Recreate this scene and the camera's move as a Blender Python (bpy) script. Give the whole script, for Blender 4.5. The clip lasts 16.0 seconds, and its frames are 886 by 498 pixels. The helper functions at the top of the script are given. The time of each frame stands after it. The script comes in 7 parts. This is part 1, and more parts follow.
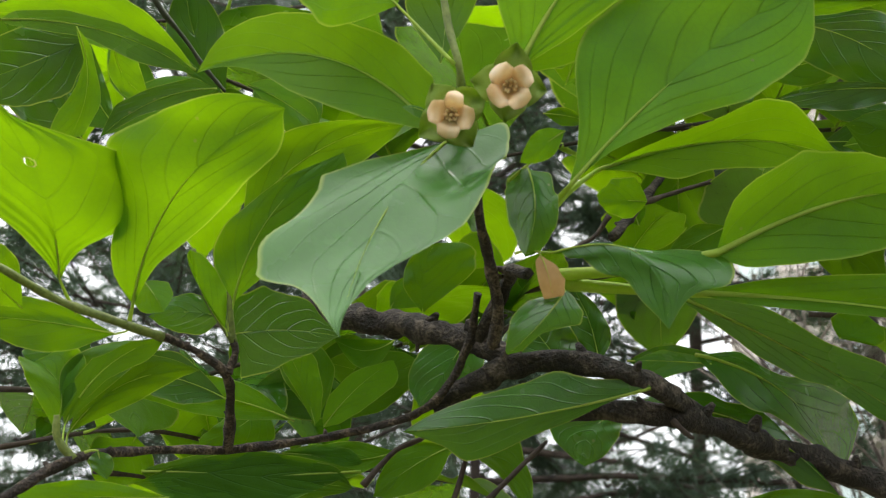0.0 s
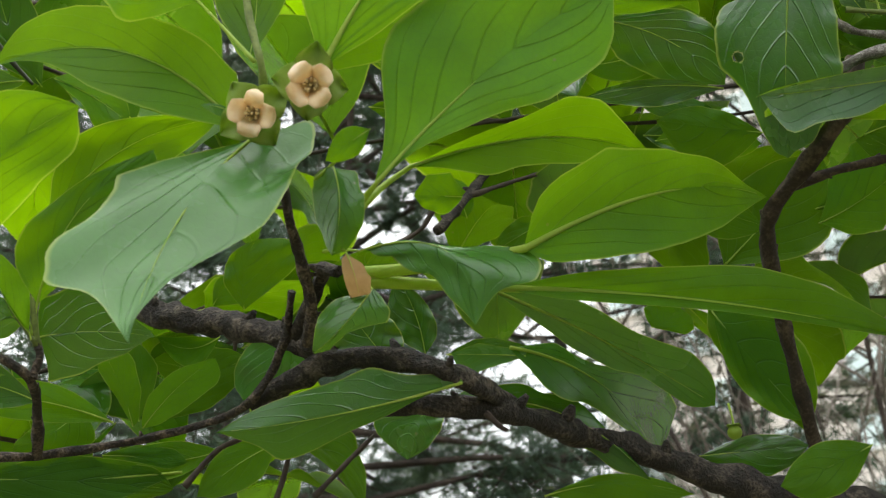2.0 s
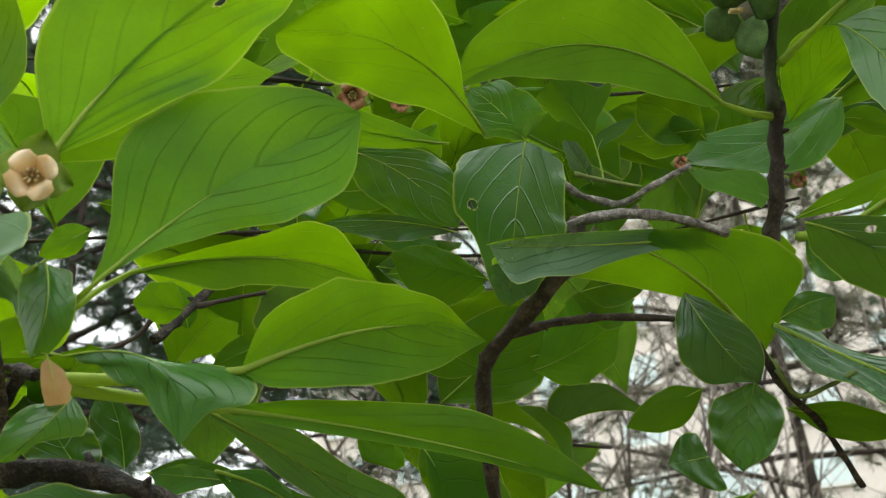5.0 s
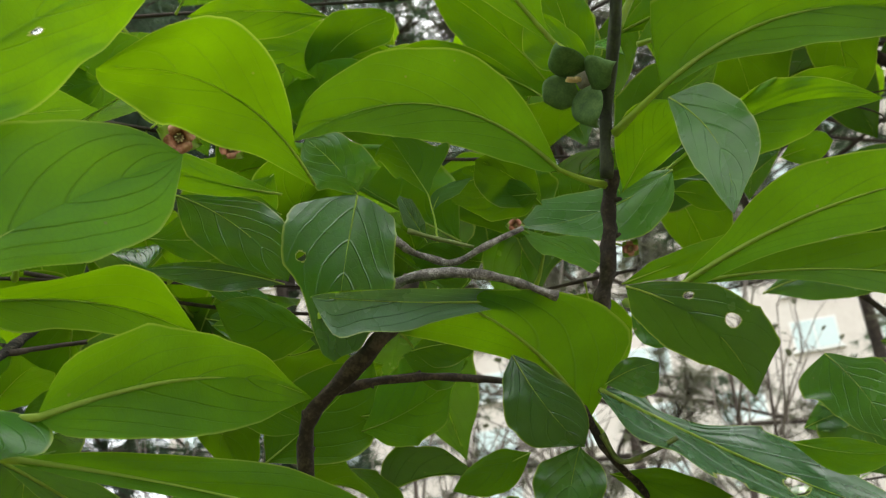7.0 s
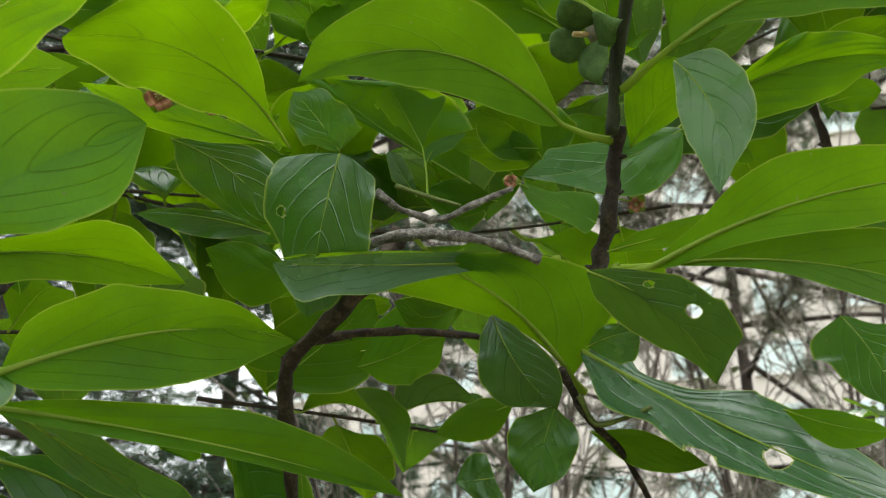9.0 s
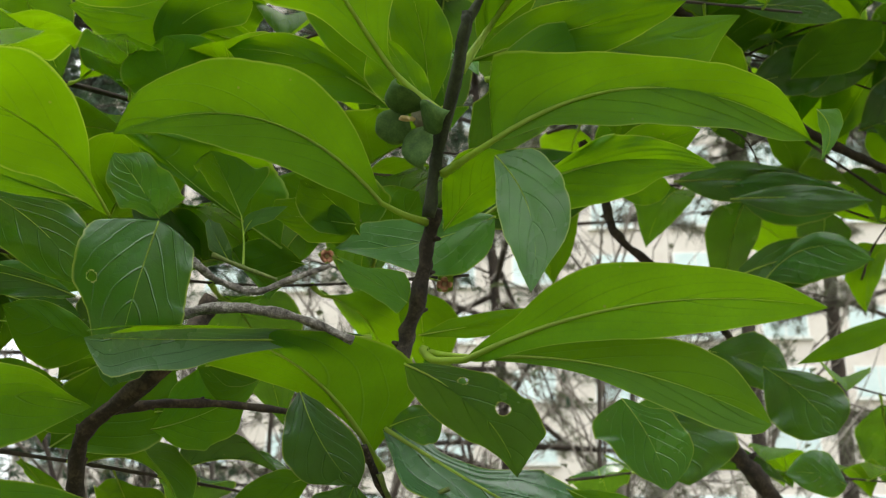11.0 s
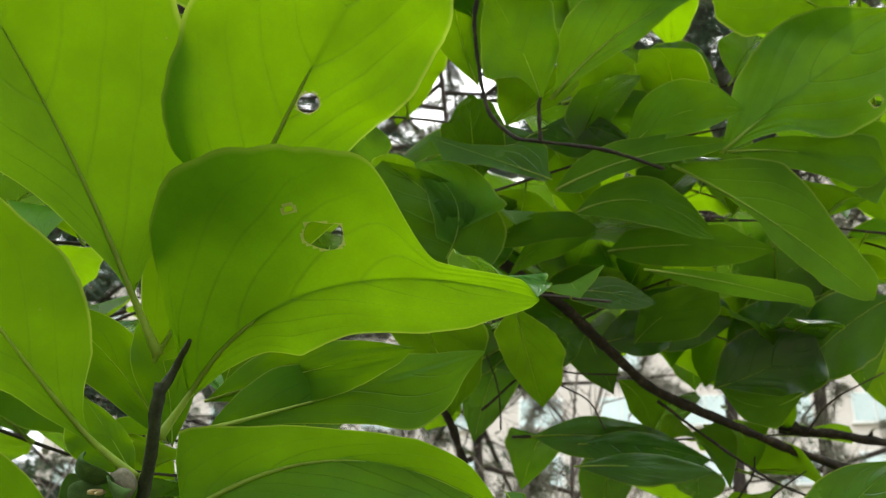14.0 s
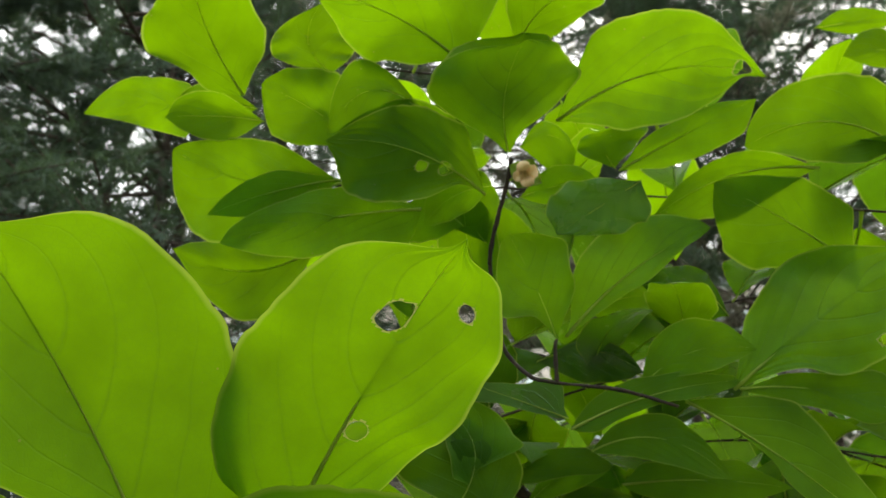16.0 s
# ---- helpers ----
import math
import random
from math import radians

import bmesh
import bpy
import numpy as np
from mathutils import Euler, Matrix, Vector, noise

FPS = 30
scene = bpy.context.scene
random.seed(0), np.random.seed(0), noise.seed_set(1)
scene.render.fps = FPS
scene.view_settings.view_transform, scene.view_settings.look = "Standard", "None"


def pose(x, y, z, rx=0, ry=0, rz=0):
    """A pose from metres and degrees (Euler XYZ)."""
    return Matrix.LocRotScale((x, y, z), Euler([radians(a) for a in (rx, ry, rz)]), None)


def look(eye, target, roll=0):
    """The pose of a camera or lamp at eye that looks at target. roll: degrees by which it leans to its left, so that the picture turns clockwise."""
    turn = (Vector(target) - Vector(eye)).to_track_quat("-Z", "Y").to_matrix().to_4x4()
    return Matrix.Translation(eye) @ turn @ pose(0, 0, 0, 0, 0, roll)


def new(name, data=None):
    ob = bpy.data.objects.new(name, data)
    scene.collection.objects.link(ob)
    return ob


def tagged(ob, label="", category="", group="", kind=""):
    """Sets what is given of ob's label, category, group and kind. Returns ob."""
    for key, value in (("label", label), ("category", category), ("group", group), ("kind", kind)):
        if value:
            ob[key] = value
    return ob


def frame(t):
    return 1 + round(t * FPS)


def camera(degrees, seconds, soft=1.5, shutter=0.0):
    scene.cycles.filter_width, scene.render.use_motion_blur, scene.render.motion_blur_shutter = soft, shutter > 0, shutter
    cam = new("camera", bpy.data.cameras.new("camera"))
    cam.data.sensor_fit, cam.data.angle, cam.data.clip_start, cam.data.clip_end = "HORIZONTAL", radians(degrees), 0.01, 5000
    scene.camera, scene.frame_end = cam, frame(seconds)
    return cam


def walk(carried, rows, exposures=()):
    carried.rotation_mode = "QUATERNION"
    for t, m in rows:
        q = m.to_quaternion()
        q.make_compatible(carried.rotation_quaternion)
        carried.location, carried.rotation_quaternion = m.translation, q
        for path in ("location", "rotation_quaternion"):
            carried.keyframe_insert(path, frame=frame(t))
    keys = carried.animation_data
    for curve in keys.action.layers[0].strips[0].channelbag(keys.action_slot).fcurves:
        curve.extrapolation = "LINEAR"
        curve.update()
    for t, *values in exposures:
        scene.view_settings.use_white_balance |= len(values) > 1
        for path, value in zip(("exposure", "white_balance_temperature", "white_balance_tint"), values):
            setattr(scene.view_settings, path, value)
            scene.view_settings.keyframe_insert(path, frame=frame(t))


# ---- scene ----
# Persimmon boughs in flower, seen close from beneath, with pines and bright sky behind.

# ---- camera ----
cam = camera(44.0, 16.0, soft=1.2)
cam.data.dof.use_dof = True
cam.data.dof.focus_distance, cam.data.dof.aperture_fstop = 0.55, 24.0
PATH = [
    (0, (0.0000, 0.0000, 1.6000), (0.0001, 1.8544, 2.3492), -0.00),
    (0.5, (0.0014, 0.0011, 1.6012), (0.0322, 1.8624, 2.3323), -0.61),
    (1, (0.0096, 0.0029, 1.6023), (0.0960, 1.8636, 2.3305), -1.68),
    (1.5, (0.0187, -0.0005, 1.6040), (0.1789, 1.8565, 2.3293), -2.77),
    (2, (0.0240, -0.0029, 1.6044), (0.2598, 1.8494, 2.3210), -3.29),
    (2.5, (0.0271, -0.0026, 1.6043), (0.3532, 1.8173, 2.3670), -3.51),
    (3, (0.0277, -0.0052, 1.6098), (0.4493, 1.7927, 2.3780), -3.09),
    (3.5, (0.0327, -0.0115, 1.6118), (0.5159, 1.7571, 2.4109), -2.56),
    (3.7, (0.0276, -0.0134, 1.6187), (0.5397, 1.7495, 2.4123), -2.53),
    (5.8, (0.0280, 0.0058, 1.6007), (0.7756, 1.5873, 2.5702), -3.50),
    (6, (0.0298, 0.0039, 1.5991), (0.7845, 1.5754, 2.5793), -3.63),
    (6.5, (0.0369, 0.0020, 1.6080), (0.8707, 1.5535, 2.5555), -4.37),
    (7, (0.0486, 0.0012, 1.6070), (0.9393, 1.4984, 2.5893), -4.41),
    (7.5, (0.0597, -0.0116, 1.6183), (0.9372, 1.5268, 2.5476), -2.78),
    (8, (0.0748, -0.0301, 1.6285), (0.8678, 1.5980, 2.4772), -0.18),
    (8.2, (0.0913, -0.0375, 1.6309), (0.8159, 1.6294, 2.4655), 1.45),
    (10.3, (0.1012, -0.0560, 1.6778), (1.0200, 1.5876, 2.3519), 3.30),
    (10.5, (0.0876, -0.0548, 1.6783), (1.0880, 1.5315, 2.3731), 2.38),
    (11, (0.0701, -0.0537, 1.6755), (1.1618, 1.4219, 2.4697), 1.47),
    (11.5, (0.1001, -0.0996, 1.7194), (1.1740, 1.3384, 2.6020), 1.69),
    (12, (0.1293, -0.1470, 1.7523), (1.1921, 1.2817, 2.6629), 1.92),
    (12.5, (0.1353, -0.1698, 1.7773), (1.1934, 1.2574, 2.6957), 2.04),
    (13, (0.1447, -0.1770, 1.7855), (1.1812, 1.2397, 2.7440), 2.02),
    (13.5, (0.1627, -0.1707, 1.7764), (1.1902, 1.2337, 2.7623), 2.08),
    (14, (0.1721, -0.1891, 1.7935), (1.1757, 1.2093, 2.8120), 2.07),
    (14.5, (0.1583, -0.2108, 1.8382), (1.1369, 1.1435, 2.9373), 2.50),
    (15, (0.1285, -0.2108, 1.8504), (1.0982, 1.0922, 3.0175), 2.02),
    (15.5, (0.1302, -0.2223, 1.8626), (1.0845, 1.0904, 3.0314), 2.35),
    (16, (0.1040, -0.2158, 1.8756), (1.0662, 1.0629, 3.0753), 1.61),
]
walk(cam, [(t, look(eye, target, roll)) for t, eye, target, roll in PATH],
     exposures=((0.0, 0.98, 6650, 8), (3.0, 1.03, 6650, 5), (8.0, 0.94, 6650, 4), (11.0, 0.92, 6650, 3), (13.0, 0.92, 6600, 4), (14.3, 0.86, 6600, 4), (16.0, 0.72, 6650, 4)))

# ---- light ----
SUN_AZ, SUN_EL = radians(62.0), radians(60.0)
world = bpy.data.worlds.new("sky")
scene.world = world
world.use_nodes = True
wn = world.node_tree
sky = wn.nodes.new("ShaderNodeTexSky")
sky.sky_type = "NISHITA"
sky.sun_disc = False
sky.sun_elevation, sky.sun_rotation = SUN_EL, SUN_AZ
sky.air_density, sky.dust_density = 1.0, 3.0
cloud = wn.nodes.new("ShaderNodeMix")
cloud.data_type = "RGBA"
cloud.inputs[0].default_value = 0.75
way_up = wn.nodes.new("ShaderNodeTexCoord")
height = wn.nodes.new("ShaderNodeSeparateXYZ")
wn.links.new(way_up.outputs["Generated"], height.inputs[0])
overcast = wn.nodes.new("ShaderNodeMapRange")  # an overcast sky is three times as bright overhead as at the horizon
overcast.inputs[3].default_value, overcast.inputs[4].default_value = 3.8, 14.6
wn.links.new(height.outputs[2], overcast.inputs[0])
wn.links.new(overcast.outputs[0], cloud.inputs[7])
wn.links.new(sky.outputs[0], cloud.inputs[6])
wn.links.new(cloud.outputs[2], wn.nodes["Background"].inputs[0])
wn.nodes["Background"].inputs[1].default_value = 0.175
sun_data = bpy.data.lights.new("sun", "SUN")
sun_data.energy, sun_data.angle, sun_data.color = 2.0, radians(16), (1.0, 0.96, 0.9)
sun = new("sun", sun_data)
sun.matrix_world = look((math.sin(SUN_AZ) * math.cos(SUN_EL) * 40, math.cos(SUN_AZ) * math.cos(SUN_EL) * 40, math.sin(SUN_EL) * 40), (0, 0, 0))


# ---- materials ----
def material(name):
    m = bpy.data.materials.new(name)
    m.use_nodes = True
    n = m.node_tree
    n.nodes.clear()
    return m, n


def node(n, kind, **given):
    made = n.nodes.new(kind)
    for key, value in given.items():
        made.inputs[key.replace("_", " ")].default_value = value
    return made


def math_node(n, op, a, b=None, c=None):
    made = n.nodes.new("ShaderNodeMath")
    made.operation = op
    for i, v in enumerate((a, b, c)):
        if v is None:
            continue
        if isinstance(v, (int, float)):
            made.inputs[i].default_value = v
        else:
            n.links.new(v, made.inputs[i])
    return made.outputs[0]


def mix_color(n, fac, a, b, mode="MIX"):
    made = n.nodes.new("ShaderNodeMix")
    made.data_type, made.blend_type = "RGBA", mode
    for socket, v in ((made.inputs[0], fac), (made.inputs[6], a), (made.inputs[7], b)):
        if isinstance(v, (int, float)):
            socket.default_value = v
        elif isinstance(v, tuple):
            socket.default_value = (*v, 1)
        else:
            n.links.new(v, socket)
    return made.outputs[2]


def ramp(n, fac, stops):
    made = n.nodes.new("ShaderNodeValToRGB")
    while len(made.color_ramp.elements) < len(stops):
        made.color_ramp.elements.new(0.5)
    for e, (at, value) in zip(made.color_ramp.elements, stops):
        e.position = at
        e.color = (*value, 1) if isinstance(value, tuple) else (value, value, value, 1)
    n.links.new(fac, made.inputs[0])
    return made.outputs[0]


def leaf_material(name, face, glow, vein, gloss=0.36, through_share=0.5, shine_level=0.5, vein_weight=0.2, relief=0.001):
    """A thin blade: glossy cuticle over pigment, light coming through. The map runs along (u) and across (v) the blade."""
    m, n = material(name)
    uv = n.nodes.new("ShaderNodeUVMap")
    sep = n.nodes.new("ShaderNodeSeparateXYZ")
    n.links.new(uv.outputs[0], sep.inputs[0])
    u, v = sep.outputs[0], sep.outputs[1]
    side = math_node(n, "ABSOLUTE", math_node(n, "SUBTRACT", v, 0.5))
    across = math_node(n, "MULTIPLY", side, 2.0)
    info = n.nodes.new("ShaderNodeObjectInfo")
    rnd = info.outputs["Random"]
    coord = n.nodes.new("ShaderNodeTexCoord")
    warp = node(n, "ShaderNodeTexNoise", Scale=9.0, Detail=2.0)
    n.links.new(coord.outputs["Object"], warp.inputs["Vector"])
    bend = math_node(n, "MULTIPLY", math_node(n, "POWER", across, 1.3), 0.62)
    along = math_node(n, "SUBTRACT", u, bend)
    along = math_node(n, "ADD", along, math_node(n, "MULTIPLY", warp.outputs[0], 0.05))
    phase = math_node(n, "FRACT", math_node(n, "MULTIPLY", along, math_node(n, "ADD", 4.2, math_node(n, "MULTIPLY", rnd, 1.3))))
    off = math_node(n, "ABSOLUTE", math_node(n, "SUBTRACT", phase, 0.5))
    lateral = math_node(n, "SUBTRACT", 1.0, math_node(n, "MINIMUM", math_node(n, "MULTIPLY", off, 17.0), 1.0))
    fade = math_node(n, "MAXIMUM", math_node(n, "SUBTRACT", 1.0, math_node(n, "MULTIPLY", across, 1.05)), 0.0)
    lateral = math_node(n, "MULTIPLY", lateral, math_node(n, "POWER", fade, 0.6))
    rib = math_node(n, "SUBTRACT", 1.0, math_node(n, "MINIMUM", math_node(n, "MULTIPLY", across, 30.0), 1.0))
    net = node(n, "ShaderNodeTexVoronoi", Scale=300.0)
    net.feature = "DISTANCE_TO_EDGE"
    n.links.new(coord.outputs["Object"], net.inputs["Vector"])
    mesh = math_node(n, "SUBTRACT", 1.0, math_node(n, "MINIMUM", math_node(n, "MULTIPLY", net.outputs["Distance"], 9.0), 1.0))
    main = math_node(n, "MAXIMUM", math_node(n, "MULTIPLY", lateral, 0.8), math_node(n, "MULTIPLY", rib, 0.2))
    veins = math_node(n, "MINIMUM", math_node(n, "ADD", main, math_node(n, "MULTIPLY", mesh, 0.34)), 1.0)
    patch = node(n, "ShaderNodeTexNoise", Scale=28.0, Detail=4.0)
    n.links.new(coord.outputs["Object"], patch.inputs["Vector"])
    blotch = ramp(n, patch.outputs[0], ((0.3, 0.82), (0.7, 1.12)))
    speck = node(n, "ShaderNodeTexVoronoi", Scale=95.0)
    n.links.new(coord.outputs["Object"], speck.inputs["Vector"])
    spots = ramp(n, speck.outputs["Distance"], ((0.05, 1.0), (0.085, 0.0)))
    rare = node(n, "ShaderNodeTexNoise", Scale=17.0)
    n.links.new(coord.outputs["Object"], rare.inputs["Vector"])
    spots = math_node(n, "MULTIPLY", spots, ramp(n, rare.outputs[0], ((0.56, 0.0), (0.64, 1.0))))
    own = ramp(n, rnd, ((0.0, 0.74), (1.0, 1.2)))
    # thin pale margin, painted in as the glow of light at the edge
    edge = ramp(n, across, ((0.955, 0.0), (0.985, 1.0)))

    def tint(color, line, weight):
        c = mix_color(n, 1.0, color, blotch, "MULTIPLY")
        c = mix_color(n, 1.0, c, own, "MULTIPLY")
        c = mix_color(n, math_node(n, "MULTIPLY", veins, weight), c, line)
        c = mix_color(n, math_node(n, "MULTIPLY", spots, 0.55), c, (0.30, 0.26, 0.10))
        return mix_color(n, math_node(n, "MULTIPLY", edge, 0.5), c, (0.42, 0.5, 0.08))

    bump = node(n, "ShaderNodeBump", Strength=0.9, Distance=relief)
    height = math_node(n, "ADD", math_node(n, "MULTIPLY", math_node(n, "ADD", main, math_node(n, "MULTIPLY", mesh, 0.06)), -0.8), math_node(n, "MULTIPLY", patch.outputs[0], 0.9))
    n.links.new(height, bump.inputs["Height"])
    front = node(n, "ShaderNodeBsdfPrincipled", Roughness=gloss)
    front.inputs["Specular IOR Level"].default_value = shine_level
    n.links.new(tint(face, vein, 0.35), front.inputs["Base Color"])
    n.links.new(bump.outputs[0], front.inputs["Normal"])
    shine = ramp(n, patch.outputs[0], ((0.3, gloss - 0.06), (0.75, gloss + 0.12)))
    n.links.new(shine, front.inputs["Roughness"])
    back = n.nodes.new("ShaderNodeBsdfTranslucent")
    n.links.new(tint(glow, (glow[0] * 0.42, glow[1] * 0.46, glow[2] * 0.6), vein_weight), back.inputs["Color"])
    mixed = n.nodes.new("ShaderNodeMixShader")
    mixed.inputs[0].default_value = through_share
    out = n.nodes.new("ShaderNodeOutputMaterial")
    n.links.new(front.outputs[0], mixed.inputs[1])
    n.links.new(back.outputs[0], mixed.inputs[2])
    n.links.new(mixed.outputs[0], out.inputs[0])
    return m


def rough_material(name, colors, scale, roughness=0.8, relief=0.5, depth=0.002, fine=6.0, through_color=None):
    """Bark, needles, petals, soil: noise at two sizes in the colour and the relief."""
    m, n = material(name)
    coord = n.nodes.new("ShaderNodeTexCoord")
    big = node(n, "ShaderNodeTexNoise", Scale=scale, Detail=5.0, Roughness=0.6)
    small = node(n, "ShaderNodeTexNoise", Scale=scale * fine, Detail=3.0)
    for t in (big, small):
        n.links.new(coord.outputs["Object"], t.inputs["Vector"])
    blend = math_node(n, "ADD", math_node(n, "MULTIPLY", big.outputs[0], 0.65), math_node(n, "MULTIPLY", small.outputs[0], 0.35))
    steps = [(0.34 + 0.32 * i / (len(colors) - 1), c) for i, c in enumerate(colors)]
    color = ramp(n, blend, steps)
    info = n.nodes.new("ShaderNodeObjectInfo")
    color = mix_color(n, 1.0, color, ramp(n, info.outputs["Random"], ((0.0, 0.85), (1.0, 1.12))), "MULTIPLY")
    bump = node(n, "ShaderNodeBump", Strength=relief, Distance=depth)
    n.links.new(blend, bump.inputs["Height"])
    bsdf = node(n, "ShaderNodeBsdfPrincipled", Roughness=roughness)
    n.links.new(color, bsdf.inputs["Base Color"])
    n.links.new(bump.outputs[0], bsdf.inputs["Normal"])
    out = n.nodes.new("ShaderNodeOutputMaterial")
    last = bsdf.outputs[0]
    if through_color:
        back = n.nodes.new("ShaderNodeBsdfTranslucent")
        back.inputs[0].default_value = (*through_color, 1)
        mixed = n.nodes.new("ShaderNodeMixShader")
        mixed.inputs[0].default_value = 0.4
        n.links.new(last, mixed.inputs[1])
        n.links.new(back.outputs[0], mixed.inputs[2])
        last = mixed.outputs[0]
    n.links.new(last, out.inputs[0])
    return m


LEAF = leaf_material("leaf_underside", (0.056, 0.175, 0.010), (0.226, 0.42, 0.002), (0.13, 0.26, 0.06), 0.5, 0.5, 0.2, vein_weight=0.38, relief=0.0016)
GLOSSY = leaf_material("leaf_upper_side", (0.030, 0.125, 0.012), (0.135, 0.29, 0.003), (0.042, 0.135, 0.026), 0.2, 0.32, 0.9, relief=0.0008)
# sky sheen is put into the colour: face paler than GLOSSY's
SHEEN = leaf_material("leaf_upper_side_sky_sheen", (0.062, 0.20, 0.034), (0.16, 0.34, 0.012), (0.05, 0.165, 0.028), 0.25, 0.32, 0.6, vein_weight=0.12, relief=0.0005)
# waxy gloss, with the sky's bluish reflection tinted into the face
WAXY = leaf_material("leaf_upper_side_waxy_sky_tint", (0.052, 0.145, 0.055), (0.10, 0.22, 0.008), (0.07, 0.16, 0.07), 0.24, 0.25, 1.0, vein_weight=0.1, relief=0.0009)
DRY = rough_material("leaf_dry", ((0.30, 0.17, 0.07), (0.46, 0.30, 0.14)), 60.0, 0.7, through_color=(0.5, 0.3, 0.1))
RIM = rough_material("healed_leaf_edge", ((0.22, 0.30, 0.04), (0.34, 0.38, 0.09)), 300.0, 0.7, 0.3, 0.0003, through_color=(0.4, 0.42, 0.12))
STALK = rough_material("stalk_green", ((0.26, 0.38, 0.035), (0.36, 0.48, 0.08)), 90.0, 0.6, 0.2, 0.0004, through_color=(0.5, 0.65, 0.05))
BARKS = {
    "bark": rough_material("bark_brown", ((0.006, 0.0045, 0.0035), (0.024, 0.016, 0.012), (0.16, 0.12, 0.085)), 150.0, 0.85, 1.0, 0.004),
    "limb": rough_material("bark_limb", ((0.004, 0.0035, 0.003), (0.017, 0.012, 0.009), (0.12, 0.095, 0.075)), 110.0, 0.85, 1.0, 0.005),
    "dark": rough_material("bark_dark", ((0.008, 0.0055, 0.004), (0.026, 0.017, 0.011), (0.085, 0.06, 0.04)), 100.0, 0.85, 0.9, 0.001),
    "grey": rough_material("bark_grey", ((0.03, 0.026, 0.023), (0.17, 0.15, 0.135), (0.5, 0.47, 0.44)), 260.0, 0.9, 1.0, 0.002),
    "twig": rough_material("bark_twig", ((0.02, 0.015, 0.012), (0.07, 0.05, 0.04)), 100.0, 0.9, 0.7, 0.0006),
    "olive": rough_material("bark_olive", ((0.008, 0.011, 0.004), (0.02, 0.027, 0.008), (0.045, 0.055, 0.016)), 120.0, 0.7, 0.7, 0.001),
    "green": rough_material("bark_young", ((0.05, 0.07, 0.012), (0.11, 0.15, 0.024), (0.18, 0.22, 0.05)), 110.0, 0.6, 0.4, 0.0005),
}
PETAL = rough_material("petal_cream", ((0.85, 0.60, 0.36), (0.92, 0.75, 0.52), (0.95, 0.86, 0.68)), 110.0, 0.5, 0.3, 0.0006, through_color=(0.95, 0.78, 0.5))
PETAL_OLD = rough_material("petal_faded", ((0.22, 0.07, 0.04), (0.45, 0.20, 0.12), (0.55, 0.33, 0.2)), 130.0, 0.7, 0.4, 0.0006)
SEPAL = rough_material("sepal_green", ((0.19, 0.29, 0.05), (0.32, 0.45, 0.09)), 120.0, 0.5, 0.4, 0.0005, through_color=(0.4, 0.55, 0.05))
CALYX = rough_material("calyx", ((0.035, 0.085, 0.015), (0.06, 0.13, 0.024), (0.10, 0.18, 0.04)), 160.0, 0.75, 0.3, 0.0004)
DOWN = rough_material("receptacle_down", ((0.12, 0.11, 0.075), (0.24, 0.22, 0.16)), 300.0, 0.95, 1.0, 0.0008)
STAMEN = rough_material("stamen_tan", ((0.74, 0.58, 0.30), (0.88, 0.74, 0.46)), 200.0, 0.7, 0.3, 0.0003, through_color=(0.8, 0.65, 0.35))
NEEDLE = rough_material("pine_needle", ((0.05, 0.095, 0.065), (0.10, 0.155, 0.115)), 3.0, 0.6, 0.1, 0.001, through_color=(0.06, 0.1, 0.03))
NEEDLE_DRY = rough_material("brownish_needle", ((0.20, 0.175, 0.145), (0.36, 0.32, 0.27)), 3.0, 0.6, 0.1, 0.001, through_color=(0.06, 0.1, 0.03))
TWIGGY = rough_material("twig_brown", ((0.17, 0.14, 0.12), (0.31, 0.27, 0.235)), 9.0, 0.9, 0.4, 0.002)
PINE_BARK = rough_material("pine_bark", ((0.03, 0.024, 0.02), (0.10, 0.075, 0.06)), 14.0, 0.95, 1.0, 0.02)
SOIL = rough_material("ground_litter", ((0.05, 0.04, 0.025), (0.09, 0.09, 0.04), (0.13, 0.11, 0.07)), 1.5, 0.95, 0.8, 0.03)


# ---- helpers ----
def mesh_object(name, verts, faces, mat, parent=None, uvs=None, smooth=True, label=""):
    data = bpy.data.meshes.new(name)
    data.from_pydata(verts, [], faces)
    if smooth:
        data.polygons.foreach_set("use_smooth", [True] * len(data.polygons))
    if uvs is not None:
        layer = data.uv_layers.new(name="UVMap")
        index = np.empty(len(data.loops), dtype=np.int32)
        data.loops.foreach_get("vertex_index", index)
        layer.data.foreach_set("uv", np.asarray(uvs, dtype=np.float32)[index].ravel())
    data.materials.append(mat)
    ob = new(name, data)
    if parent is not None:
        ob.parent = parent
    if label:
        tagged(ob, label)
    return ob


def spline(points, steps):
    """A smooth line through the points (Catmull-Rom)."""
    p = [2 * points[0] - points[1], *points, 2 * points[-1] - points[-2]]
    line = []
    for i in range(1, len(p) - 2):
        for s in range(steps):
            t = s / steps
            line.append(0.5 * (2 * p[i] + (p[i + 1] - p[i - 1]) * t + (2 * p[i - 1] - 5 * p[i] + 4 * p[i + 1] - p[i + 2]) * t * t
                               + (3 * p[i] - p[i - 1] - 3 * p[i + 1] + p[i + 2]) * t ** 3))
    line.append(points[-1])
    return line


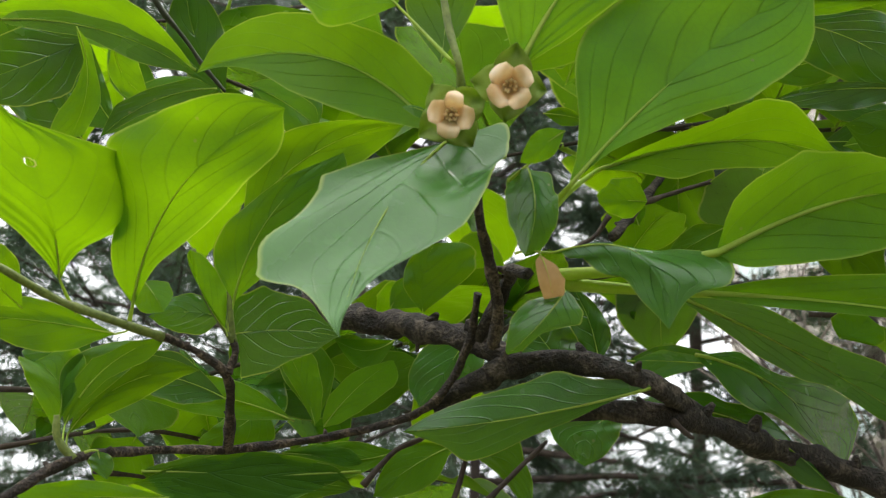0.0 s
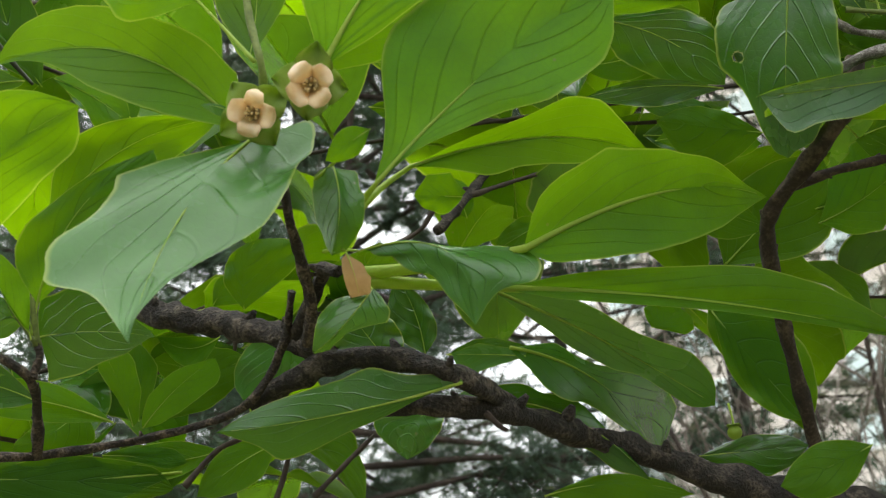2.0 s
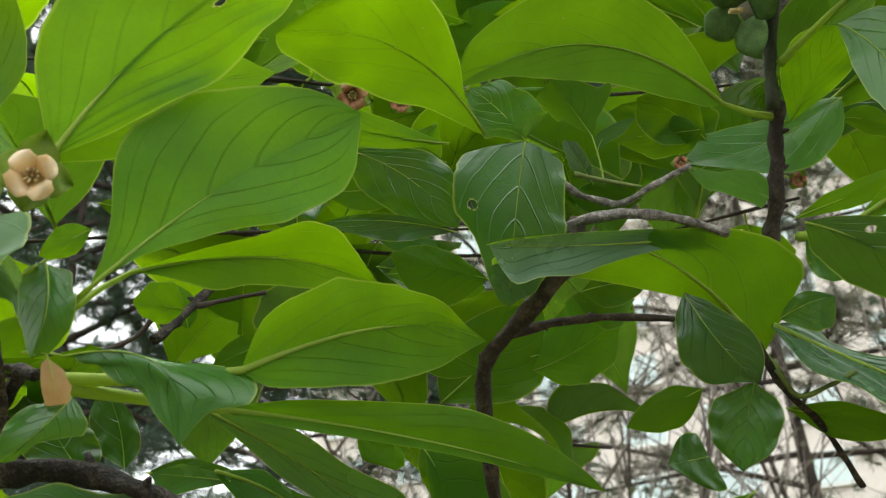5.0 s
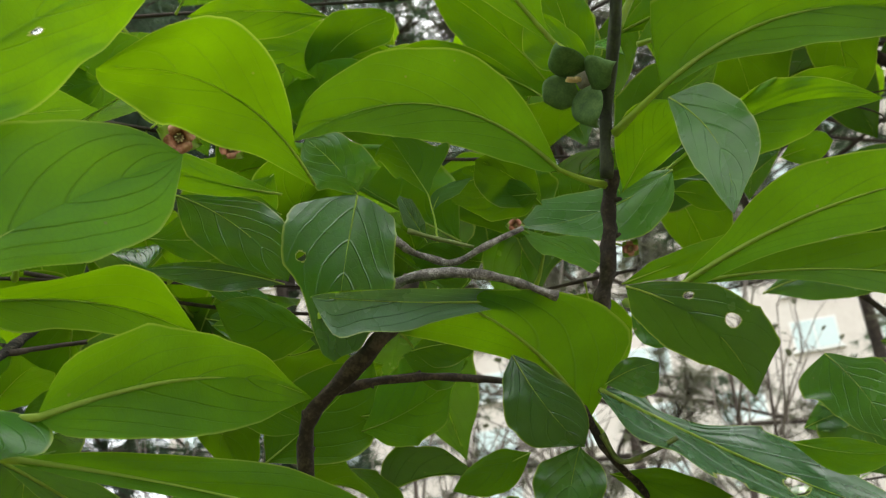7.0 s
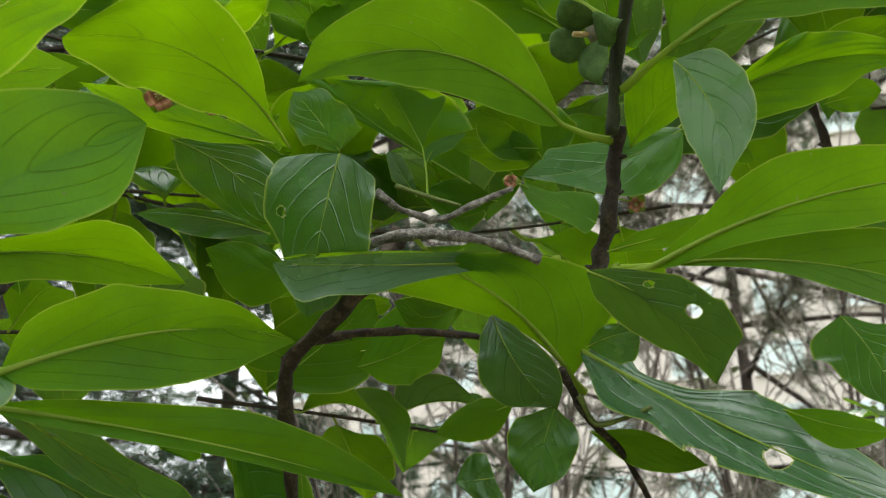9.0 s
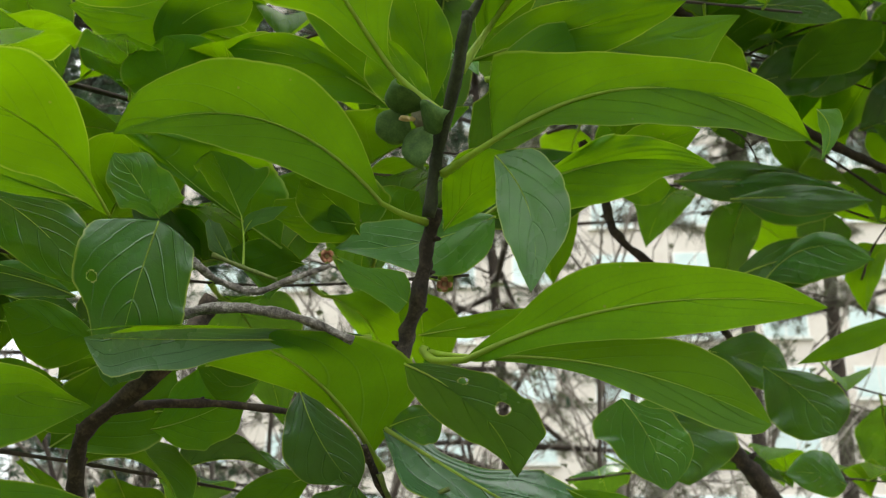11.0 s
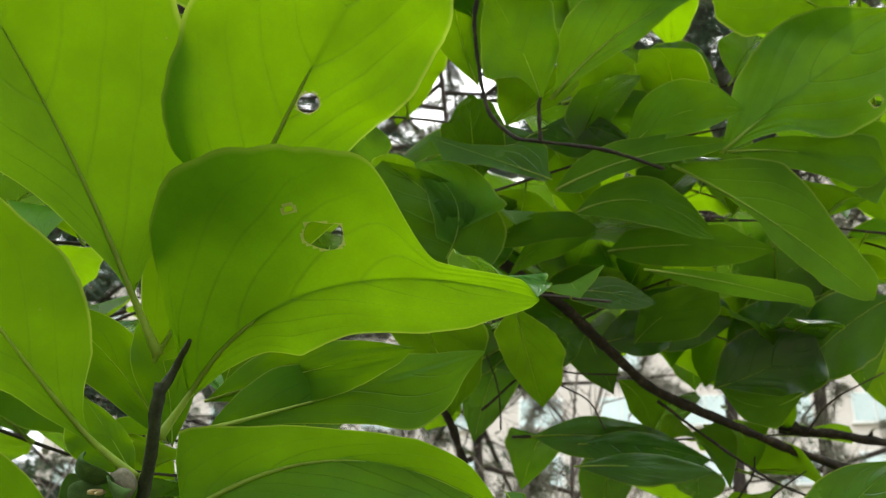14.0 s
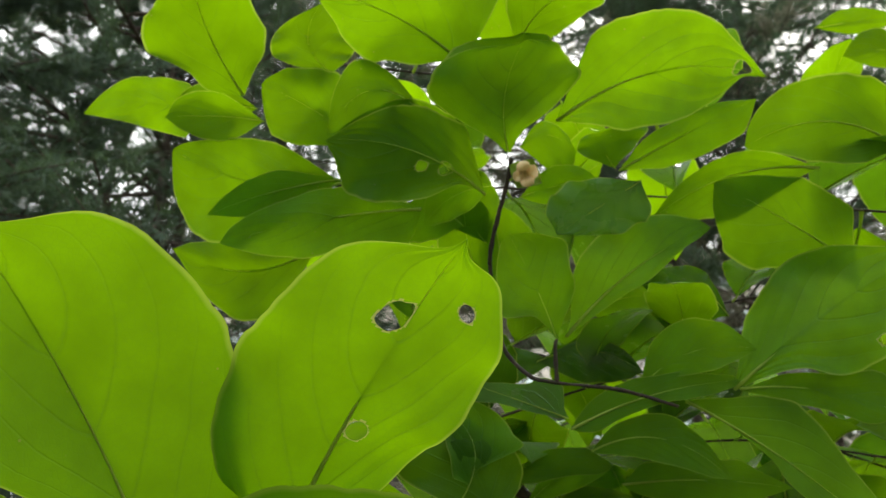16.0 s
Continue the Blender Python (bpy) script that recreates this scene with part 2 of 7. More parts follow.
def tube(line, radii, sides=8, rough=0.0, seed=0):
    """Rings along a line, closed at both ends."""
    verts, faces = [], []
    side = None
    for i, c in enumerate(line):
        ahead = (line[min(i + 1, len(line) - 1)] - line[max(i - 1, 0)]).normalized()
        if side is None:
            side = ahead.orthogonal().normalized()
        side = (side - ahead * side.dot(ahead)).normalized()
        up = ahead.cross(side)
        for k in range(sides):
            a = 2 * math.pi * k / sides
            r = radii[i]
            if rough:
                r *= 1 + rough * noise.noise(Vector((c.x * 90 + seed, c.y * 90 + 1.7 * math.cos(a), c.z * 90 + 1.7 * math.sin(a))))
            verts.append(c + (side * math.cos(a) + up * math.sin(a)) * r)
    for i in range(len(line) - 1):
        for k in range(sides):
            a, b = i * sides + k, i * sides + (k + 1) % sides
            faces.append((a, b, b + sides, a + sides))
    n = len(verts)
    verts += [line[0], line[-1]]
    for k in range(sides):
        faces.append((n, (k + 1) % sides, k))
        faces.append((n + 1, n - sides + k, n - sides + (k + 1) % sides))
    return verts, faces


LABELS = {
    "flower_shoot": "flowering persimmon shoot with broad backlit green leaves",
    "left_shoot": "brown persimmon twig with pale yellow-green leaves",
    "low_left_shoot": "thin knobbly persimmon twig with shaded green leaves",
    "old_limb": "gnarled dark brown persimmon limb with drooping leaves",
    "dark_shoot": "dark persimmon bough with glossy deeply veined leaves",
    "calyx_shoot": "upright persimmon stem with green calyx and huge leaves",
    "low_shoot": "drooping persimmon spur with shiny blue-green leaves",
    "upper_back": "layer of shaded persimmon leaves behind the boughs",
    "far_shoot": "high persimmon bough with many bright backlit leaves",
}


def branch_thing(name, base):
    """A bough: an Empty at its base that holds its sticks, leaves and flowers."""
    ob = new("persimmon_bough")
    ob.location = base
    ob.empty_display_size = 0.02
    return tagged(ob, LABELS[name], "tree branch", "persimmon boughs")


leaf_cluster = branch_thing


def stick(owner, kind, radius, points, end=None):
    base = owner.location
    line = spline([Vector(p) - base for p in points], 8)
    count = len(line)
    swell = [1 + 0.3 * noise.noise(Vector((i * 0.35, radius * 900, 0))) for i in range(count)]
    end = end or (0.72 if kind != "limb" else 0.85)
    radii = [radius * swell[i] * (1 - (1 - end) * i / count) for i in range(count)]
    verts, faces = tube(line, radii, 12 if radius > 0.003 else 8, 0.5 if kind != "green" else 0.12, radius * 1000)
    made = mesh_object("stem" if kind in ("green", "olive") else "branch", verts, faces, BARKS[kind], owner)
    if kind in ("bark", "dark", "limb") and count > 20:
        rnd = random.Random(int(radius * 1e6) + count)
        for i in range(6, count - 4, 7):
            out = Vector((rnd.uniform(-1, 1), rnd.uniform(-1, 1), rnd.uniform(-0.3, 1))).normalized()
            knob = [line[i], line[i] + out * radii[i] * 1.25, line[i] + out * radii[i] * 1.9]
            v, f = tube(knob, [radii[i] * 0.6, radii[i] * 0.42, radii[i] * 0.2], 7, 0.3, i)
            mesh_object("bud_scar", v, f, BARKS[kind], made)
    return made


STATIONS = (0.0, 0.06, 0.15, 0.27, 0.4, 0.54, 0.68, 0.8, 0.9, 0.96, 1.0)


def leaf(owner, seed, base, mid, tip, left, right, stalk=None, holes=(), look_of="green", wave=1.0, point=1.0, quilt=1.0, profile=None):
    """A persimmon leaf: midrib from base over mid to tip, its widest reach at left and right, with a rib and a stalk below it."""
    o = owner.location
    rnd = random.Random(seed)
    b, m, t = (Vector(p) - o for p in (base, mid, tip))
    length = (m - b).length + (t - m).length
    sm = min(max((m - b).length / length, 0.28), 0.62)

    def spine(s):
        lb = (s - sm) * (s - 1) / (sm * 1.0)
        lm = s * (s - 1) / (sm * (sm - 1))
        lt = s * (s - sm) / (1 - sm)
        return b * lb + m * lm + t * lt

    peaks = (sm, sm) if profile else (min(max(sm + rnd.uniform(-0.06, 0.06), 0.25), 0.66), min(max(sm + rnd.uniform(-0.06, 0.06), 0.25), 0.66))
    reach = [Vector(left) - o - spine(peaks[0]), Vector(right) - o - spine(peaks[1])]
    normal = reach[1].cross(reach[0])
    if normal.length < 1e-9:
        normal = Vector((0, 0, 1))
    normal.normalize()
    width = (reach[0].length + reach[1].length) / 2

    blunt = 1.7 + 1.6 * min(max(width / length - 0.18, 0.0), 0.3) / 0.3

    def drawn(s, widths):
        """Half width between the given stations, smoothly."""
        steps = STATIONS
        i = max(k for k in range(len(steps) - 1) if steps[k] <= s)
        ys = (0.02, *widths, 0.0)
        slope = [0.0] * len(ys)
        for k in range(1, len(ys) - 1):
            d0 = (ys[k] - ys[k - 1]) / (steps[k] - steps[k - 1])
            d1 = (ys[k + 1] - ys[k]) / (steps[k + 1] - steps[k])
            slope[k] = 2 * d0 * d1 / (d0 + d1) if d0 * d1 > 0 else 0.0
        slope[0] = 1.3 * (ys[1] - ys[0]) / (steps[1] - steps[0])
        slope[-1] = -ys[-2] / (steps[-1] - steps[-2])
        w = steps[i + 1] - steps[i]
        x = (s - steps[i]) / w
        return (ys[i] * (1 + 2 * x) * (1 - x) ** 2 + ys[i + 1] * x * x * (3 - 2 * x)
                + w * (slope[i] * x * (1 - x) ** 2 - slope[i + 1] * x * x * (1 - x)))

    def outline(s, top):
        """Half width, 1 at its widest: wedge-shaped at the stalk, drawn out to a point at the tip."""
        if s <= top:
            return math.sin(math.pi / 2 * s / top) ** 1.1
        x = (s - top) / (1 - top)
        return max(0.0, (1 - x ** blunt)) ** 0.9 * (1 - 0.45 * point * max(0.0, (x - 0.75) / 0.25) ** 1.5)

    nu, nv = (120, 84) if holes else (36, 20)
    waves = [(rnd.uniform(2.0, 3.6), rnd.uniform(0, 6.28), wave * rnd.uniform(0.05, 0.12)) for _ in range(2)]
    droop = rnd.uniform(-0.02, 0.10)
    hook, curl = rnd.uniform(-0.22, 0.22) * point * (0.0 if profile else 1.0), rnd.uniform(-0.35, 0.35) * point

    def point_at(s, v):
        sides = (drawn(s, profile[0]), drawn(s, profile[1])) if profile else (outline(s, peaks[0]), outline(s, peaks[1]))
        late = max(0.0, (s - 0.84) / 0.16) ** 2 * (1 - s) * 2.5
        c = spine(s) + (reach[0] - reach[1]) * (0.5 * hook * late) + normal * (width * curl * late)
        k = 0 if v < 0 else 1
        p, a = sides[k], abs(v)
        freq, shift, amount = waves[k]
        edge = 1 + (0.03 if profile else 0.06) * noise.noise(Vector((s * 6, k * 9.1 + seed, 0.3))) + 0.022 * noise.noise(Vector((s * 19, k * 5.3 + seed, 1.3)))
        lift = amount * width * a * a * p * math.sin(freq * 6.283 * s + shift)
        lift += 0.10 * width * p * (a - a * a)
        lift += 0.11 * width * p * noise.noise(Vector((s * 2.6, v * 1.5, seed * 3.7)))
        lift -= droop * width * p * a * a
        ripple = 0.013 * quilt * width * math.sin(6.283 * 4.8 * (s - 0.62 * a ** 1.3)) * a * (1 - a) * 2
        return c + reach[k] * (a * p * edge) + normal * (lift + ripple)

    def gnawed(s, v, hole):
        """Below 1 inside an eaten hole."""
        hs, hv, rs, rv = hole
        q = ((s - hs) / rs) ** 2 + ((v - hv) / rv) ** 2
        return q / (1 + 0.45 * noise.noise(Vector((s * 24, v * 9, seed))))

    places = [(1 - (1 - i / nu) ** 1.15, j / (nv / 2)) for i in range(nu + 1) for j in range(-nv // 2, nv // 2 + 1)]
    bitten = {}
    for i, (s, v) in enumerate(places):
        for hole in holes:
            if gnawed(s, v, hole) < 1:
                bitten[i] = hole
    row = nv + 1
    faces, rims = [], []
    for i in range(nu):
        for j in range(nv):
            q = (i * row + j, i * row + j + 1, (i + 1) * row + j + 1, (i + 1) * row + j)
            inside = sum(x in bitten for x in q)
            if inside < 4:
                faces.append(q)
                rims.append(1 if inside else 0)
    for i in {x for q in faces for x in q if x in bitten}:
        hs, hv = bitten[i][:2]
        s, v = places[i]
        for _ in range(3):
            grow = 1 / max(gnawed(s, v, bitten[i]), 0.05) ** 0.5
            s, v = hs + (s - hs) * grow, hv + (v - hv) * grow
        places[i] = (min(max(s, 0.0), 1.0), min(max(v, -1.0), 1.0))
    verts = [point_at(s, v) for s, v in places]
    uvs = [(s, 0.5 + v / 2) for s, v in places]
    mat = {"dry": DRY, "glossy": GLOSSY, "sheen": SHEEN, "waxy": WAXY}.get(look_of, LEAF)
    blade = mesh_object("leaf", verts, faces, mat, owner, uvs, label="dry tan-brown leaf remnant" if look_of == "dry" else ("leaf with insect-eaten holes" if holes else ""))
    if any(rims):
        blade.data.materials.append(RIM)
        blade.data.polygons.foreach_set("material_index", rims)
    line = [spine(s / 16) - normal * 0.0002 for s in range(0, 16)]
    thick = min(max(length * 0.0105 * max(1.0, length / 0.115), 0.0006), 0.0027)
    radii = [thick * (0.05 + 0.6 * (1 - i / 15) ** 1.7) for i in range(16)]
    if stalk is not None:
        root = Vector(stalk) - o
        ahead = (line[1] - line[0]).normalized()
        gap = (line[0] - root).length
        stem_line = spline([root, root.lerp(line[0], 0.55) - ahead * gap * 0.08, line[0]], 5)
        line = stem_line[:-1] + line
        radii = [thick * (1.1 - 0.05 * i) for i in range(len(stem_line) - 1)] + radii
    v, f = tube(line, radii, 6)
    mesh_object("leaf_stalk", v, f, STALK, blade)
    return blade


# ---- ground ----
verts, faces = [], []
rings = (0.0, 1.5, 4, 9, 20, 60, 200, 900)
for ri, rad in enumerate(rings):
    for k in range(40):
        a = k * math.pi / 20
        x, y = rad * math.cos(a), rad * math.sin(a)
        verts.append((x, y, 0.06 * noise.noise(Vector((x * 0.5, y * 0.5, 0))) if rad < 60 else 0.0))
for ri in range(len(rings) - 1):
    for k in range(40):
        faces.append((ri * 40 + k, (ri + 1) * 40 + k, (ri + 1) * 40 + (k + 1) % 40, ri * 40 + (k + 1) % 40))
tagged(mesh_object("ground", verts, faces, SOIL), "brown leaf litter and moss under the trees", "ground", kind="structure")


# ---- building far behind ----
def building(x, y, turn, wide, high):
    """A pale block of flats: a wall with rows of framed teal windows and balconies' ledges, under a flat roof."""
    block = new("apartment_building")
    block.matrix_world = pose(x, y, 0, 0, 0, turn)
    tagged(block, "pale pinkish apartment block with teal windows behind trees", "building")

    def box(name, lo, hi, mat, parent):
        v = [(a, b, c) for a in (lo[0], hi[0]) for b in (lo[1], hi[1]) for c in (lo[2], hi[2])]
        f = [(0, 1, 3, 2), (4, 6, 7, 5), (0, 4, 5, 1), (2, 3, 7, 6), (0, 2, 6, 4), (1, 5, 7, 3)]
        return mesh_object(name, v, f, mat, parent, smooth=False)

    box("wall", (-wide / 2, 0, 0), (wide / 2, 8, high), PLASTER, block)
    box("roof", (-wide / 2 - 0.4, -0.4, high), (wide / 2 + 0.4, 8.4, high + 0.5), PLASTER, block)
    for level in range(int(high / 3)):
        for k in range(int(wide / 4)):
            cx, z = -wide / 2 + 2 + 4 * k, 3 * level + 0.9
            frame_part = box("window", (cx - 1.1, -0.06, z), (cx + 1.1, 0.04, z + 1.6), FRAME, block)
            box("pane", (cx - 1.0, -0.09, z + 0.1), (cx - 0.04, -0.065, z + 1.5), TEAL, frame_part)
            box("pane", (cx + 0.04, -0.09, z + 0.1), (cx + 1.0, -0.065, z + 1.5), TEAL, frame_part)
            box("sill", (cx - 1.2, -0.2, z - 0.1), (cx + 1.2, 0.02, z - 0.004), FRAME, frame_part)


PLASTER = rough_material("plaster_pink", ((0.66, 0.59, 0.54), (0.76, 0.70, 0.65)), 0.6, 0.9, 0.2, 0.01)
FRAME = rough_material("window_frame", ((0.7, 0.7, 0.68), (0.8, 0.8, 0.78)), 2.0, 0.6, 0.1, 0.005)
TEAL = rough_material("window_teal", ((0.56, 0.68, 0.69), (0.66, 0.76, 0.76)), 0.8, 0.15, 0.05, 0.005)
building(37.0, 35.5, -44.0, 60.0, 39.0)


# ---- pines ----
def pine(x, y, height, spread, seed, dense, tufts, low, coarse=1):
    """A pine: tapered trunk, limbs one by one with twigs, and brushes of needles."""
    rnd = random.Random(seed)
    gen = np.random.default_rng(seed)
    tree = new("pine_tree")
    tree.location = (x, y, 0)
    tagged(tree, "thin half-bare pine with brownish twigs and needles" if seed in (14, 21) else "tall dark pine with hazy grey-green needle tufts", "tree", "pines behind")
    lean = Vector((rnd.uniform(-1.5, 1.5), rnd.uniform(-0.8, 0.8), 0))
    line = [Vector((0, 0, -0.1)) + lean * (i / 10) ** 2 + Vector((0, 0, height * i / 10)) for i in range(11)]
    v, f = tube(line, [0.0045 * height * (1 - 0.85 * i / 10) for i in range(11)], 10, 0.2, seed)
    mesh_object("trunk", v, f, PINE_BARK, tree)
    brushes = []
    count = int(height * dense)
    for i in range(count):
        h = height * (low + (0.98 - low) * i / count)
        a = i * 2.4 + rnd.uniform(-0.4, 0.4)
        reach = spread * (1 - 0.6 * (h / height)) * rnd.uniform(0.55, 1.15)
        out = Vector((math.cos(a), math.sin(a), rnd.uniform(-0.15, 0.3)))
        root = Vector((0, 0, h)) + lean * (h / height) ** 2
        limb = [root + out * reach * q + Vector((0, 0, -0.14 * reach * q * q + 0.06 * rnd.uniform(-1, 1))) for q in (0, 0.33, 0.66, 1)]
        lv, lf = tube(limb, [0.02, 0.014, 0.009, 0.004], 5)
        for s in range(tufts):
            at = limb[0].lerp(limb[3], rnd.uniform(0.2, 1.0))
            way = (out + Vector((rnd.uniform(-0.9, 0.9), rnd.uniform(-0.9, 0.9), rnd.uniform(-0.5, 0.6)))).normalized()
            far = at + way * reach * rnd.uniform(0.1, 0.3)
            tv, tf = tube([at, at.lerp(far, 0.5) + Vector((0, 0, rnd.uniform(-0.03, 0.03))), far], [0.005, 0.0035, 0.0015], 4)
            k = len(lv)
            lv += tv
            lf += [tuple(x + k for x in face) for face in tf]
            for w in range(4):
                brushes.append((*at.lerp(far, 0.25 + 0.25 * w), *way))
        mesh_object("limb", lv, lf, PINE_BARK, tree)
    each = 26 // coarse
    spots = np.repeat(np.array(brushes), each, axis=0)
    total = len(spots)
    ways = spots[:, 3:] * 0.7 + gen.normal(0, 0.6, (total, 3))
    ways /= np.linalg.norm(ways, axis=1)[:, None]
    foot = spots[:, :3] + gen.normal(0, 0.012, (total, 3))
    head = foot + ways * gen.uniform(0.07, 0.13, (total, 1)) * (1 + 0.6 * (coarse - 1)) + [0, 0, -0.012]
    across = np.cross(ways, gen.normal(0, 1, (total, 3)))
    across *= 0.0034 * coarse ** 2 / np.linalg.norm(across, axis=1)[:, None]
    verts = np.stack([foot - across, foot + across, head], 1).reshape(-1, 3)
    data = bpy.data.meshes.new("needles")
    data.vertices.add(total * 3)
    data.vertices.foreach_set("co", verts.astype(np.float32).ravel())
    data.loops.add(total * 3)
    data.loops.foreach_set("vertex_index", np.arange(total * 3, dtype=np.int32))
    data.polygons.add(total)
    data.polygons.foreach_set("loop_start", np.arange(0, total * 3, 3, dtype=np.int32))
    data.update(calc_edges=True)
    data.materials.append(NEEDLE_DRY if seed in (14, 21) else NEEDLE)
    brush = new("needles", data)
    brush.parent = tree
    tagged(brush, kind="stuff")
    return tree


for px, py, high, wide, seed, dense, tufts, low in (
        (-2.2, 4.4, 7.0, 2.6, 3, 9, 18, 0.12), (0.1, 5.0, 7.5, 2.6, 5, 10, 22, 0.12), (2.3, 5.4, 12.5, 3.6, 8, 11, 15, 0.38), (-0.6, 8.0, 10.0, 3.2, 11, 7, 16, 0.12),
        (-2.6, 11.0, 15.0, 4.2, 31, 8, 20, 0.06), (0.2, 12.0, 15.0, 4.2, 32, 8, 20, 0.06), (1.7, 7.6, 14.0, 3.6, 22, 7, 16, 0.12), (4.25, 4.75, 10.0, 3.0, 21, 8, 13, 0.12), (6.0, 4.4, 14.0, 3.4, 24, 8, 20, 0.42), (2.9, 7.0, 16.0, 4.2, 25, 7, 10, 0.36), (7.2, 4.6, 16.0, 4.2, 26, 8, 22, 0.42),
        (6.8, 3.4, 9.0, 2.6, 14, 5, 12, 0.12)):
    pine(px, py, high, wide, seed, dense, tufts, low)
# unseen pines added behind the camera to cut low sky light on the leaves
for px, py, high, wide, seed in ((-6.2, 1.0, 6.0, 2.6, 15), (-5.6, -4.2, 6.5, 2.6, 16), (-1.6, -7.6, 6.5, 2.6, 17), (3.4, -7.6, 7.0, 2.8, 18), (7.4, -4.2, 6.5, 2.6, 19), (8.8, 0.2, 6.0, 2.6, 20)):
    pine(px, py, high, wide, seed, 8, 14, 0.10, 2)

def bare_shrub(x, y, height, spread, seed):
    """A thin, nearly leafless shrub: stems that fork twice into a mesh of fine twigs, with a few dry leaves left on them."""
    rnd = random.Random(seed)
    shrub = new("bare_shrub")
    shrub.location = (x, y, 0)
    tagged(shrub, "leafless brown shrub with a mesh of fine twigs", "shrub", "shrubs behind")
    tv, tf, lv, lf = [], [], [], []

    def add(line, radii, sides):
        v, f = tube(line, radii, sides)
        k = len(tv)
        tv.extend(v)
        tf.extend(tuple(i + k for i in face) for face in f)

    def fork(line, depth, size):
        for _ in range(5 if depth == 2 else 3):
            at = line[0].lerp(line[-1], rnd.uniform(0.3, 1.0))
            way = ((line[-1] - line[0]).normalized() + Vector((rnd.uniform(-1, 1), rnd.uniform(-1, 1), rnd.uniform(-0.5, 0.7)))).normalized()
            end = at + way * size * rnd.uniform(0.6, 1.1)
            twig = [at, at.lerp(end, 0.5) + Vector((rnd.uniform(-1, 1), rnd.uniform(-1, 1), rnd.uniform(-1, 1))) * size * 0.07, end]
            add(twig, [0.003 * depth, 0.0024 * depth, 0.0014 * depth], 4)
            if depth > 1:
                fork(twig, depth - 1, size * 0.6)
            elif rnd.random() < 0.95:
                side = way.cross(Vector((0, 0, 1))).normalized() * 0.016
                k = len(lv)
                lv.extend((end, end + way * 0.02 + side, end + way * 0.045 + Vector((0, 0, -0.012)), end + way * 0.02 - side))
                lf.append((k, k + 1, k + 2, k + 3))

    for i in range(6):
        a = i * 1.05 + rnd.uniform(-0.2, 0.2)
        top = Vector((math.cos(a) * spread * rnd.uniform(0.2, 1), math.sin(a) * spread * rnd.uniform(0.2, 1), height * rnd.uniform(0.75, 1.0)))
        line = spline([Vector((math.cos(a) * 0.1, math.sin(a) * 0.1, -0.05)), top * 0.5 + Vector((0.06, 0, 0.1)), top], 6)
        v, f = tube(line, [0.02 - 0.013 * k / (len(line) - 1) for k in range(len(line))], 7)
        mesh_object("stem", v, f, PINE_BARK, shrub)
        for lo in (3, 5, 7, 9):
            fork([line[lo], line[lo + 3]], 2, 0.75)
    tagged(mesh_object("twig_tangle", tv, tf, TWIGGY, shrub), kind="stuff")
    tagged(mesh_object("dry_foliage", lv, lf, NEEDLE_DRY, shrub), kind="stuff")


bare_shrub(3.5, 3.6, 3.9, 1.3, 31)
bare_shrub(2.1, 4.0, 3.2, 1.1, 32)

# ---- trunk below the boughs ----
trunk = new("persimmon_tree")
trunk.location = (0.62, 0.95, 0)
tagged(trunk, "dark fissured persimmon trunk that carries the boughs", "tree")
limbs = ((0.62, 0.95, -0.05), (0.60, 0.93, 0.5), (0.63, 0.9, 1.0), (0.60, 0.88, 1.45))
v, f = tube(spline([Vector(p) - trunk.location for p in limbs], 10), [0.075 - 0.0011 * i for i in range(31)], 16, 0.25, 4)
mesh_object("trunk", v, f, BARKS["limb"], trunk)


def trunk_limb(points, radius):
    line = spline([Vector(p) - trunk.location for p in points], 8)
    v, f = tube(line, [0.03 + (radius - 0.03) * i / (len(line) - 1) for i in range(len(line))], 10, 0.25, radius * 500)
    mesh_object("limb", v, f, BARKS["limb"], trunk)


FORK = (0.60, 0.88, 1.43)
trunk_limb((FORK, (0.5, 0.75, 1.55), (0.310, 0.540, 1.655), (0.277, 0.515, 1.667)), 0.0085)
trunk_limb((FORK, (0.45, 0.75, 1.5), (0.299, 0.567, 1.672), (0.289, 0.548, 1.687)), 0.004)
trunk_limb((FORK, (0.70, 0.70, 1.60), (1.176, 0.607, 1.852), (1.136, 0.655, 1.901)), 0.008)


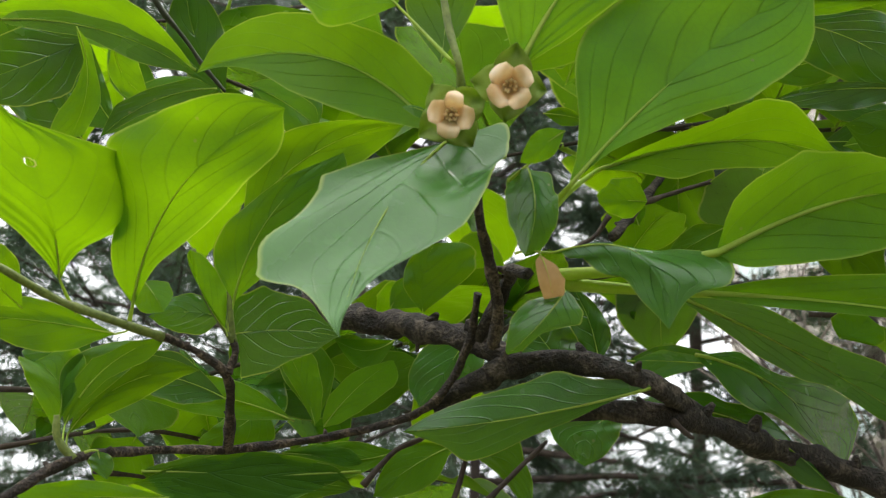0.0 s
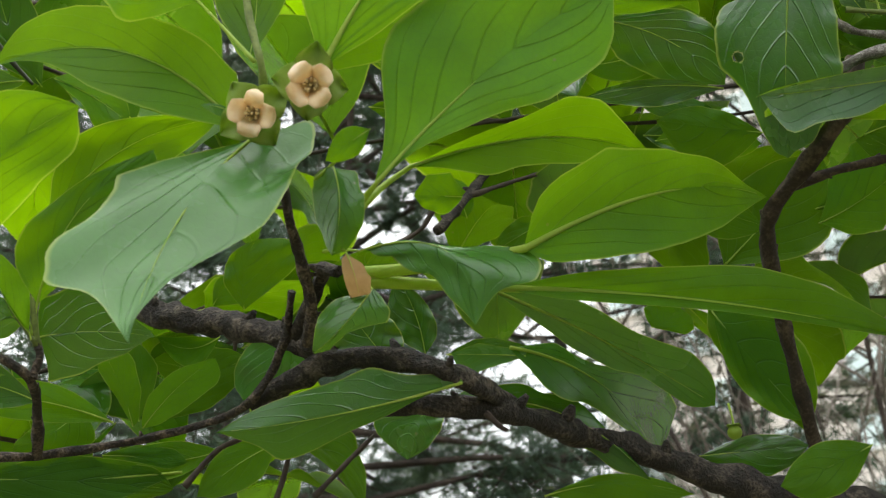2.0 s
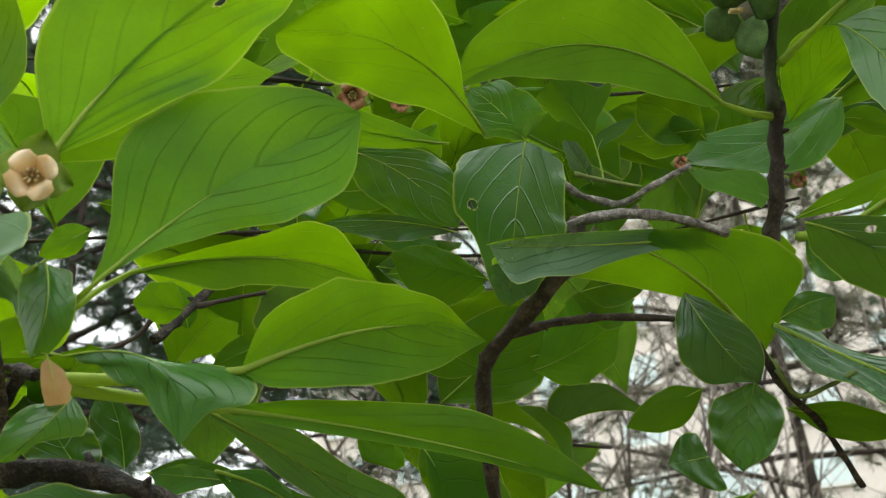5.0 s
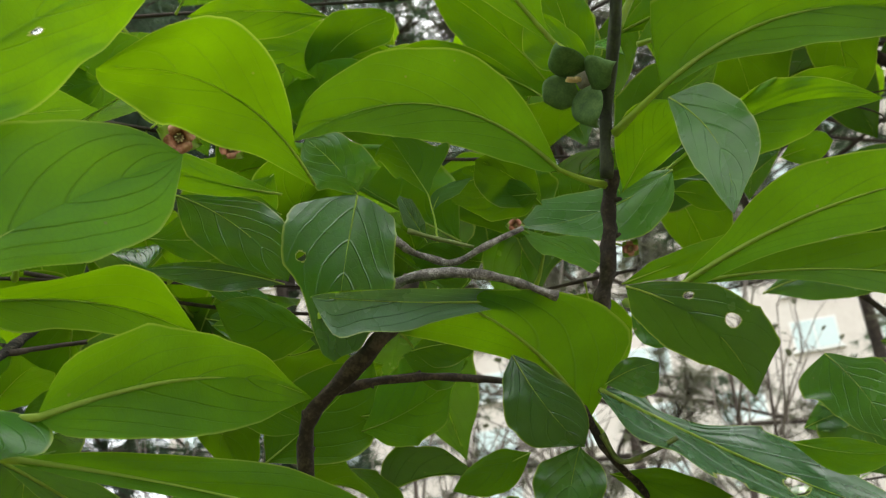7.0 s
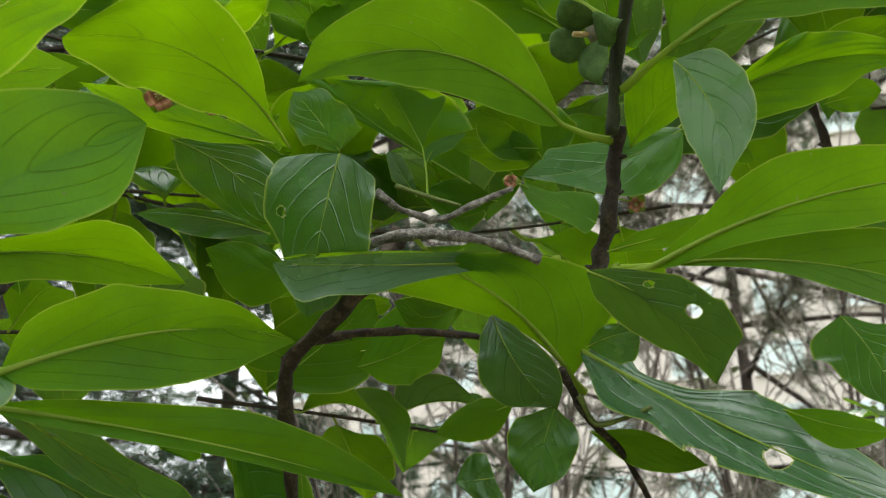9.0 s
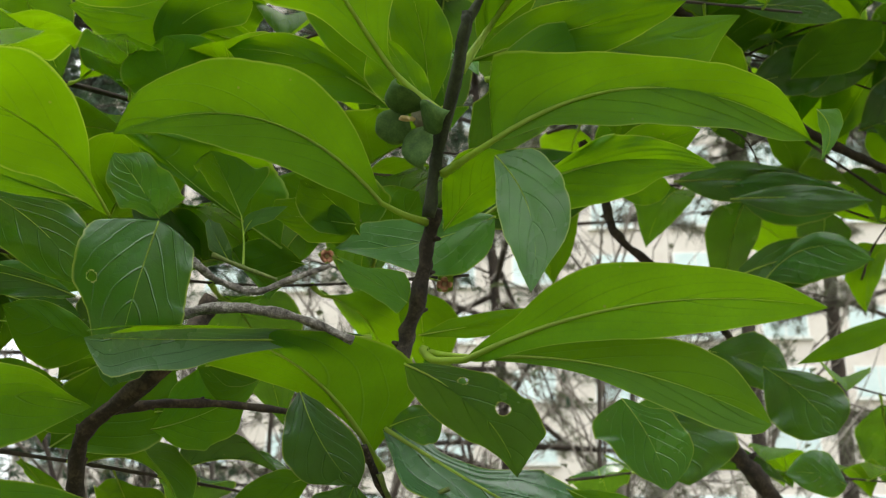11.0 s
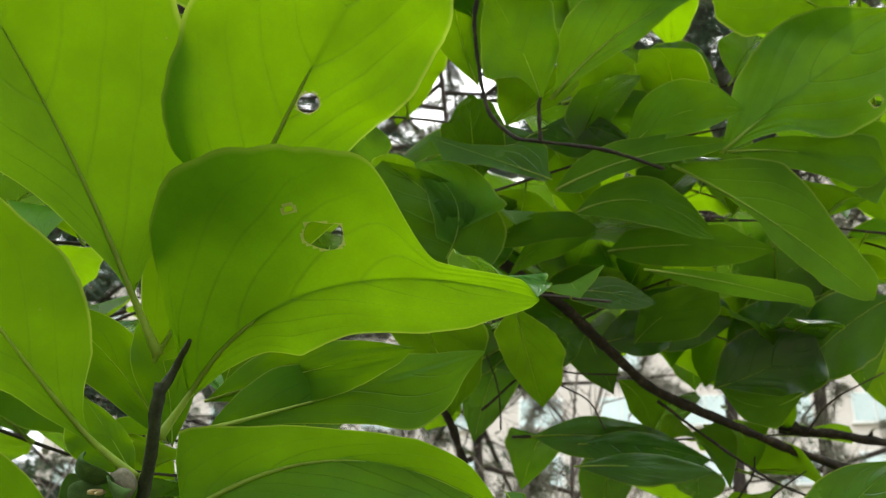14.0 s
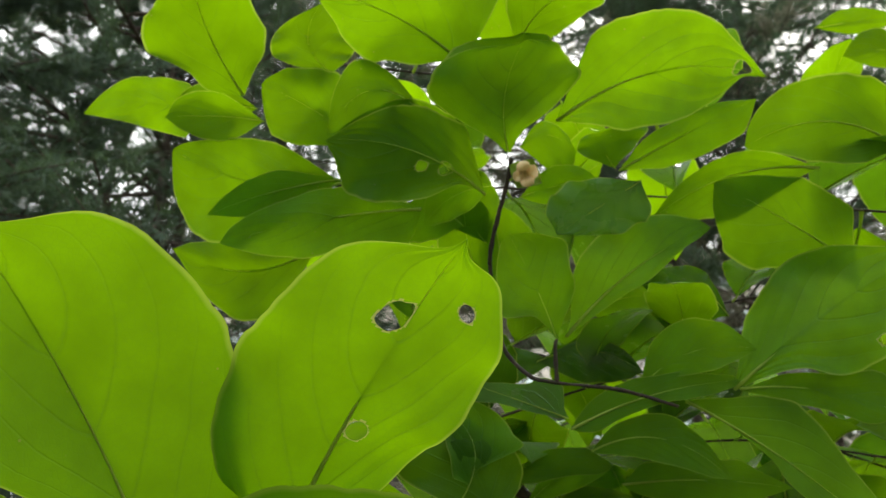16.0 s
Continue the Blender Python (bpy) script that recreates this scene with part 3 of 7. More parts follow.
# ---- filler boughs ----
def leafy_bough(label, seed, size, gap, points):
    """A twig with alternate leaves that hang out to both sides."""
    rnd = random.Random(seed)
    owner = new("persimmon_bough")
    owner.location = points[0]
    tagged(owner, label, "tree branch", "persimmon boughs")
    stick(owner, "twig", 0.0016, points)
    line = spline([Vector(p) for p in points], 12)
    walked, side = 0.0, 1
    for i in range(1, len(line) - 1):
        walked += (line[i] - line[i - 1]).length
        if walked < gap:
            continue
        walked, side = 0.0, -side
        ahead = (line[i + 1] - line[i - 1]).normalized()
        out = ahead.cross(Vector((0, 0, 1))) * side
        way = (out + ahead * rnd.uniform(-0.2, 0.9) + Vector((0, 0, rnd.uniform(-0.5, 0.25)))).normalized()
        long = size * rnd.uniform(0.75, 1.25)
        root = line[i]
        b = root + way * long * 0.12
        up = Vector((rnd.uniform(-0.35, 0.35), rnd.uniform(-0.35, 0.35), 1))
        across = way.cross(up).normalized()
        up = across.cross(way)
        sag = rnd.uniform(-0.02, 0.26) * long
        m = b + way * long * 0.42 + up * sag * 0.5
        t = b + way * long - up * sag
        half = long * rnd.uniform(0.24, 0.32)
        lift = rnd.uniform(-0.1, 0.6) * half
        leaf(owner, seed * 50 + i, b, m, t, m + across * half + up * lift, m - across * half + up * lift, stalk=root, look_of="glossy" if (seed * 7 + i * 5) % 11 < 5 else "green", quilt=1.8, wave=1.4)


leafy_bough('shaded persimmon bough with broad dark green leaves', 1, .13, .035, ((-0.301, 0.611, 1.889), (-0.188, 0.673, 1.948), (-0.034, 0.717, 1.952), (0.128, 0.698, 1.970), (0.328, 0.649, 1.978)))
leafy_bough('shaded persimmon bough with broad dark green leaves', 2, .13, .04, ((-0.312, 0.599, 1.990), (-0.152, 0.651, 2.039), (0.047, 0.651, 2.062), (0.337, 0.649, 2.033)))
leafy_bough('persimmon bough with small shaded leaves', 3, .09, .03, ((-0.272, 0.624, 1.764), (-0.156, 0.680, 1.778), (-0.032, 0.720, 1.808), (0.066, 0.737, 1.846)))
leafy_bough('persimmon bough with small shaded leaves', 4, .10, .03, ((-0.179, 0.635, 1.763), (-0.098, 0.644, 1.794), (-0.001, 0.657, 1.842)))
leafy_bough('persimmon bough with small shaded leaves', 5, .08, .03, ((-0.283, 0.649, 1.732), (-0.189, 0.678, 1.752), (-0.087, 0.721, 1.740), (0.025, 0.744, 1.755)))
leafy_bough('persimmon bough with small shaded leaves', 6, .10, .035, ((0.043, 0.677, 1.842), (0.155, 0.675, 1.861), (0.302, 0.664, 1.877)))
leafy_bough('shaded persimmon bough with broad dark green leaves', 7, .13, .035, ((0.133, 0.695, 1.974), (0.275, 0.686, 1.968), (0.421, 0.651, 1.977), (0.545, 0.554, 1.988)))
leafy_bough('shaded persimmon bough with broad dark green leaves', 8, .13, .04, ((0.147, 0.678, 2.096), (0.363, 0.644, 2.097), (0.560, 0.541, 2.087)))
leafy_bough('shaded persimmon bough with broad dark green leaves', 9, .13, .035, ((0.102, 0.693, 2.097), (0.300, 0.651, 2.094), (0.461, 0.589, 2.062), (0.607, 0.521, 2.084)))
leafy_bough('leafy persimmon bough high above the others', 10, .13, .04, ((0.135, 0.724, 2.218), (0.387, 0.616, 2.247), (0.580, 0.484, 2.228), (0.747, 0.374, 2.218)))
leafy_bough('leafy persimmon bough high above the others', 11, .14, .04, ((0.329, 0.753, 2.110), (0.435, 0.679, 2.212), (0.591, 0.614, 2.306), (0.727, 0.526, 2.391), (0.874, 0.393, 2.455), (1.021, 0.238, 2.477)))
leafy_bough('leafy persimmon bough high above the others', 12, .13, .04, ((0.548, 0.686, 2.510), (0.753, 0.557, 2.505), (0.961, 0.465, 2.469), (1.119, 0.316, 2.376)))
leafy_bough('leafy persimmon bough high above the others', 13, .13, .04, ((0.748, 0.686, 2.241), (0.877, 0.607, 2.313), (1.013, 0.479, 2.387), (1.188, 0.368, 2.319)))
leafy_bough('shaded persimmon bough against the bright sky', 14, .13, .035, ((0.862, 0.663, 2.417), (0.951, 0.593, 2.380), (1.016, 0.533, 2.347), (1.091, 0.457, 2.297)))
leafy_bough('shaded persimmon bough against the bright sky', 15, .12, .04, ((1.058, 0.745, 2.263), (1.119, 0.656, 2.272), (1.200, 0.528, 2.264)))
leafy_bough('shaded persimmon bough against the bright sky', 16, .12, .04, ((1.109, 0.859, 2.111), (1.208, 0.744, 2.089), (1.299, 0.624, 2.038)))
leafy_bough('shaded persimmon bough against the bright sky', 17, .12, .04, ((0.975, 0.911, 1.946), (1.124, 0.820, 1.968), (1.268, 0.622, 1.939)))
leafy_bough('leafy persimmon bough high above the others', 18, .15, .045, ((0.501, 0.624, 2.636), (0.662, 0.512, 2.649), (0.845, 0.354, 2.628), (1.001, 0.172, 2.572)))
leafy_bough('leafy persimmon bough high above the others', 19, .15, .045, ((0.486, 0.526, 2.738), (0.671, 0.426, 2.744), (0.861, 0.315, 2.717), (0.992, 0.137, 2.681)))
leafy_bough('leafy persimmon bough high above the others', 20, .14, .04, ((0.740, 0.558, 2.536), (0.905, 0.461, 2.556), (0.993, 0.336, 2.559), (1.116, 0.255, 2.541)))
leafy_bough('shaded persimmon bough against the bright sky', 21, .11, .035, ((0.906, 0.690, 2.232), (1.022, 0.625, 2.244), (1.175, 0.525, 2.191)))
leafy_bough('shaded persimmon bough with broad dark green leaves', 22, .08, .03, ((0.243, 0.691, 1.832), (0.339, 0.684, 1.831), (0.430, 0.668, 1.825)))
leafy_bough('leafy persimmon bough high above the others', 23, .15, .04, ((0.824, 0.787, 2.341), (0.990, 0.675, 2.426), (1.166, 0.562, 2.427), (1.326, 0.401, 2.442)))
leafy_bough('leafy persimmon bough high above the others', 24, .15, .04, ((0.922, 0.816, 2.521), (1.100, 0.677, 2.597), (1.248, 0.518, 2.566), (1.321, 0.364, 2.591)))
leafy_bough('leafy persimmon bough high above the others', 25, .14, .04, ((0.668, 0.602, 2.348), (0.826, 0.526, 2.376), (0.970, 0.421, 2.409), (1.081, 0.280, 2.366)))
leafy_bough('persimmon bough with small shaded leaves', 26, .09, .03, ((-0.215, 0.682, 1.771), (-0.142, 0.719, 1.789), (-0.064, 0.746, 1.814), (0.006, 0.761, 1.850)))
leafy_bough('persimmon bough with small shaded leaves', 27, .085, .03, ((-0.219, 0.689, 1.728), (-0.147, 0.731, 1.729), (-0.064, 0.763, 1.743), (0.021, 0.788, 1.737)))
leafy_bough('shaded persimmon bough with broad dark green leaves', 28, .11, .035, ((-0.221, 0.590, 1.980), (-0.169, 0.648, 1.995), (-0.101, 0.712, 1.991), (-0.044, 0.769, 1.959)))


# ---- boughs ----

# flower shoot
flower_shoot = shoot = branch_thing('flower_shoot', (0.021, 0.449, 1.736))
stick(shoot, 'bark', 0.0025, ((0.021, 0.449, 1.736), (0.023, 0.435, 1.749), (0.019, 0.418, 1.765), (0.015, 0.404, 1.774), (0.012, 0.388, 1.786), (0.008, 0.372, 1.795)))
stick(shoot, 'green', 0.0018, ((0.008, 0.372, 1.795), (0.007, 0.361, 1.805), (0.006, 0.350, 1.814), (0.002, 0.350, 1.832), (-0.001, 0.348, 1.852), (-0.005, 0.346, 1.872)))
leaf(shoot, 1, (0.001, 0.372, 1.794), (-0.021, 0.353, 1.755), (-0.033, 0.332, 1.704), (-0.064, 0.339, 1.731), (0.026, 0.363, 1.778), stalk=(0.005, 0.371, 1.798), profile=((0.90, 0.86, 0.86, 0.94, 0.88, 0.52, 0.28, 0.14, 0.06), (0.52, 0.70, 0.82, 0.90, 0.90, 0.78, 0.16, 0.04, 0.02)), wave=0.5, quilt=0.8, look_of='sheen', point=1.8)
leaf(shoot, 2, (-0.003, 0.375, 1.800), (-0.046, 0.380, 1.836), (-0.104, 0.401, 1.842), (-0.042, 0.371, 1.852), (-0.053, 0.380, 1.815), stalk=(0.006, 0.369, 1.801), profile=((0.87, 0.88, 0.91, 0.87, 0.89, 0.88, 0.89, 0.74, 0.45), (0.22, 0.50, 0.78, 0.92, 0.84, 0.54, 0.26, 0.08, 0.03)))
leaf(shoot, 3, (0.048, 0.374, 1.777), (0.094, 0.369, 1.824), (0.145, 0.359, 1.860), (0.070, 0.365, 1.856), (0.115, 0.363, 1.807), stalk=(0.043, 0.386, 1.775), profile=((0.12, 0.36, 0.78, 0.96, 0.97, 0.82, 0.65, 0.46, 0.23), (0.04, 0.12, 0.37, 0.66, 1.04, 1.07, 0.85, 0.47, 0.19)))
leaf(shoot, 4, (0.065, 0.416, 1.804), (0.117, 0.423, 1.821), (0.186, 0.458, 1.830), (0.137, 0.411, 1.837), (0.104, 0.422, 1.805), stalk=(0.044, 0.405, 1.781), profile=((0.10, 0.30, 0.60, 0.91, 0.87, 0.60, 0.35, 0.16, 0.06), (0.20, 0.46, 0.75, 0.98, 0.93, 0.77, 0.58, 0.34, 0.17)))
leaf(shoot, 5, (-0.017, 0.349, 1.840), (-0.034, 0.346, 1.859), (-0.063, 0.348, 1.899), (-0.016, 0.344, 1.875), (-0.049, 0.356, 1.839), stalk=(0.004, 0.345, 1.812))
leaf(shoot, 6, (0.028, 0.362, 1.819), (0.058, 0.351, 1.868), (0.125, 0.327, 1.927), (0.027, 0.342, 1.881), (0.091, 0.358, 1.870), stalk=(0.026, 0.361, 1.801), holes=((0.590, 0.200, 0.016, 0.05),))
leaf(shoot, 7, (-0.003, 0.359, 1.798), (-0.009, 0.353, 1.798), (-0.015, 0.348, 1.796), (-0.009, 0.353, 1.799), (-0.008, 0.355, 1.795), look_of='sheen')
leaf(shoot, 8, (0.022, 0.383, 1.827), (0.058, 0.385, 1.863), (0.117, 0.391, 1.896), (0.050, 0.376, 1.878), (0.068, 0.392, 1.850))
leaf(shoot, 9, (-0.001, 0.396, 1.844), (0.002, 0.398, 1.879), (0.002, 0.385, 1.915), (-0.016, 0.397, 1.878), (0.015, 0.397, 1.882))
leaf(shoot, 10, (0.032, 0.372, 1.783), (0.034, 0.369, 1.766), (0.031, 0.384, 1.752), (0.044, 0.378, 1.770), (0.024, 0.386, 1.775), stalk=(0.028, 0.390, 1.767), profile=((0.33, 0.78, 0.84, 0.94, 0.96, 0.92, 0.86, 0.66, 0.48), (0.41, 0.83, 0.93, 1.01, 0.92, 0.79, 0.56, 0.34, 0.15)), look_of='glossy')
leaf(shoot, 11, (0.046, 0.366, 1.796), (0.038, 0.368, 1.791), (0.029, 0.371, 1.785), (0.036, 0.366, 1.796), (0.041, 0.370, 1.787), stalk=(0.025, 0.379, 1.781))
leaf(shoot, 12, (0.036, 0.382, 1.753), (0.039, 0.381, 1.744), (0.041, 0.385, 1.736), (0.044, 0.382, 1.745), (0.035, 0.382, 1.743), stalk=(0.028, 0.393, 1.757), profile=((0.02, 0.24, 0.64, 0.86, 0.98, 1.16, 1.02, 0.90, 0.82), (0.02, 0.60, 0.76, 0.90, 1.00, 0.98, 0.94, 0.88, 0.82)), look_of='dry')
leaf(shoot, 13, (0.046, 0.388, 1.740), (0.038, 0.387, 1.729), (0.024, 0.395, 1.717), (0.025, 0.391, 1.732), (0.053, 0.391, 1.730), stalk=(0.041, 0.397, 1.747), profile=((0.29, 0.64, 0.79, 0.93, 0.77, 0.58, 0.40, 0.23, 0.12), (0.21, 0.47, 0.71, 0.97, 1.04, 0.28, 0.25, 0.30, 0.33)), quilt=2.5, look_of='glossy')
leaf(shoot, 14, (0.042, 0.393, 1.757), (0.078, 0.392, 1.754), (0.086, 0.399, 1.728), (0.116, 0.407, 1.756), (0.060, 0.395, 1.749), stalk=(0.034, 0.402, 1.763), profile=((1.50, 1.09, 0.76, 0.60, 1.01, 0.84, 0.36, 0.16, 0.07), (0.18, 0.52, 0.84, 1.00, 0.96, 0.66, 0.52, 0.29, 0.12)), point=1.6, look_of='glossy')
leaf(shoot, 15, (0.109, 0.405, 1.762), (0.158, 0.418, 1.788), (0.248, 0.475, 1.815), (0.151, 0.400, 1.804), (0.162, 0.424, 1.766), stalk=(0.044, 0.415, 1.756), profile=((0.72, 0.98, 1.10, 0.92, 0.76, 0.62, 0.30, 0.12, 0.06), (0.44, 0.68, 0.90, 1.06, 1.02, 0.84, 0.54, 0.28, 0.12)))
leaf(shoot, 16, (0.102, 0.422, 1.751), (0.182, 0.444, 1.753), (0.321, 0.497, 1.746), (0.184, 0.439, 1.766), (0.199, 0.441, 1.743), stalk=(0.046, 0.416, 1.753), profile=((0.24, 0.55, 0.82, 1.09, 1.30, 1.18, 0.89, 0.54, 0.26), (0.44, 0.61, 0.66, 0.62, 0.64, 0.63, 0.49, 0.29, 0.12)))

# left shoot
shoot = branch_thing('left_shoot', (-0.099, 0.500, 1.702))
stick(shoot, 'bark', 0.0023, ((-0.099, 0.500, 1.702), (-0.094, 0.477, 1.717), (-0.093, 0.454, 1.726), (-0.104, 0.444, 1.733), (-0.117, 0.434, 1.737)))
stick(shoot, 'green', 0.0021, ((-0.116, 0.434, 1.736), (-0.132, 0.418, 1.738), (-0.153, 0.409, 1.744), (-0.169, 0.389, 1.750), (-0.183, 0.380, 1.756)))
stick(shoot, 'bark', 0.0020, ((-0.092, 0.454, 1.726), (-0.089, 0.452, 1.735), (-0.090, 0.450, 1.740)))
stick(shoot, 'green', 0.0017, ((-0.090, 0.451, 1.739), (-0.091, 0.447, 1.749), (-0.092, 0.444, 1.759)))
stick(shoot, 'green', 0.0015, ((-0.090, 0.450, 1.740), (-0.100, 0.449, 1.754), (-0.107, 0.448, 1.768), (-0.109, 0.443, 1.779)))
leaf(shoot, 17, (-0.125, 0.418, 1.745), (-0.096, 0.377, 1.783), (-0.058, 0.354, 1.799), (-0.125, 0.372, 1.798), (-0.066, 0.374, 1.779), stalk=(-0.128, 0.425, 1.737), profile=((0.32, 0.41, 0.48, 0.70, 1.03, 0.89, 0.75, 0.64, 0.44), (0.08, 0.19, 0.48, 0.68, 0.76, 0.80, 0.58, 0.30, 0.11)))
leaf(shoot, 18, (-0.152, 0.407, 1.752), (-0.150, 0.376, 1.773), (-0.159, 0.337, 1.794), (-0.180, 0.353, 1.767), (-0.118, 0.394, 1.783), stalk=(-0.147, 0.418, 1.741), holes=((0.650, -0.025, 0.023, 0.054),), profile=((0.09, 0.23, 0.41, 0.67, 0.93, 0.74, 0.52, 0.26, 0.10), (0.08, 0.27, 0.75, 0.95, 0.98, 0.89, 0.43, 0.07, 0.03)))
leaf(shoot, 19, (-0.090, 0.445, 1.755), (-0.079, 0.436, 1.784), (-0.044, 0.435, 1.822), (-0.096, 0.434, 1.781), (-0.053, 0.438, 1.790), stalk=(-0.092, 0.449, 1.743))
leaf(shoot, 20, (-0.090, 0.452, 1.794), (-0.057, 0.442, 1.826), (-0.016, 0.439, 1.839), (-0.072, 0.437, 1.833), (-0.045, 0.448, 1.818), stalk=(-0.092, 0.449, 1.743))
leaf(shoot, 21, (-0.094, 0.468, 1.748), (-0.072, 0.471, 1.751), (-0.046, 0.475, 1.749), (-0.072, 0.466, 1.768), (-0.072, 0.476, 1.735), stalk=(-0.093, 0.459, 1.744), profile=((0.88, 0.98, 1.14, 1.06, 0.92, 0.78, 0.50, 0.28, 0.16), (0.64, 1.26, 1.20, 1.06, 0.88, 0.64, 0.42, 0.20, 0.04)), look_of='glossy')
leaf(shoot, 22, (-0.096, 0.456, 1.752), (-0.109, 0.452, 1.753), (-0.127, 0.449, 1.750), (-0.109, 0.450, 1.761), (-0.107, 0.456, 1.744), stalk=(-0.093, 0.454, 1.744), look_of='glossy')
leaf(shoot, 23, (-0.093, 0.448, 1.744), (-0.100, 0.444, 1.753), (-0.108, 0.434, 1.775), (-0.105, 0.439, 1.762), (-0.094, 0.442, 1.763), stalk=(-0.092, 0.449, 1.741))
leaf(shoot, 24, (-0.137, 0.439, 1.739), (-0.161, 0.430, 1.741), (-0.189, 0.418, 1.740), (-0.168, 0.424, 1.750), (-0.165, 0.432, 1.729), stalk=(-0.128, 0.430, 1.739))
leaf(shoot, 25, (-0.168, 0.415, 1.742), (-0.174, 0.399, 1.747), (-0.183, 0.381, 1.754), (-0.168, 0.398, 1.759), (-0.183, 0.397, 1.742))
leaf(shoot, 26, (-0.121, 0.416, 1.754), (-0.116, 0.414, 1.748), (-0.111, 0.413, 1.740), (-0.110, 0.415, 1.752), (-0.124, 0.419, 1.745))

# low left shoot
shoot = branch_thing('low_left_shoot', (-0.179, 0.420, 1.658))
stick(shoot, 'bark', 0.0023, ((-0.179, 0.420, 1.658), (-0.167, 0.433, 1.673), (-0.151, 0.447, 1.688), (-0.131, 0.473, 1.697), (-0.099, 0.500, 1.703), (-0.059, 0.505, 1.709), (-0.022, 0.496, 1.715), (-0.002, 0.475, 1.721), (0.011, 0.459, 1.740), (0.015, 0.442, 1.758)))
stick(shoot, 'green', 0.0020, ((-0.151, 0.447, 1.688), (-0.157, 0.443, 1.696), (-0.158, 0.441, 1.705)))
leaf(shoot, 27, (-0.160, 0.463, 1.702), (-0.143, 0.463, 1.721), (-0.107, 0.470, 1.732), (-0.146, 0.460, 1.732), (-0.129, 0.468, 1.720), stalk=(-0.152, 0.446, 1.691))
leaf(shoot, 28, (-0.047, 0.640, 1.756), (-0.082, 0.634, 1.766), (-0.114, 0.630, 1.762), (-0.082, 0.630, 1.780), (-0.081, 0.638, 1.749), look_of='glossy')
leaf(shoot, 29, (-0.020, 0.638, 1.767), (-0.045, 0.634, 1.776), (-0.070, 0.630, 1.782), (-0.044, 0.631, 1.787), (-0.048, 0.638, 1.763))
leaf(shoot, 30, (-0.108, 0.533, 1.735), (-0.135, 0.524, 1.744), (-0.163, 0.516, 1.745), (-0.135, 0.521, 1.756), (-0.134, 0.527, 1.732), look_of='glossy')
leaf(shoot, 31, (-0.073, 0.611, 1.777), (-0.092, 0.605, 1.789), (-0.111, 0.598, 1.800), (-0.086, 0.601, 1.801), (-0.099, 0.607, 1.776), look_of='glossy')
leaf(shoot, 32, (-0.158, 0.452, 1.703), (-0.145, 0.451, 1.727), (-0.124, 0.463, 1.743), (-0.158, 0.446, 1.729), (-0.133, 0.454, 1.729), stalk=(-0.155, 0.445, 1.693))
leaf(shoot, 33, (-0.162, 0.451, 1.701), (-0.160, 0.448, 1.717), (-0.174, 0.450, 1.730), (-0.151, 0.448, 1.730), (-0.174, 0.441, 1.723), stalk=(-0.156, 0.444, 1.693))
leaf(shoot, 34, (-0.142, 0.449, 1.692), (-0.140, 0.451, 1.686), (-0.138, 0.453, 1.681), (-0.145, 0.449, 1.687), (-0.136, 0.451, 1.689), stalk=(-0.147, 0.448, 1.691), look_of='glossy')
leaf(shoot, 35, (-0.041, 0.549, 1.702), (-0.096, 0.543, 1.698), (-0.149, 0.532, 1.693), (-0.099, 0.540, 1.710), (-0.098, 0.545, 1.683))
leaf(shoot, 36, (-0.123, 0.499, 1.681), (-0.158, 0.489, 1.680), (-0.187, 0.479, 1.680), (-0.158, 0.488, 1.687), (-0.157, 0.491, 1.668))
leaf(shoot, 37, (-0.077, 0.560, 1.730), (-0.117, 0.550, 1.741), (-0.162, 0.539, 1.741), (-0.112, 0.549, 1.750), (-0.122, 0.552, 1.731))
leaf(shoot, 38, (-0.068, 0.581, 1.735), (-0.072, 0.575, 1.757), (-0.081, 0.568, 1.777), (-0.088, 0.571, 1.761), (-0.059, 0.574, 1.763))
leaf(shoot, 39, (-0.058, 0.601, 1.740), (-0.041, 0.598, 1.757), (-0.012, 0.595, 1.772), (-0.046, 0.594, 1.772), (-0.030, 0.601, 1.748))
leaf(shoot, 40, (-0.026, 0.572, 1.778), (-0.041, 0.573, 1.772), (-0.059, 0.570, 1.778), (-0.044, 0.571, 1.778), (-0.041, 0.576, 1.762))
leaf(shoot, 41, (-0.095, 0.575, 1.742), (-0.106, 0.575, 1.732), (-0.129, 0.574, 1.720), (-0.091, 0.580, 1.724), (-0.115, 0.573, 1.735))
leaf(shoot, 42, (-0.010, 0.521, 1.776), (-0.010, 0.515, 1.793), (-0.004, 0.509, 1.809), (-0.020, 0.515, 1.793), (0.016, 0.513, 1.798))
leaf(shoot, 43, (-0.028, 0.548, 1.787), (-0.019, 0.545, 1.798), (0.002, 0.544, 1.801), (-0.025, 0.544, 1.801), (-0.007, 0.548, 1.790))
leaf(shoot, 44, (-0.025, 0.587, 1.720), (-0.050, 0.587, 1.715), (-0.077, 0.583, 1.719), (-0.050, 0.585, 1.725), (-0.055, 0.588, 1.705))
leaf(shoot, 45, (0.005, 0.568, 1.719), (-0.013, 0.569, 1.710), (-0.036, 0.571, 1.693), (-0.019, 0.567, 1.719), (-0.007, 0.571, 1.699))
leaf(shoot, 46, (0.020, 0.569, 1.790), (0.005, 0.576, 1.767), (-0.013, 0.582, 1.743), (-0.014, 0.575, 1.770), (0.020, 0.578, 1.761), look_of='glossy')
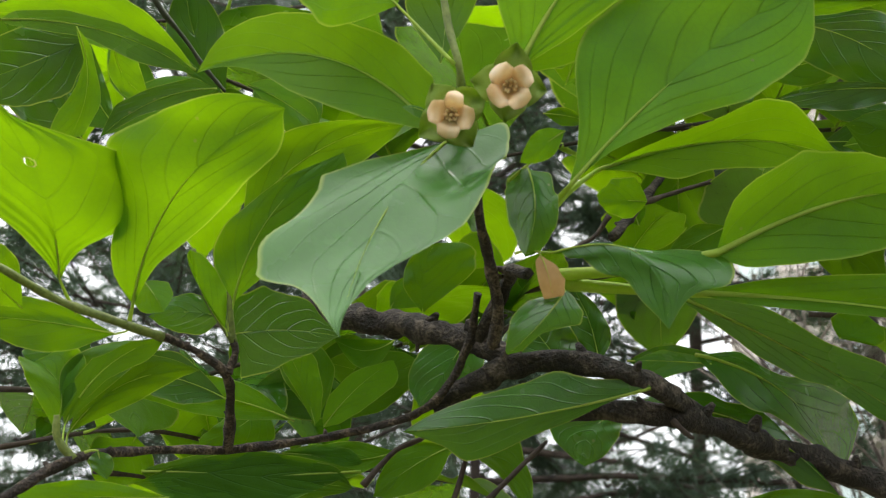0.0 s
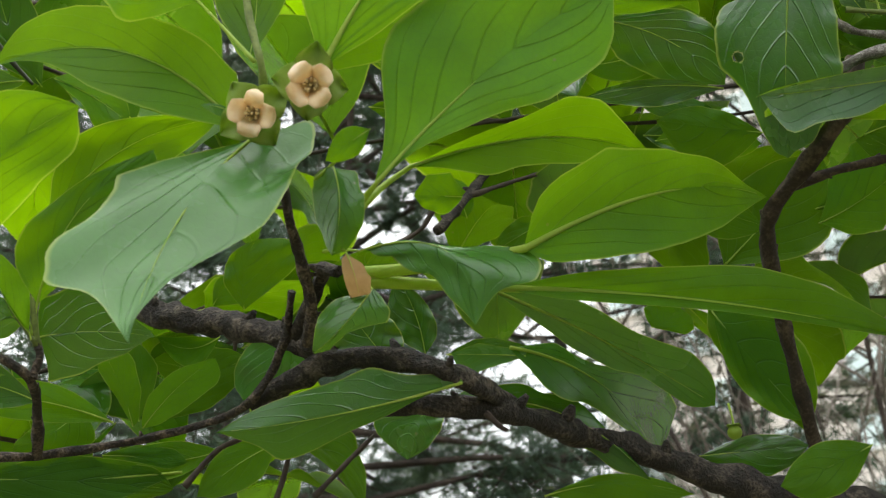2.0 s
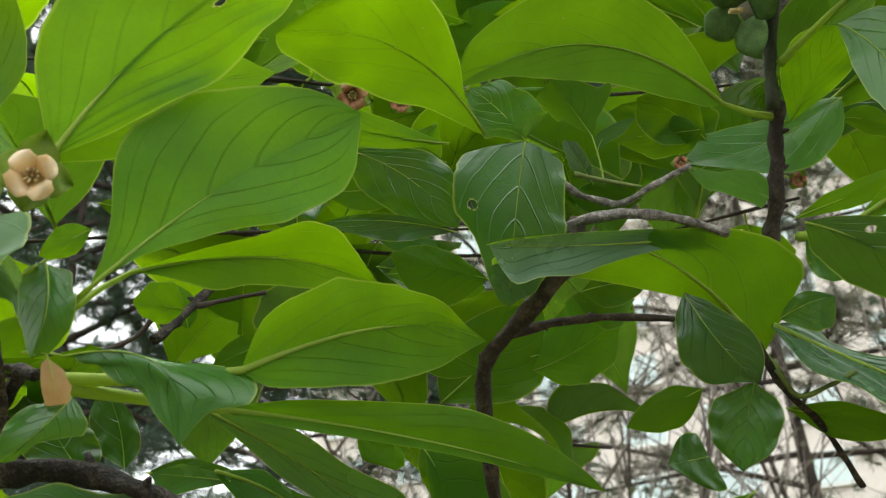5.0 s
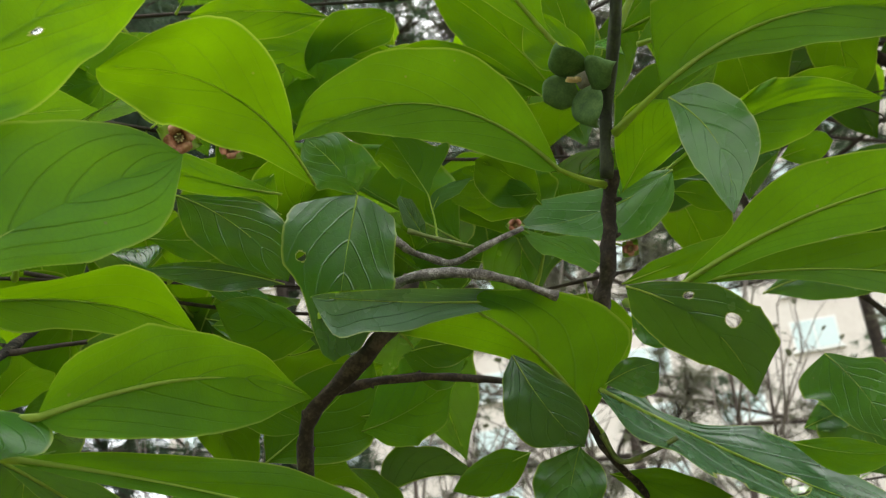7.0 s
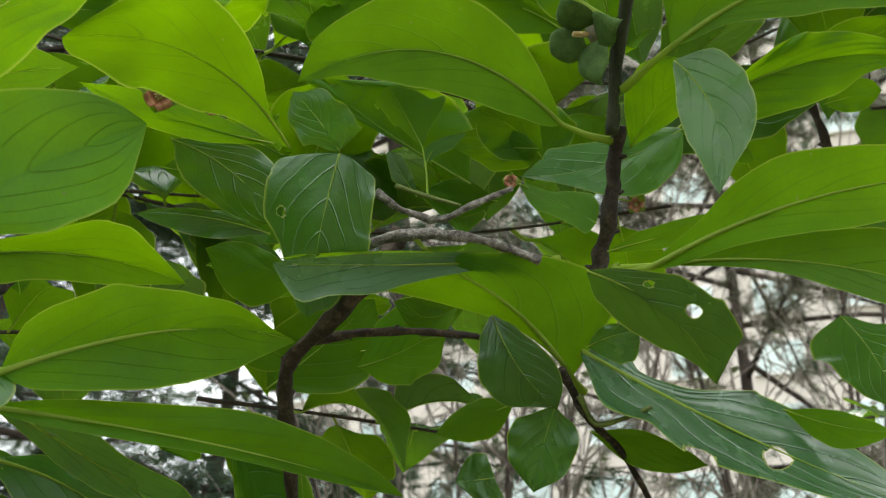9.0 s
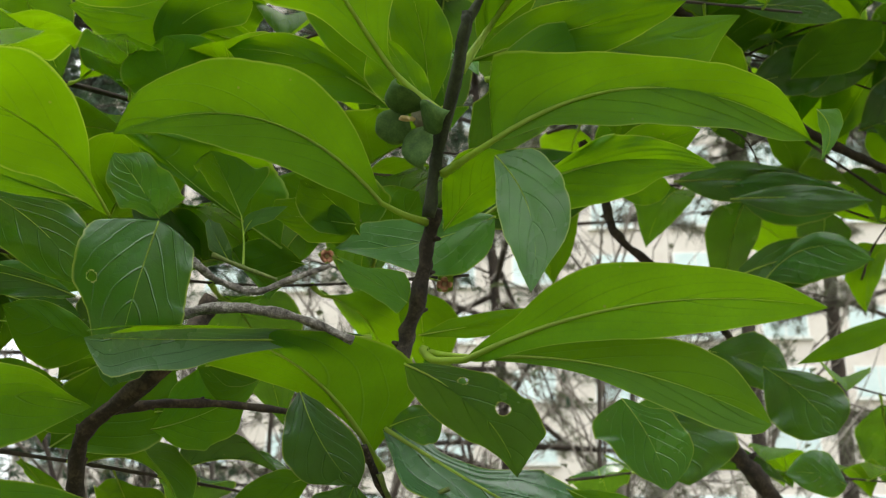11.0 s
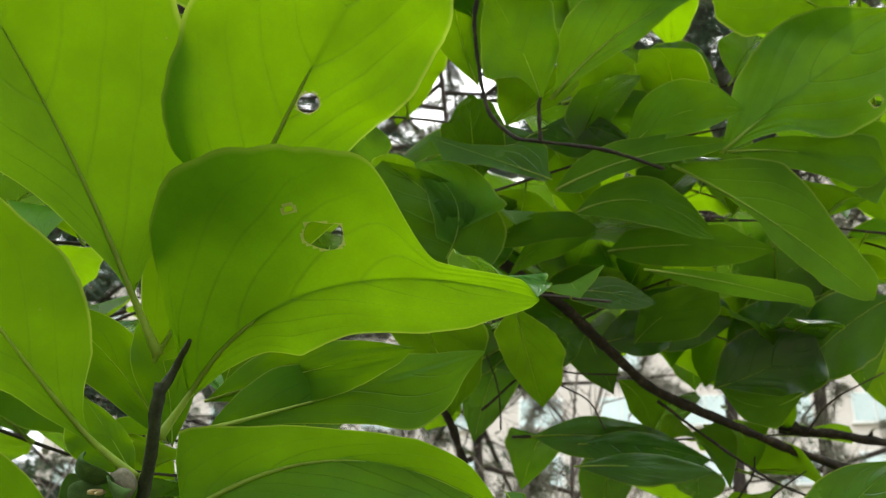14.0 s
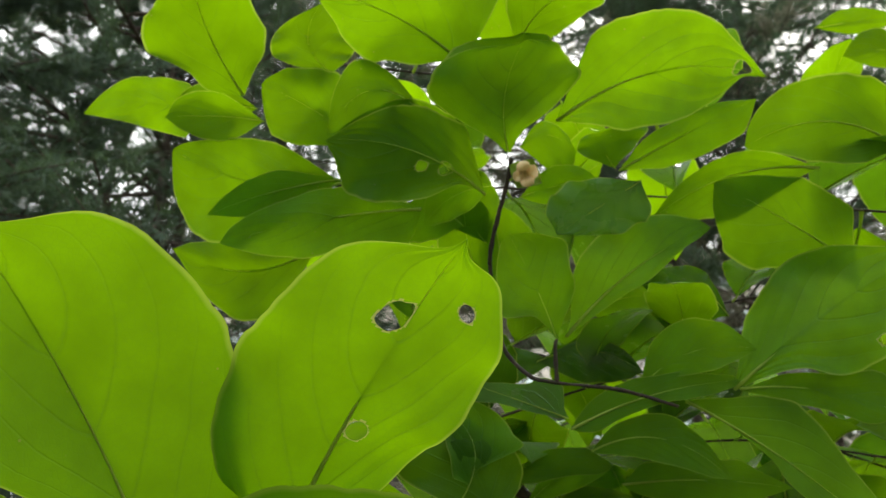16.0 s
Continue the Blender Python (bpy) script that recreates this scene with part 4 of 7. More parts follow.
leaf(shoot, 231, (-0.147, 0.433, 1.710), (-0.135, 0.433, 1.725), (-0.115, 0.435, 1.736), (-0.137, 0.431, 1.728), (-0.132, 0.435, 1.721), profile=((1.58, 1.58, 1.66, 1.22, 0.92, 0.86, 0.52, 0.30, 0.20), (0.54, 0.64, 0.70, 0.88, 1.12, 1.24, 1.00, 0.56, 0.26)))
leaf(shoot, 229, (-0.159, 0.473, 1.747), (-0.171, 0.471, 1.739), (-0.182, 0.469, 1.732), (-0.167, 0.474, 1.732), (-0.176, 0.467, 1.747), profile=((0.56, 1.04, 1.02, 1.00, 1.00, 0.92, 0.70, 0.54, 0.44), (0.34, 0.48, 0.64, 0.82, 1.02, 1.02, 0.98, 0.94, 0.92)), look_of='glossy')
leaf(shoot, 228, (-0.086, 0.582, 1.718), (-0.065, 0.585, 1.717), (-0.043, 0.587, 1.714), (-0.064, 0.584, 1.723), (-0.065, 0.586, 1.709), profile=((0.26, 0.44, 0.70, 1.00, 0.98, 0.96, 0.94, 0.62, 0.28), (0.38, 0.84, 0.92, 0.96, 1.00, 0.82, 0.56, 0.32, 0.20)))
leaf(shoot, 227, (-0.146, 0.532, 1.699), (-0.099, 0.542, 1.699), (-0.045, 0.550, 1.694), (-0.098, 0.540, 1.710), (-0.099, 0.544, 1.685), profile=((0.26, 0.50, 0.82, 0.92, 1.08, 1.04, 0.92, 0.84, 0.46), (0.48, 1.08, 1.06, 1.02, 0.96, 0.84, 0.58, 0.34, 0.20)), quilt=3.0)
leaf(shoot, 226, (-0.060, 0.543, 1.723), (-0.047, 0.541, 1.739), (-0.025, 0.537, 1.756), (-0.052, 0.539, 1.744), (-0.040, 0.543, 1.732), profile=((0.42, 0.70, 1.04, 1.02, 1.04, 0.82, 0.52, 0.30, 0.18), (0.24, 0.58, 0.78, 0.96, 1.06, 1.10, 1.10, 0.84, 0.44)))
leaf(shoot, 225, (-0.063, 0.533, 1.722), (-0.068, 0.528, 1.738), (-0.076, 0.522, 1.755), (-0.072, 0.528, 1.737), (-0.060, 0.528, 1.741), profile=((0.16, 0.38, 0.62, 0.84, 1.12, 1.38, 1.56, 1.30, 0.42), (0.38, 0.52, 0.72, 0.96, 1.06, 1.16, 1.28, 1.22, 0.76)))

# old limb
shoot = branch_thing('old_limb', (-0.041, 0.502, 1.766))
stick(shoot, 'limb', 0.0065, ((-0.067, 0.520, 1.782), (-0.041, 0.502, 1.766), (-0.022, 0.494, 1.761), (0.004, 0.477, 1.750), (0.022, 0.469, 1.741), (0.030, 0.460, 1.733)))
stick(shoot, 'limb', 0.0052, ((-0.002, 0.486, 1.718), (0.012, 0.473, 1.726), (0.029, 0.461, 1.731), (0.052, 0.449, 1.730), (0.074, 0.437, 1.722), (0.090, 0.446, 1.717), (0.111, 0.474, 1.714)))
stick(shoot, 'limb', 0.0085, ((0.277, 0.515, 1.667), (0.251, 0.515, 1.675), (0.212, 0.518, 1.687), (0.176, 0.512, 1.699), (0.146, 0.498, 1.705), (0.115, 0.474, 1.709), (0.088, 0.459, 1.710), (0.065, 0.462, 1.712), (0.044, 0.475, 1.713)), end=0.36)
stick(shoot, 'limb', 0.0030, ((0.016, 0.458, 1.743), (0.027, 0.431, 1.759), (0.028, 0.420, 1.760), (0.034, 0.410, 1.755)))
stick(shoot, 'limb', 0.0030, ((0.092, 0.547, 1.828), (0.103, 0.561, 1.844), (0.125, 0.586, 1.877), (0.136, 0.598, 1.894)))
stick(shoot, 'twig', 0.0016, ((0.090, 0.543, 1.839), (0.082, 0.549, 1.829), (0.066, 0.554, 1.821)))
stick(shoot, 'twig', 0.0016, ((0.115, 0.573, 1.860), (0.148, 0.582, 1.875), (0.171, 0.593, 1.886)))
stick(shoot, 'twig', 0.0016, ((-0.040, 0.550, 1.695), (-0.024, 0.548, 1.712), (-0.007, 0.537, 1.718), (0.004, 0.506, 1.722)))
stick(shoot, 'twig', 0.0016, ((0.004, 0.544, 1.683), (0.010, 0.540, 1.702), (0.013, 0.528, 1.713)))
stick(shoot, 'twig', 0.0016, ((0.023, 0.592, 1.694), (0.041, 0.588, 1.711), (0.056, 0.584, 1.725)))
stick(shoot, 'twig', 0.0012, ((-0.006, 0.484, 1.760), (-0.011, 0.487, 1.752), (-0.012, 0.489, 1.746)))
stick(shoot, 'twig', 0.0012, ((0.097, 0.458, 1.707), (0.103, 0.458, 1.701), (0.106, 0.458, 1.699)))
leaf(shoot, 47, (0.085, 0.437, 1.715), (0.025, 0.447, 1.704), (-0.017, 0.459, 1.702), (0.041, 0.442, 1.722), (0.016, 0.472, 1.685), profile=((0.23, 0.40, 0.62, 0.81, 0.97, 0.98, 0.71, 0.39, 0.18), (0.00, 0.04, 0.17, 0.32, 0.56, 0.60, 0.33, 0.16, 0.06)), look_of='glossy')
leaf(shoot, 48, (0.082, 0.479, 1.717), (0.132, 0.490, 1.715), (0.183, 0.512, 1.684), (0.122, 0.489, 1.728), (0.141, 0.501, 1.701), profile=((0.15, 0.42, 0.59, 0.82, 1.09, 1.33, 1.34, 0.75, 0.48), (0.11, 0.22, 0.28, 0.51, 0.98, 0.99, 0.76, 0.45, 0.22)), look_of='glossy')
leaf(shoot, 49, (0.087, 0.528, 1.726), (0.071, 0.533, 1.717), (0.069, 0.536, 1.702), (0.050, 0.534, 1.724), (0.087, 0.530, 1.719), profile=((0.08, 0.24, 0.42, 0.60, 0.86, 0.78, 0.61, 0.36, 0.19), (0.17, 0.39, 0.64, 0.85, 1.01, 1.04, 0.88, 0.68, 0.36)), look_of='glossy')
leaf(shoot, 50, (0.112, 0.467, 1.738), (0.166, 0.509, 1.728), (0.201, 0.556, 1.701), (0.181, 0.531, 1.744), (0.153, 0.495, 1.715), profile=((0.40, 0.58, 0.44, 0.60, 1.12, 1.86, 2.20, 2.20, 2.20), (0.34, 0.70, 1.10, 1.14, 0.94, 0.66, 0.40, 0.16, 0.10)), look_of='glossy')
leaf(shoot, 51, (0.104, 0.461, 1.764), (0.155, 0.475, 1.744), (0.213, 0.493, 1.715), (0.159, 0.470, 1.752), (0.150, 0.479, 1.735), profile=((0.28, 0.68, 1.12, 1.14, 1.04, 1.22, 1.48, 1.18, 0.70), (0.18, 0.40, 0.62, 0.88, 0.90, 0.56, 0.62, 0.66, 0.36)), look_of='glossy')
leaf(shoot, 52, (0.086, 0.493, 1.743), (0.103, 0.489, 1.742), (0.126, 0.484, 1.742), (0.104, 0.487, 1.749), (0.101, 0.492, 1.736), look_of='glossy')
leaf(shoot, 232, (0.119, 0.470, 1.735), (0.101, 0.473, 1.737), (0.086, 0.475, 1.738), (0.101, 0.475, 1.731), (0.102, 0.472, 1.741), profile=((0.20, 0.34, 0.56, 0.76, 1.02, 1.32, 1.58, 1.08, 0.58), (0.28, 0.54, 0.84, 0.94, 1.06, 1.20, 0.84, 0.46, 0.24)), look_of='sheen')
leaf(shoot, 53, (0.064, 0.536, 1.749), (0.050, 0.532, 1.766), (0.042, 0.530, 1.777), (0.033, 0.535, 1.761), (0.067, 0.530, 1.768), look_of='glossy')
leaf(shoot, 233, (0.092, 0.450, 1.805), (0.081, 0.451, 1.806), (0.070, 0.452, 1.807), (0.080, 0.454, 1.799), (0.081, 0.447, 1.815), profile=((0.40, 0.68, 1.04, 1.08, 0.96, 0.84, 0.70, 0.38, 0.20), (0.44, 0.78, 1.08, 1.04, 1.00, 0.98, 0.68, 0.36, 0.18)))
leaf(shoot, 54, (0.084, 0.571, 1.765), (0.078, 0.564, 1.789), (0.069, 0.559, 1.806), (0.066, 0.568, 1.780), (0.090, 0.564, 1.782), look_of='glossy')
leaf(shoot, 55, (0.232, 0.533, 1.778), (0.254, 0.533, 1.747), (0.276, 0.532, 1.707), (0.236, 0.538, 1.755), (0.274, 0.521, 1.755))
leaf(shoot, 56, (0.256, 0.433, 1.683), (0.240, 0.442, 1.676), (0.221, 0.452, 1.670), (0.237, 0.442, 1.686), (0.242, 0.443, 1.664))
leaf(shoot, 57, (0.224, 0.555, 1.702), (0.250, 0.544, 1.702), (0.275, 0.533, 1.702), (0.251, 0.542, 1.710), (0.252, 0.546, 1.688), look_of='glossy')
leaf(shoot, 58, (0.192, 0.509, 1.759), (0.199, 0.506, 1.761), (0.205, 0.502, 1.768), (0.189, 0.507, 1.769), (0.209, 0.504, 1.754))
leaf(shoot, 59, (0.145, 0.580, 1.688), (0.180, 0.571, 1.692), (0.220, 0.559, 1.683), (0.180, 0.570, 1.697), (0.184, 0.571, 1.680))

# dark shoot
dark_shoot = shoot = branch_thing('dark_shoot', (0.262, 0.414, 1.828))
stick(shoot, 'dark', 0.0046, ((0.289, 0.439, 1.872), (0.281, 0.440, 1.855), (0.262, 0.414, 1.828), (0.251, 0.440, 1.813), (0.242, 0.461, 1.800), (0.245, 0.476, 1.788), (0.259, 0.503, 1.755), (0.275, 0.528, 1.710), (0.289, 0.548, 1.687)))
stick(shoot, 'dark', 0.0024, ((0.250, 0.448, 1.808), (0.270, 0.442, 1.814), (0.298, 0.436, 1.818), (0.336, 0.436, 1.821)))
stick(shoot, 'grey', 0.0029, ((0.261, 0.410, 1.849), (0.274, 0.405, 1.854), (0.298, 0.397, 1.856), (0.320, 0.396, 1.856), (0.346, 0.394, 1.851)))
stick(shoot, 'grey', 0.0020, ((0.265, 0.415, 1.879), (0.281, 0.416, 1.873), (0.299, 0.414, 1.871), (0.310, 0.404, 1.876), (0.331, 0.395, 1.888)))
stick(shoot, 'green', 0.0014, ((0.276, 0.417, 1.886), (0.292, 0.411, 1.881), (0.307, 0.405, 1.877)))
leaf(shoot, 60, (0.239, 0.396, 1.886), (0.236, 0.404, 1.857), (0.239, 0.427, 1.813), (0.211, 0.421, 1.866), (0.257, 0.396, 1.854), profile=((0.94, 1.02, 1.02, 1.00, 0.74, 0.52, 0.38, 0.26, 0.18), (0.86, 0.92, 0.96, 1.00, 1.08, 0.90, 0.70, 0.52, 0.16)), quilt=1.2, holes=((0.42, -0.7, 0.028, 0.078),), look_of='glossy')
leaf(shoot, 61, (0.239, 0.396, 1.887), (0.227, 0.397, 1.902), (0.216, 0.404, 1.917), (0.222, 0.410, 1.897), (0.233, 0.384, 1.907), profile=((0.20, 0.42, 0.70, 1.00, 1.00, 0.96, 0.84, 0.48, 0.26), (1.14, 1.12, 1.10, 1.06, 0.98, 0.90, 0.68, 0.34, 0.14)), look_of='glossy', quilt=3.0)
leaf(shoot, 62, (0.388, 0.435, 1.807), (0.322, 0.410, 1.838), (0.213, 0.391, 1.825), (0.347, 0.395, 1.853), (0.303, 0.427, 1.833), stalk=(0.401, 0.445, 1.803), profile=((0.58, 1.40, 1.40, 1.06, 0.56, 0.20, 0.04, 0.02, 0.02), (0.06, 0.18, 0.46, 0.94, 1.56, 1.82, 1.26, 0.02, 0.28)), wave=0.4, quilt=1.0)
# 222 is the folded-over glossy margin of 62, built as a separate blade
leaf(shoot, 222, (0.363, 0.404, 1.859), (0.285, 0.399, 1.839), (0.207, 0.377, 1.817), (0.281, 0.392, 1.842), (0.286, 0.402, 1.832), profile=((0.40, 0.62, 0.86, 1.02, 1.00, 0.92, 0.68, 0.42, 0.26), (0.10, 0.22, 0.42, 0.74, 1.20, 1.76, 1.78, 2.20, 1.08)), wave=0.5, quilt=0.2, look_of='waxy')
leaf(shoot, 63, (0.290, 0.418, 1.912), (0.282, 0.419, 1.926), (0.270, 0.419, 1.943), (0.281, 0.432, 1.928), (0.294, 0.400, 1.932), stalk=(0.295, 0.420, 1.885), profile=((0.18, 0.28, 0.58, 0.92, 1.20, 1.38, 1.52, 1.66, 1.72), (0.18, 0.30, 0.58, 1.04, 0.82, 0.60, 0.42, 0.26, 0.16)))
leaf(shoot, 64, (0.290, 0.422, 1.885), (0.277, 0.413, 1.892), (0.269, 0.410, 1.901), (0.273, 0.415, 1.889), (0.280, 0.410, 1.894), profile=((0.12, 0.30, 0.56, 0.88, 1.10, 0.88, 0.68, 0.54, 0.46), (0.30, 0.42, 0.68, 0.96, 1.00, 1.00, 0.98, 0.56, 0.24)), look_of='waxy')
leaf(shoot, 65, (0.169, 0.459, 1.906), (0.204, 0.457, 1.892), (0.230, 0.461, 1.870), (0.185, 0.468, 1.884), (0.215, 0.447, 1.902), look_of='glossy')
leaf(shoot, 66, (0.221, 0.443, 1.858), (0.189, 0.452, 1.864), (0.157, 0.462, 1.863), (0.189, 0.450, 1.867), (0.190, 0.456, 1.855), look_of='glossy')
leaf(shoot, 67, (0.301, 0.530, 1.823), (0.326, 0.512, 1.834), (0.344, 0.495, 1.849), (0.316, 0.506, 1.859), (0.332, 0.516, 1.815))
leaf(shoot, 68, (0.259, 0.569, 1.813), (0.283, 0.551, 1.836), (0.308, 0.526, 1.865), (0.260, 0.555, 1.849), (0.309, 0.547, 1.818))
leaf(shoot, 69, (0.306, 0.540, 1.836), (0.337, 0.520, 1.846), (0.357, 0.500, 1.862), (0.332, 0.516, 1.861), (0.330, 0.531, 1.830))
leaf(shoot, 70, (0.301, 0.466, 1.845), (0.314, 0.457, 1.847), (0.332, 0.447, 1.846), (0.311, 0.456, 1.853), (0.316, 0.462, 1.836))
leaf(shoot, 71, (0.233, 0.531, 1.774), (0.253, 0.531, 1.744), (0.274, 0.528, 1.713), (0.261, 0.519, 1.775), (0.244, 0.536, 1.735))
leaf(shoot, 72, (0.200, 0.489, 1.853), (0.222, 0.481, 1.852), (0.250, 0.474, 1.844), (0.218, 0.477, 1.863), (0.229, 0.484, 1.840))
leaf(shoot, 73, (0.201, 0.518, 1.839), (0.231, 0.513, 1.826), (0.260, 0.507, 1.812), (0.227, 0.508, 1.840), (0.232, 0.518, 1.812))
leaf(shoot, 74, (0.354, 0.410, 1.923), (0.339, 0.430, 1.929), (0.323, 0.450, 1.935), (0.336, 0.425, 1.938), (0.343, 0.436, 1.918), profile=((0.26, 0.70, 0.88, 0.94, 1.02, 1.02, 0.88, 0.78, 0.70), (0.52, 0.86, 0.92, 0.98, 1.02, 0.74, 0.50, 0.28, 0.18)), quilt=4.0)
leaf(shoot, 75, (0.210, 0.379, 1.874), (0.158, 0.356, 1.895), (0.107, 0.351, 1.885), (0.170, 0.328, 1.908), (0.142, 0.372, 1.880), profile=((0.02, 0.07, 0.35, 0.59, 0.80, 0.92, 0.96, 0.75, 0.29), (0.17, 0.37, 0.59, 0.86, 0.97, 0.85, 0.69, 0.45, 0.22)))
leaf(shoot, 76, (0.216, 0.434, 1.903), (0.162, 0.445, 1.911), (0.120, 0.439, 1.915), (0.168, 0.439, 1.918), (0.161, 0.450, 1.904))
leaf(shoot, 77, (0.233, 0.478, 1.920), (0.209, 0.482, 1.928), (0.183, 0.488, 1.932), (0.208, 0.479, 1.933), (0.212, 0.490, 1.915))
leaf(shoot, 78, (0.244, 0.458, 1.842), (0.214, 0.466, 1.850), (0.195, 0.470, 1.855), (0.218, 0.461, 1.858), (0.220, 0.474, 1.830))
leaf(shoot, 79, (0.227, 0.475, 1.943), (0.211, 0.489, 1.931), (0.188, 0.504, 1.919), (0.230, 0.487, 1.924), (0.196, 0.494, 1.932))
leaf(shoot, 82, (0.360, 0.415, 1.920), (0.346, 0.416, 1.933), (0.324, 0.422, 1.945), (0.349, 0.407, 1.942), (0.338, 0.429, 1.923))
leaf(shoot, 83, (0.294, 0.422, 1.903), (0.297, 0.413, 1.913), (0.308, 0.403, 1.917), (0.300, 0.414, 1.909), (0.295, 0.413, 1.914), profile=((0.08, 0.34, 0.60, 0.88, 1.12, 1.20, 0.86, 0.48, 0.20), (0.86, 1.08, 1.62, 1.40, 0.82, 0.62, 0.30, 0.16, 0.20)), look_of='sheen')

# calyx shoot
calyx_shoot = shoot = branch_thing('calyx_shoot', (0.394, 0.442, 1.823))
stick(shoot, 'dark', 0.0046, ((0.394, 0.442, 1.823), (0.400, 0.435, 1.854), (0.405, 0.430, 1.878), (0.403, 0.417, 1.899), (0.399, 0.406, 1.920), (0.395, 0.393, 1.939)), end=0.86)
stick(shoot, 'olive', 0.0037, ((0.390, 0.393, 1.932), (0.384, 0.378, 1.964), (0.376, 0.355, 1.988), (0.366, 0.332, 2.012), (0.364, 0.328, 2.021)))
stick(shoot, 'olive', 0.0026, ((0.366, 0.330, 2.016), (0.369, 0.322, 2.029), (0.366, 0.301, 2.036)), end=0.45)
leaf(shoot, 84, (0.363, 0.400, 1.935), (0.292, 0.414, 1.968), (0.233, 0.464, 1.959), (0.287, 0.394, 1.992), (0.293, 0.422, 1.949), stalk=(0.395, 0.399, 1.932), profile=((0.30, 0.62, 0.84, 1.00, 0.96, 0.96, 0.88, 0.78, 0.62), (0.42, 0.70, 0.94, 1.00, 0.98, 0.78, 0.46, 0.26, 0.12)), wave=0.5)
leaf(shoot, 242, (0.347, 0.594, 1.959), (0.325, 0.595, 1.978), (0.293, 0.599, 1.991), (0.315, 0.603, 1.958), (0.330, 0.590, 1.990), profile=((0.64, 0.84, 1.04, 1.02, 0.96, 0.88, 0.58, 0.30, 0.12), (0.22, 0.58, 0.94, 0.98, 1.08, 1.22, 1.02, 0.84, 0.74)), look_of='glossy')
leaf(shoot, 85, (0.393, 0.341, 1.959), (0.451, 0.286, 1.988), (0.524, 0.237, 1.961), (0.439, 0.282, 2.001), (0.454, 0.287, 1.966), stalk=(0.389, 0.379, 1.953), profile=((2.20, 1.90, 1.42, 1.14, 0.96, 1.04, 1.20, 1.14, 0.70), (0.22, 0.34, 0.66, 0.94, 0.98, 0.88, 0.72, 0.50, 0.22)), quilt=1.6)
leaf(shoot, 86, (0.443, 0.414, 1.954), (0.484, 0.372, 1.985), (0.562, 0.329, 1.995), (0.499, 0.343, 2.003), (0.490, 0.384, 1.961), stalk=(0.415, 0.415, 1.942), holes=((0.060, -1.000, 0.041, 0.108),), profile=((1.50, 1.50, 1.32, 0.99, 0.75, 0.51, 0.33, 0.16, 0.06), (0.20, 0.47, 0.72, 0.88, 0.92, 0.80, 0.38, 0.22, 0.11)))
leaf(shoot, 241, (0.487, 0.520, 2.011), (0.530, 0.486, 2.034), (0.593, 0.440, 2.035), (0.521, 0.480, 2.058), (0.541, 0.491, 2.004), profile=((0.36, 0.96, 0.94, 0.98, 0.92, 0.82, 0.78, 0.40, 0.16), (0.28, 0.62, 0.86, 1.00, 0.98, 0.92, 0.64, 0.34, 0.14)), look_of='glossy')
leaf(shoot, 87, (0.389, 0.334, 1.946), (0.397, 0.317, 1.911), (0.396, 0.315, 1.866), (0.408, 0.300, 1.916), (0.386, 0.327, 1.905), profile=((0.84, 1.00, 1.08, 1.02, 0.98, 0.80, 0.56, 0.28, 0.12), (0.24, 0.48, 0.76, 0.94, 0.98, 0.78, 0.56, 0.32, 0.14)), look_of='sheen')
leaf(shoot, 88, (0.406, 0.400, 1.931), (0.408, 0.374, 1.948), (0.409, 0.350, 1.962), (0.393, 0.379, 1.960), (0.423, 0.363, 1.947))
leaf(shoot, 89, (0.427, 0.380, 1.939), (0.408, 0.426, 1.933), (0.360, 0.442, 1.921), (0.405, 0.425, 1.947), (0.411, 0.423, 1.913), profile=((0.30, 0.60, 0.84, 0.92, 1.06, 1.16, 1.14, 0.58, 0.24), (0.78, 1.10, 1.24, 1.18, 0.92, 0.54, 0.28, 0.12, 0.04)), look_of='sheen')
leaf(shoot, 90, (0.389, 0.409, 1.886), (0.372, 0.416, 1.896), (0.351, 0.425, 1.906), (0.379, 0.418, 1.906), (0.366, 0.413, 1.887), profile=((1.04, 1.28, 1.54, 1.16, 0.78, 0.50, 0.38, 0.32, 0.28), (1.08, 1.08, 1.04, 0.98, 1.08, 1.14, 0.90, 0.40, 0.10)))
leaf(shoot, 91, (0.368, 0.330, 1.830), (0.418, 0.263, 1.851), (0.465, 0.201, 1.843), (0.408, 0.257, 1.867), (0.423, 0.266, 1.836), stalk=(0.391, 0.395, 1.856), profile=((0.22, 0.42, 0.96, 1.10, 0.96, 0.74, 0.56, 0.38, 0.16), (0.32, 0.44, 0.60, 0.84, 1.00, 0.94, 0.72, 0.44, 0.20)))
leaf(shoot, 92, (0.376, 0.330, 1.833), (0.425, 0.283, 1.826), (0.464, 0.235, 1.798), (0.425, 0.277, 1.841), (0.422, 0.283, 1.816), stalk=(0.391, 0.395, 1.856), profile=((0.22, 0.36, 0.56, 0.80, 1.06, 1.20, 1.06, 0.70, 0.36), (0.20, 0.32, 0.46, 0.70, 1.08, 1.34, 1.36, 1.12, 0.66)))
leaf(shoot, 93, (0.377, 0.380, 1.857), (0.392, 0.350, 1.858), (0.406, 0.319, 1.858), (0.390, 0.348, 1.863), (0.395, 0.351, 1.853), profile=((0.22, 0.54, 0.96, 0.98, 1.02, 0.98, 0.88, 0.80, 0.62), (0.26, 0.48, 0.74, 0.98, 1.04, 0.92, 0.46, 0.28, 0.18)))
